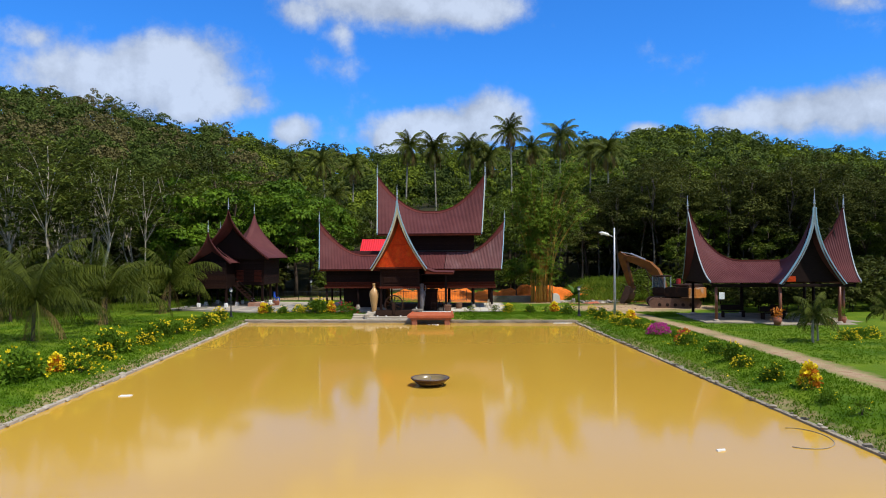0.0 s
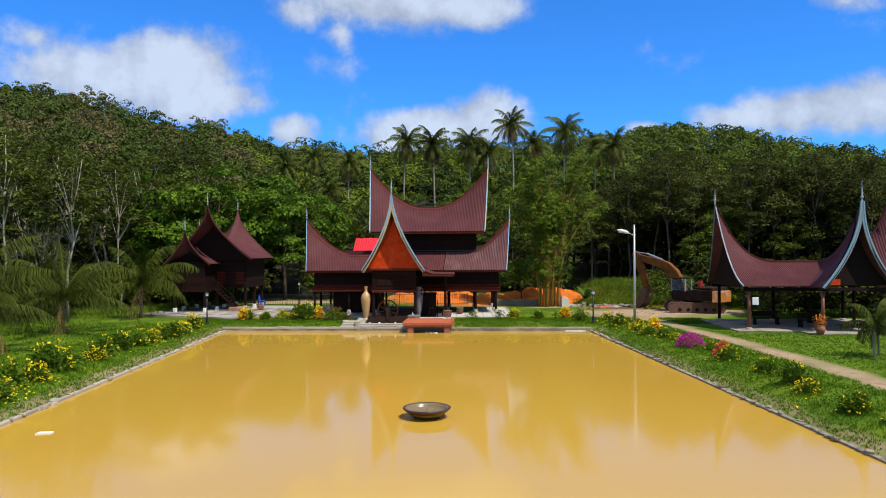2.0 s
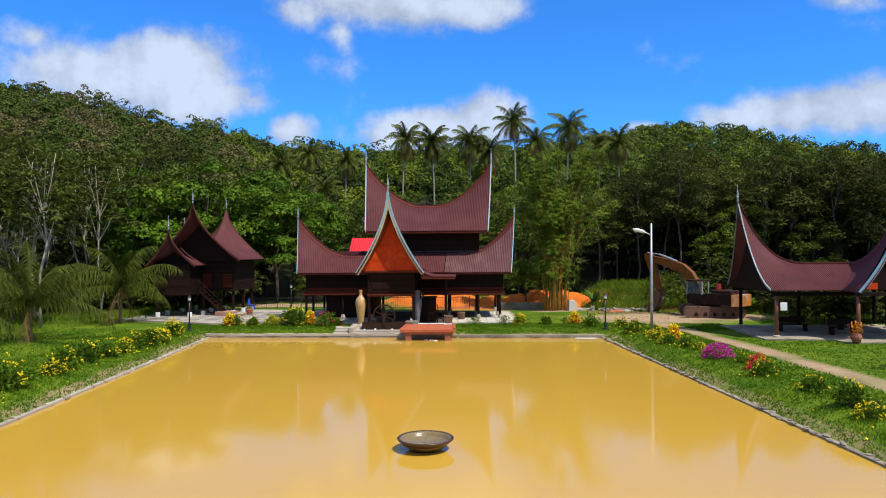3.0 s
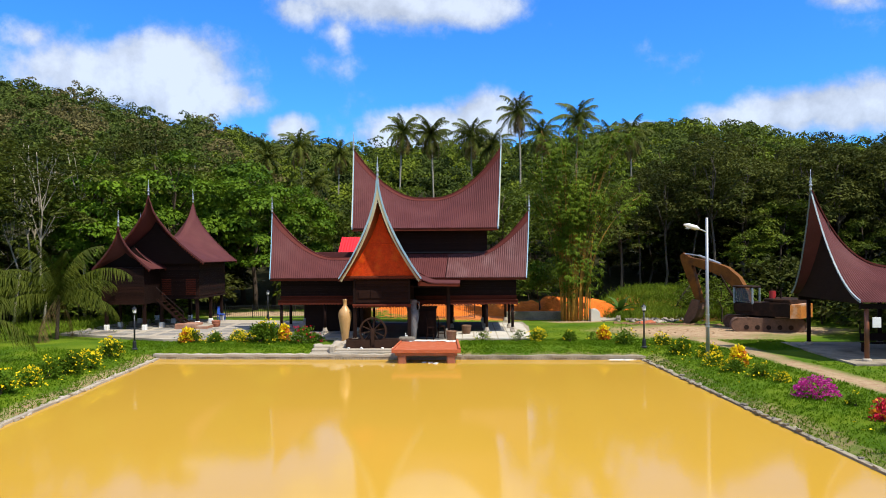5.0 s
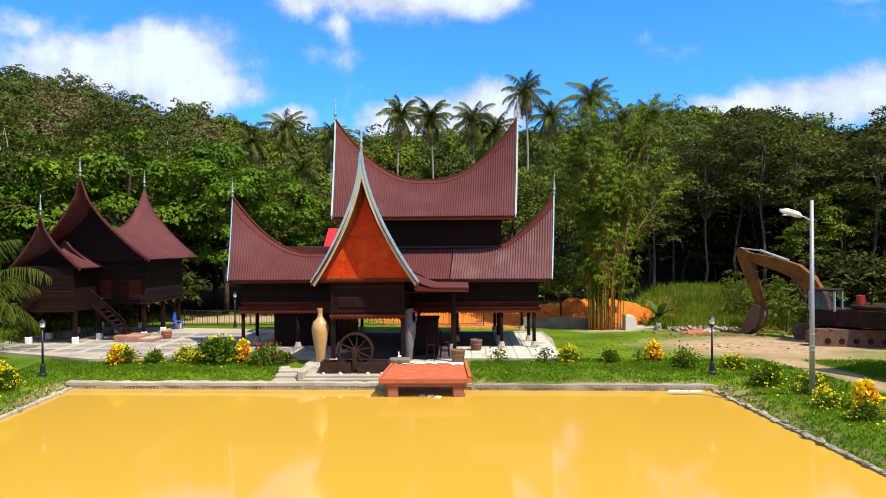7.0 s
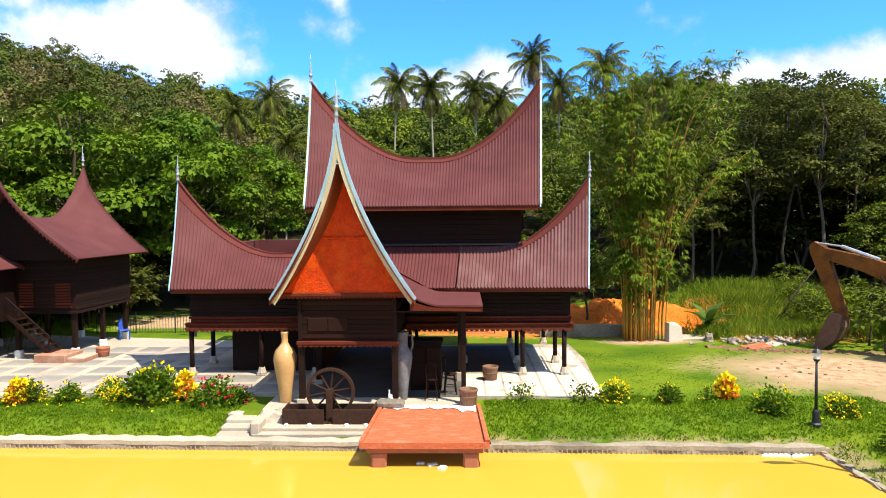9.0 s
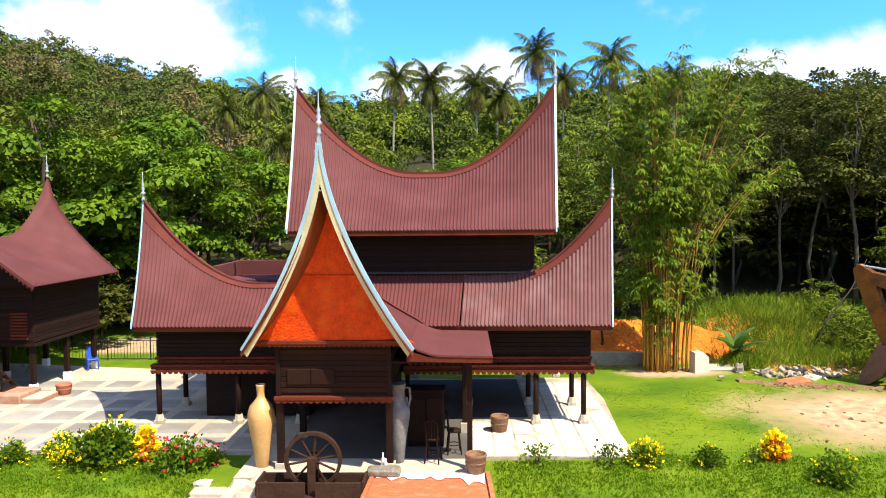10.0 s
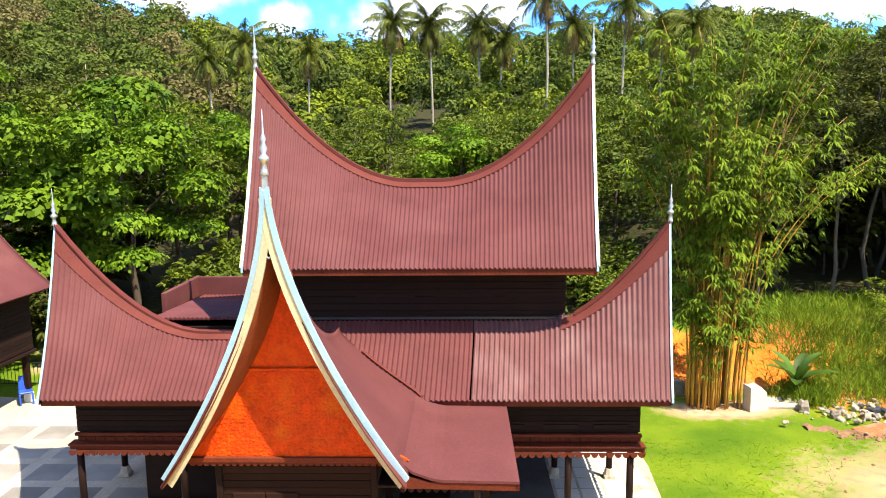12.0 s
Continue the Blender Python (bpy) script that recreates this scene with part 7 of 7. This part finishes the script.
for x, y, t in ((20.0, 48.2, 0), (23.2, 48.4, 90), (22.0, 46.6, 10)):
    be = thing("bench", (x, y, 0.07), "dark wooden bench under the pavilion roof", "bench", "pavilion benches", turn=t)
    part("seat", Shape().box((-0.8, -0.2, 0.4), (0.8, 0.2, 0.46)), M["wood"], be)
    part("backrest", Shape().box((-0.8, 0.18, 0.5), (0.8, 0.22, 0.85)), M["wood"], be)
    for a in (-0.7, 0.7):
        part("leg", Shape().box((a - 0.05, -0.18, 0), (a + 0.05, 0.2, 0.41)), M["wood"], be)
solo("notice_board", Shape().box((-0.18, -0.015, -0.22), (0.18, 0.015, 0.22), 0.01), M["white"], "small white notice fixed to a pavilion post", "sign", m=pose(18.1, 45.2, 1.75, 0, 0, -2))


# ---------------------------------------------------------------- flowering shrubs
def shrub(name, seed, r, h, leaf, mat, label, flowers=0, fmat=None, fsize=0.09, dens=420, low=0.12, group="flowering shrubs"):
    g = np.random.default_rng(seed)
    ob = thing(name, (0, 0, -60), label, "shrub", group)
    n = 26
    dirs = unit(g, n)
    dirs[:, 2] = np.abs(dirs[:, 2])
    c = dirs * np.array([r, r, h * 0.85]) * (g.uniform(0.3, 1, n) ** 0.5)[:, None] * 0.85 + np.array([0, 0, low])
    per = dens // n
    at = (c[:, None] + g.normal(size=(n, per, 3)) * r * 0.2).reshape(-1, 3)
    at[:, 2] = np.maximum(at[:, 2], 0.03)
    out = g.normal(size=(n * per, 3)) * 0.7 + np.repeat(dirs, per, 0) + np.array([0, 0, 0.3])
    v, f = leaves(g, at, out, g.uniform(0.7, 1.3, n * per) * leaf, g.uniform(0.4, 0.7, n * per) * leaf, 0.2)
    tagged(part("foliage", quads("foliage", v, f, mat), None, ob), kind="stuff")
    st = Shape()
    for k in range(7):
        p = c[g.integers(n)]
        st.tube([(p[0] * 0.1, p[1] * 0.1, -0.1), (p[0] * 0.5, p[1] * 0.5, p[2] * 0.6), tuple(p)], [0.022, 0.015, 0.006], 5, False)
    part("stems", st, M["bark"], ob)
    if flowers:
        d = unit(g, flowers)
        d[:, 2] = np.abs(d[:, 2])
        pos = d * np.array([r, r, h]) * g.uniform(0.82, 1.12, flowers)[:, None] + np.array([0, 0, low])
        pos = np.repeat(pos, 4, 0) + g.normal(size=(flowers * 4, 3)) * fsize * 0.3
        ang = np.tile(np.arange(4) * math.pi / 2, flowers)
        o = np.stack([np.cos(ang), np.sin(ang), 0.5 + 0 * ang], 1) + np.repeat(d, 4, 0) * 0.6
        v, f = leaves(g, pos, o, fsize, fsize * 0.85)
        tagged(part("blossom", quads("blossom", v, f, fmat), None, ob), kind="stuff")
    return ob


SHRUBS = {
    "yellow": [shrub("yellow_flower_shrub", 301 + i, 0.62, 0.8, 0.15, M["leaf_bush"], "leafy green shrub with yellow trumpet flowers", 24, M["fl_yellow"], 0.08, 860) for i in range(3)],
    "gold": [shrub("yellow_flower_shrub", 311 + i, 0.52, 0.66, 0.12, M["leaf_bush"], "low shrub thick with yellow flowers", 66, M["fl_yellow"], 0.075, 620) for i in range(2)],
    "green": [shrub("garden_shrub", 321 + i, 0.55, 0.75, 0.14, M["leaf_bush"], "rounded green garden shrub", 8, M["fl_yellow"], 0.08, 700) for i in range(2)],
    "croton": [shrub("croton", 331, 0.36, 0.85, 0.2, M["fl_orange"], "orange and yellow croton", 60, M["fl_yellow"], 0.17, 420, 0.25)],
    "pink": [shrub("bougainvillea", 341, 0.75, 0.7, 0.11, M["leaf_bush"], "magenta bougainvillea in full bloom", 300, M["fl_pink"], 0.09, 420)],
    "red": [shrub("red_flower_shrub", 351, 0.62, 0.75, 0.13, M["leaf_bush"], "green shrub with red flowers", 22, M["fl_red"], 0.08, 760)],
    "redleaf": [shrub("red_croton", 352, 0.45, 0.7, 0.17, M["fl_red"], "dark red croton beside green shrubs", 26, M["fl_orange"], 0.14, 360)],
    "thin": [shrub("young_shrub", 361, 0.45, 0.75, 0.12, M["leaf_bamboo"], "thin pale green young shrub", 4, M["fl_yellow"], 0.08, 200)],
}
# kind, x, y, size
bed_front = [
    ("gold", -13.7, 53.4, 1.05), ("croton", -13.9, 53.3, 0.80), ("yellow", -12.5, 53.6, 0.75), ("gold", -11.4, 54.2, 0.85), ("gold", -10.9, 53.5, 0.70), ("yellow", -9.9, 53.3, 1.35), ("green", -9.6, 53.7, 1.25),
    ("croton", -8.75, 53.7, 0.85), ("red", -7.7, 52.9, 1.25), ("red", -7, 53.4, 0.80), ("thin", 1.95, 53.1, 1.00), ("thin", 3.85, 52.9, 1.00), ("gold", 4.85, 53, 0.95), ("green", 6.45, 52.8, 0.75), ("thin", 7.7, 53, 0.70), ("croton", 8.4, 53.3, 0.8),
    ]
bed_right = [
    ("green", 9.15, 51.7, 1.05), ("thin", 9, 51.5, 0.80), ("gold", 10.9, 51.3, 0.88), ("yellow", 10.9, 48.3, 0.84), ("gold", 11.7, 46.9, 1.00), ("gold", 11.1, 44.9, 0.80), ("croton", 12, 44.4, 0.84), ("yellow", 11.35, 43.3, 0.72), ("yellow", 11.8, 41.9, 0.64), ("gold", 12.2, 41, 0.60),
    ("pink", 12, 38.2, 0.85), ("green", 12.5, 36.9, 0.56), ("redleaf", 12.3, 34.9, 0.85), ("green", 12.5, 34.2, 0.7), ("yellow", 12, 33.6, 0.72), ("yellow", 12.3, 30.6, 0.80), ("green", 12.2, 28.2, 0.92), ("gold", 12, 26.8, 0.76), ("thin", 12.6, 27.5, 0.72), ("yellow", 12, 24, 0.68), ("croton", 12.5, 22.4, 0.76), ("thin", 12.2, 22, 0.64), ("green", 12, 20.3, 0.52), ("thin", 12.1, 18.6, 0.64),
    ]
bed_left = [
    ("yellow", -15.3, 24.2, 1.50), ("gold", -14.3, 26.4, 1.15), ("croton", -14.9, 26, 0.70), ("yellow", -15, 28, 1.10), ("gold", -14.7, 29.4, 0.95), ("yellow", -15.3, 31.5, 1.30), ("green", -15.6, 33, 1.15), ("gold", -15.1, 34.6, 0.90), ("yellow", -15.5, 36.1, 1.15), ("green", -15.5, 37.9, 1.00), ("yellow", -15.4, 39.5, 1.05), ("gold", -15.3, 41.2, 0.90), ("green", -15.5, 42.7, 0.95), ("yellow", -15.3, 44, 0.90), ("gold", -15.2, 45.4, 1.00), ("gold", -15.7, 48.4, 1.10), ("yellow", -16.6, 22, 1.40), ("green", -15.4, 20, 1.20),
    ]
bed_lawn = [
    ("gold", 20.8, 35.2, 0.96), ("yellow", 21.8, 36, 0.80), ("gold", 22.7, 36.4, 0.80), ("green", 24.5, 36, 0.72), ("green", 26.5, 40, 0.80)]
bed = bed_front + bed_right + bed_left + bed_lawn
seen_k = {}
for kind, x, y, s in bed:
    k = wn_.randrange(len(SHRUBS[kind]))
    src = SHRUBS[kind][k]
    m = pose(x, y, 0.0, 0, 0, wn_.uniform(0, 360))
    ss = (s, s, s * wn_.uniform(0.9, 1.1))
    if (kind, k) not in seen_k:
        seen_k[kind, k] = 1
        src.matrix_world = m
        src.scale = ss
    else:
        keep = tuple(src.scale)
        src.scale = ss
        copy_thing(src, m)
        src.scale = keep
for group in SHRUBS.values():
    for ob in group:
        if ob.matrix_world.translation.z < -50 and ob.location.z < -50:
            for o in (*ob.children_recursive, ob):
                bpy.data.objects.remove(o)

# ---------------------------------------------------------------- bamboo, banana, small palms
bam = thing("bamboo_clump", (8.85, 64.3, 0.0), "tall clump of yellow bamboo with drooping leaves", "bamboo")
bg_ = np.random.default_rng(77)
pieces = []
for k in range(64):
    a, rr = bg_.uniform(0, math.tau), bg_.random() ** 0.5
    x0, y0 = 1.0 * rr * math.cos(a), 0.6 * rr * math.sin(a)
    hgt = bg_.uniform(8.0, 14.8)
    lean = bg_.uniform(0.3, 1.0)
    dx, dy = math.cos(a) * lean * 3.5 + 0.9, math.sin(a) * lean * 1.4
    pts = [Vector((x0 + dx * t ** 2.4, y0 + dy * t ** 2.4, hgt * (t - 0.10 * t ** 4))) for t in np.linspace(0, 1, 14)]
    radii = []
    for i, t in enumerate(np.linspace(0, 1, 14)):
        radii.append(0.037 * (1 - 0.85 * t) * (1.12 if i % 2 else 1.0))
    part("culm", Shape().tube(pts, radii, 6), M["bamboo"], bam, smooth=True)
    t = np.concatenate([bg_.uniform(0.2, 1.0, 48), bg_.uniform(0.82, 1.0, 14)])
    t = t[(hgt * t > 2.9) | (bg_.random(62) < 0.3)]
    i = np.minimum(12, (t * 13).astype(int))
    pa = np.array(pts)
    at = pa[i] + (pa[i + 1] - pa[i]) * (t * 13 - i)[:, None]
    side_d = unit(bg_, len(t))
    side_d[:, 2] = np.abs(side_d[:, 2]) * 0.3
    at = at + side_d * bg_.uniform(0.15, 1.15, (len(t), 1)) * (1.2 - 0.75 * t)[:, None]
    q = np.sin(at[:, 0] * 2.3 + 1.7 * np.sin(at[:, 2] * 1.3)) * np.sin(at[:, 2] * 2.1 + 1.3 * np.sin(at[:, 0] * 1.9)) * np.cos(at[:, 1] * 1.4)
    keep_b = (q + bg_.normal(size=len(t)) * 0.12 > -0.03) | (t > 0.9)
    at, side_d = at[keep_b], side_d[keep_b]
    for hang in (0.0, 0.3):
        pieces.append(fans(bg_, at + bg_.normal(size=at.shape) * 0.12 - np.array([0, 0, hang]), side_d + np.array([0.25, -0.35, -0.1]), 7, 0.27, 0.2, 1.0, 0.75))
v, f = join(pieces)
part("foliage", quads("foliage", v, f, M["leaf_bamboo"]), None, bam)

ban = thing("banana_plant", (12.05, 65.1, 0.02), "young banana plant with broad upright leaves", "banana plant")
part("stem", Shape().tube([(0, 0, -0.1), (0.02, 0, 0.7)], [0.1, 0.06], 8), M["leaf_bush"], ban, smooth=True)
for k in range(9):
    a = k * 2.4
    L, up_ = 1.75 - 0.06 * k, 1.35 - 0.1 * k
    rows = []
    for i in range(12):
        t = i / 11
        r = L * (t * math.cos(up_) + 0.25 * t * t)
        z = 0.55 + L * (t * math.sin(up_) - 0.35 * t * t)
        w = 0.23 * math.sin(math.pi * (0.06 + 0.92 * t)) ** 0.6
        c_, s_ = math.cos(a), math.sin(a)
        rows.append([(r * c_ - q * w * s_, r * s_ + q * w * c_, z - abs(q) * w * -0.3) for q in (-1, -0.5, 0, 0.5, 1)])
    part("leaf", Shape().sheet(rows), M["leaf_banana"], ban, smooth=True)
mini = [palm_kind(81, 1.5, 12, 1.45, "small garden palm with drooping dark fronds", M["leaf_young"], 0.03, 0, 30, 0.06, -0.3, 1.3, 0.45, 0.7)]
set_palms(mini, [(18.5, 34.2, 0.0, 1.0, 20, 0), (19.1, 34.9, 0.0, 0.8, 140, 0), (24.6, 38.2, 0.0, 0.9, 200, 0), (22.5, 31.0, 0.0, 0.9, 80, 0)])
st_ = tree_kind("young_tree", 57, 3.6, 1.35, 1.4, 16, 20, 5, 0.24, M["leaf_bright"], M["bark"], 0.06, "small round-headed green tree behind the house", 5)
st_.matrix_world = pose(6.7, 67.4, 0.3)
dead = thing("bare_dead_tree", (16.5, 67.5, 0.4), "pale leafless dead tree leaning in the scrub", "tree")
part("trunk", Shape().tube([(0, 0, -0.1), (0.7, 0, 1.2), (1.9, 0.2, 2.6), (2.6, 0.2, 4.0)], [0.05, 0.04, 0.03, 0.012], 6), M["bark"], dead, smooth=True)
for p, q in (((0.7, 0, 1.2), (1.8, -0.4, 1.9)), ((1.4, 0.1, 2.0), (0.9, 0.3, 3.6)), ((1.9, 0.2, 2.6), (3.2, 0, 2.9))):
    part("branch", Shape().tube([p, q], [0.022, 0.008], 5), M["bark"], dead)


# ---------------------------------------------------------------- grass
def blades(seed, n, region, h, w, keep=None, lean=0.5):
    g = np.random.default_rng(seed)
    p = region(g, n)
    if keep is not None:
        p = p[keep(p)]
    n = len(p)
    base = np.repeat(p, 3, 0) + np.concatenate([g.normal(size=(n * 3, 2)) * 0.03, np.zeros((n * 3, 1))], 1)
    out = g.normal(size=(n * 3, 3)) * np.array([lean, lean, 0.15]) + np.array([0, 0, 1.0])
    return leaves(g, base, out, g.uniform(0.5, 1.3, n * 3) * h, g.uniform(0.7, 1.3, n * 3) * w, 0.25)


def uv_region(u0, u1, v0, v1):
    def pick(g, n):
        u, v = g.uniform(u0, u1, n), g.uniform(v0, v1, n)
        x, y = FL.x + u * E1.x + v * E2.x, FL.y + u * E1.y + v * E2.y
        return np.stack([x, y, ground_height(u, v, x, y) - 0.01], 1)
    return pick


def near_bare(p):
    g = np.random.default_rng(4)
    k = np.maximum.reduce([along(p[:, 0], p[:, 1], [(15.3, 8), (15.3, 24), (15.2, 34), (15.0, 42), (14.4, 50), (13.0, 56)], 0.75), blob(p[:, 0], p[:, 1], 14.4, 57.0, 5.0, 3.6, -0.15), blob(p[:, 0], p[:, 1], 8.9, 63.9, 2.2, 1.0)])
    x = (p[:, 0] + 2.72) * 0.9994 - (p[:, 1] - 55.67) * 0.0332
    y = (p[:, 0] + 2.72) * 0.0332 + (p[:, 1] - 55.67) * 0.9994
    paved = ((x > -12.3) & (x < -3.0) & (y > -1.8) & (y < 8)) | ((x > -3.9) & (x < 3.6) & (y > -5.6)) | ((x > 2.9) & (x < 7.5) & (y > -2.3) & (y < 6))
    x, y = p[:, 0], p[:, 1]
    tuft = np.sin(x * 1.7 + 2 * np.sin(y * 1.1)) * np.sin(y * 2.1 + 1.5 * np.sin(x * 0.8)) + g.normal(size=len(p)) * 0.45
    return (k < 0.55) & ~paved & (tuft > -0.75)


gp_ = [blades(1, 30000, uv_region(-3, 32, 0.45, 4.2), 0.11, 0.024, near_bare, 0.35), blades(2, 16000, uv_region(-5.5, -0.15, -34, 0.3), 0.13, 0.03, None, 0.4), blades(3, 18000, uv_region(PW + 0.15, PW + 5.5, -34, 0.3), 0.13, 0.03, near_bare, 0.4), blades(4, 4000, uv_region(20, 28, 3, 12), 0.05, 0.03, near_bare, 0.9), blades(5, 7000, uv_region(-14, -5.5, -26, 1), 0.12, 0.03), blades(6, 7000, uv_region(PW + 5.5, PW + 13, -22, -3), 0.1, 0.03, near_bare)]
v, f = join(gp_)
solo("lawn_grass", quads("lawn_grass", v, f, M["grass"]), None, "short bright green grass tufts on the banks", "grass", kind="stuff")


def heaps(seed, spots):
    g0 = np.random.default_rng(seed)

    def pick(g, n):
        i = g0.integers(len(spots), size=n)
        s = np.array(spots)[i]
        p = s[:, :2] + g0.normal(size=(n, 2)) * s[:, 2:3]
        return np.stack([p[:, 0], p[:, 1], hill(p[:, 0], p[:, 1]) + 0.03], 1)
    return pick


tg = [blades(11, 6500, heaps(5, [(14, 66.5, 1.0), (15.6, 65.6, 0.9), (15.5, 68.5, 1.4), (18, 68, 1.6), (14.5, 71, 1.5), (20.5, 68, 1.6), (17.4, 65.6, 0.9), (24, 66, 1.9), (17, 72, 1.6), (20.5, 64.5, 0.9), (12.2, 64.6, 0.4)]), 0.85, 0.035, None, 0.35),
      blades(12, 3500, heaps(6, [(-25, 62, 2), (-28, 58, 2.5), (-31, 52, 2.5), (-23, 67, 2), (-33, 44, 3)]), 0.55, 0.035, None, 0.4)]
tg2 = blades(14, 1500, heaps(8, [(16.5, 65.3, 0.8), (14.5, 66.0, 0.5), (19.5, 66.8, 1.2), (18, 70, 1.4), (22, 68, 1.5)]), 0.6, 0.03, None, 0.5)
solo("dry_grass", quads("dry_grass", *tg2, M["leaf_dry"]), None, "dry brown grass tufts on the bank", "grass", kind="stuff")
v, f = join(tg)
solo("wild_grass", quads("wild_grass", v, f, M["grass_tall"]), None, "tall rough yellow green grass by the wood", "grass", kind="stuff")
pg_ = np.random.default_rng(9)
spots = np.array([(x, y) for k, x, y, s in bed if k in ("yellow", "gold")])
c_ = spots[pg_.integers(len(spots), size=420)] + pg_.normal(size=(420, 2)) * 0.8
v, f = leaves(pg_, np.stack([c_[:, 0], c_[:, 1], np.full(420, 0.13)], 1), pg_.normal(size=(420, 3)) * np.array([1, 1, 0.1]), 0.09, 0.07)
solo("fallen_petals", quads("fallen_petals", v, f, M["fl_yellow"]), None, "yellow petals scattered on the grass", "petals", kind="stuff")

# ---------------------------------------------------------------- paving pieces
dark_me = Shape().box((-0.52, -0.52, -0.02), (0.52, 0.52, 0.004), 0.006).mesh("paving_inset", M["slab_dark"])
for i in range(-9, 4):
    for j in range(-2, 6):
        x, y = -7.6 + i * 1.42, 0.2 + j * 1.42
        if -19 < x < -2.2 and -1.5 + (0.35 * (-12 - x) if x < -12 else 0) < y < 7 and not (-6.2 < x and y > 2.0):
            p = house_pt(x, y, 0.186)
            part("paving_inset", dark_me, None, pave).matrix_basis = pose(p.x, p.y, p.z, 0, 0, HOUSE_TURN)
slab_me = [Shape().box((-0.294, -0.294, -0.03), (0.294, 0.294, 0.03), 0.012).mesh("paving_slab", M["slab"])]
for i in range(7):
    for j in range(13):
        # no slabs where the sheet with painted shade lies
        if i < 3 and j > 4:
            continue
        p = house_pt(3.35 + i * 0.64, -2.0 + j * 0.64, 0.165)
        part("paving_slab", slab_me[0], None, side).matrix_basis = pose(p.x, p.y, p.z + wn_.uniform(-0.006, 0.006), wn_.uniform(-0.6, 0.6), wn_.uniform(-0.6, 0.6), HOUSE_TURN)
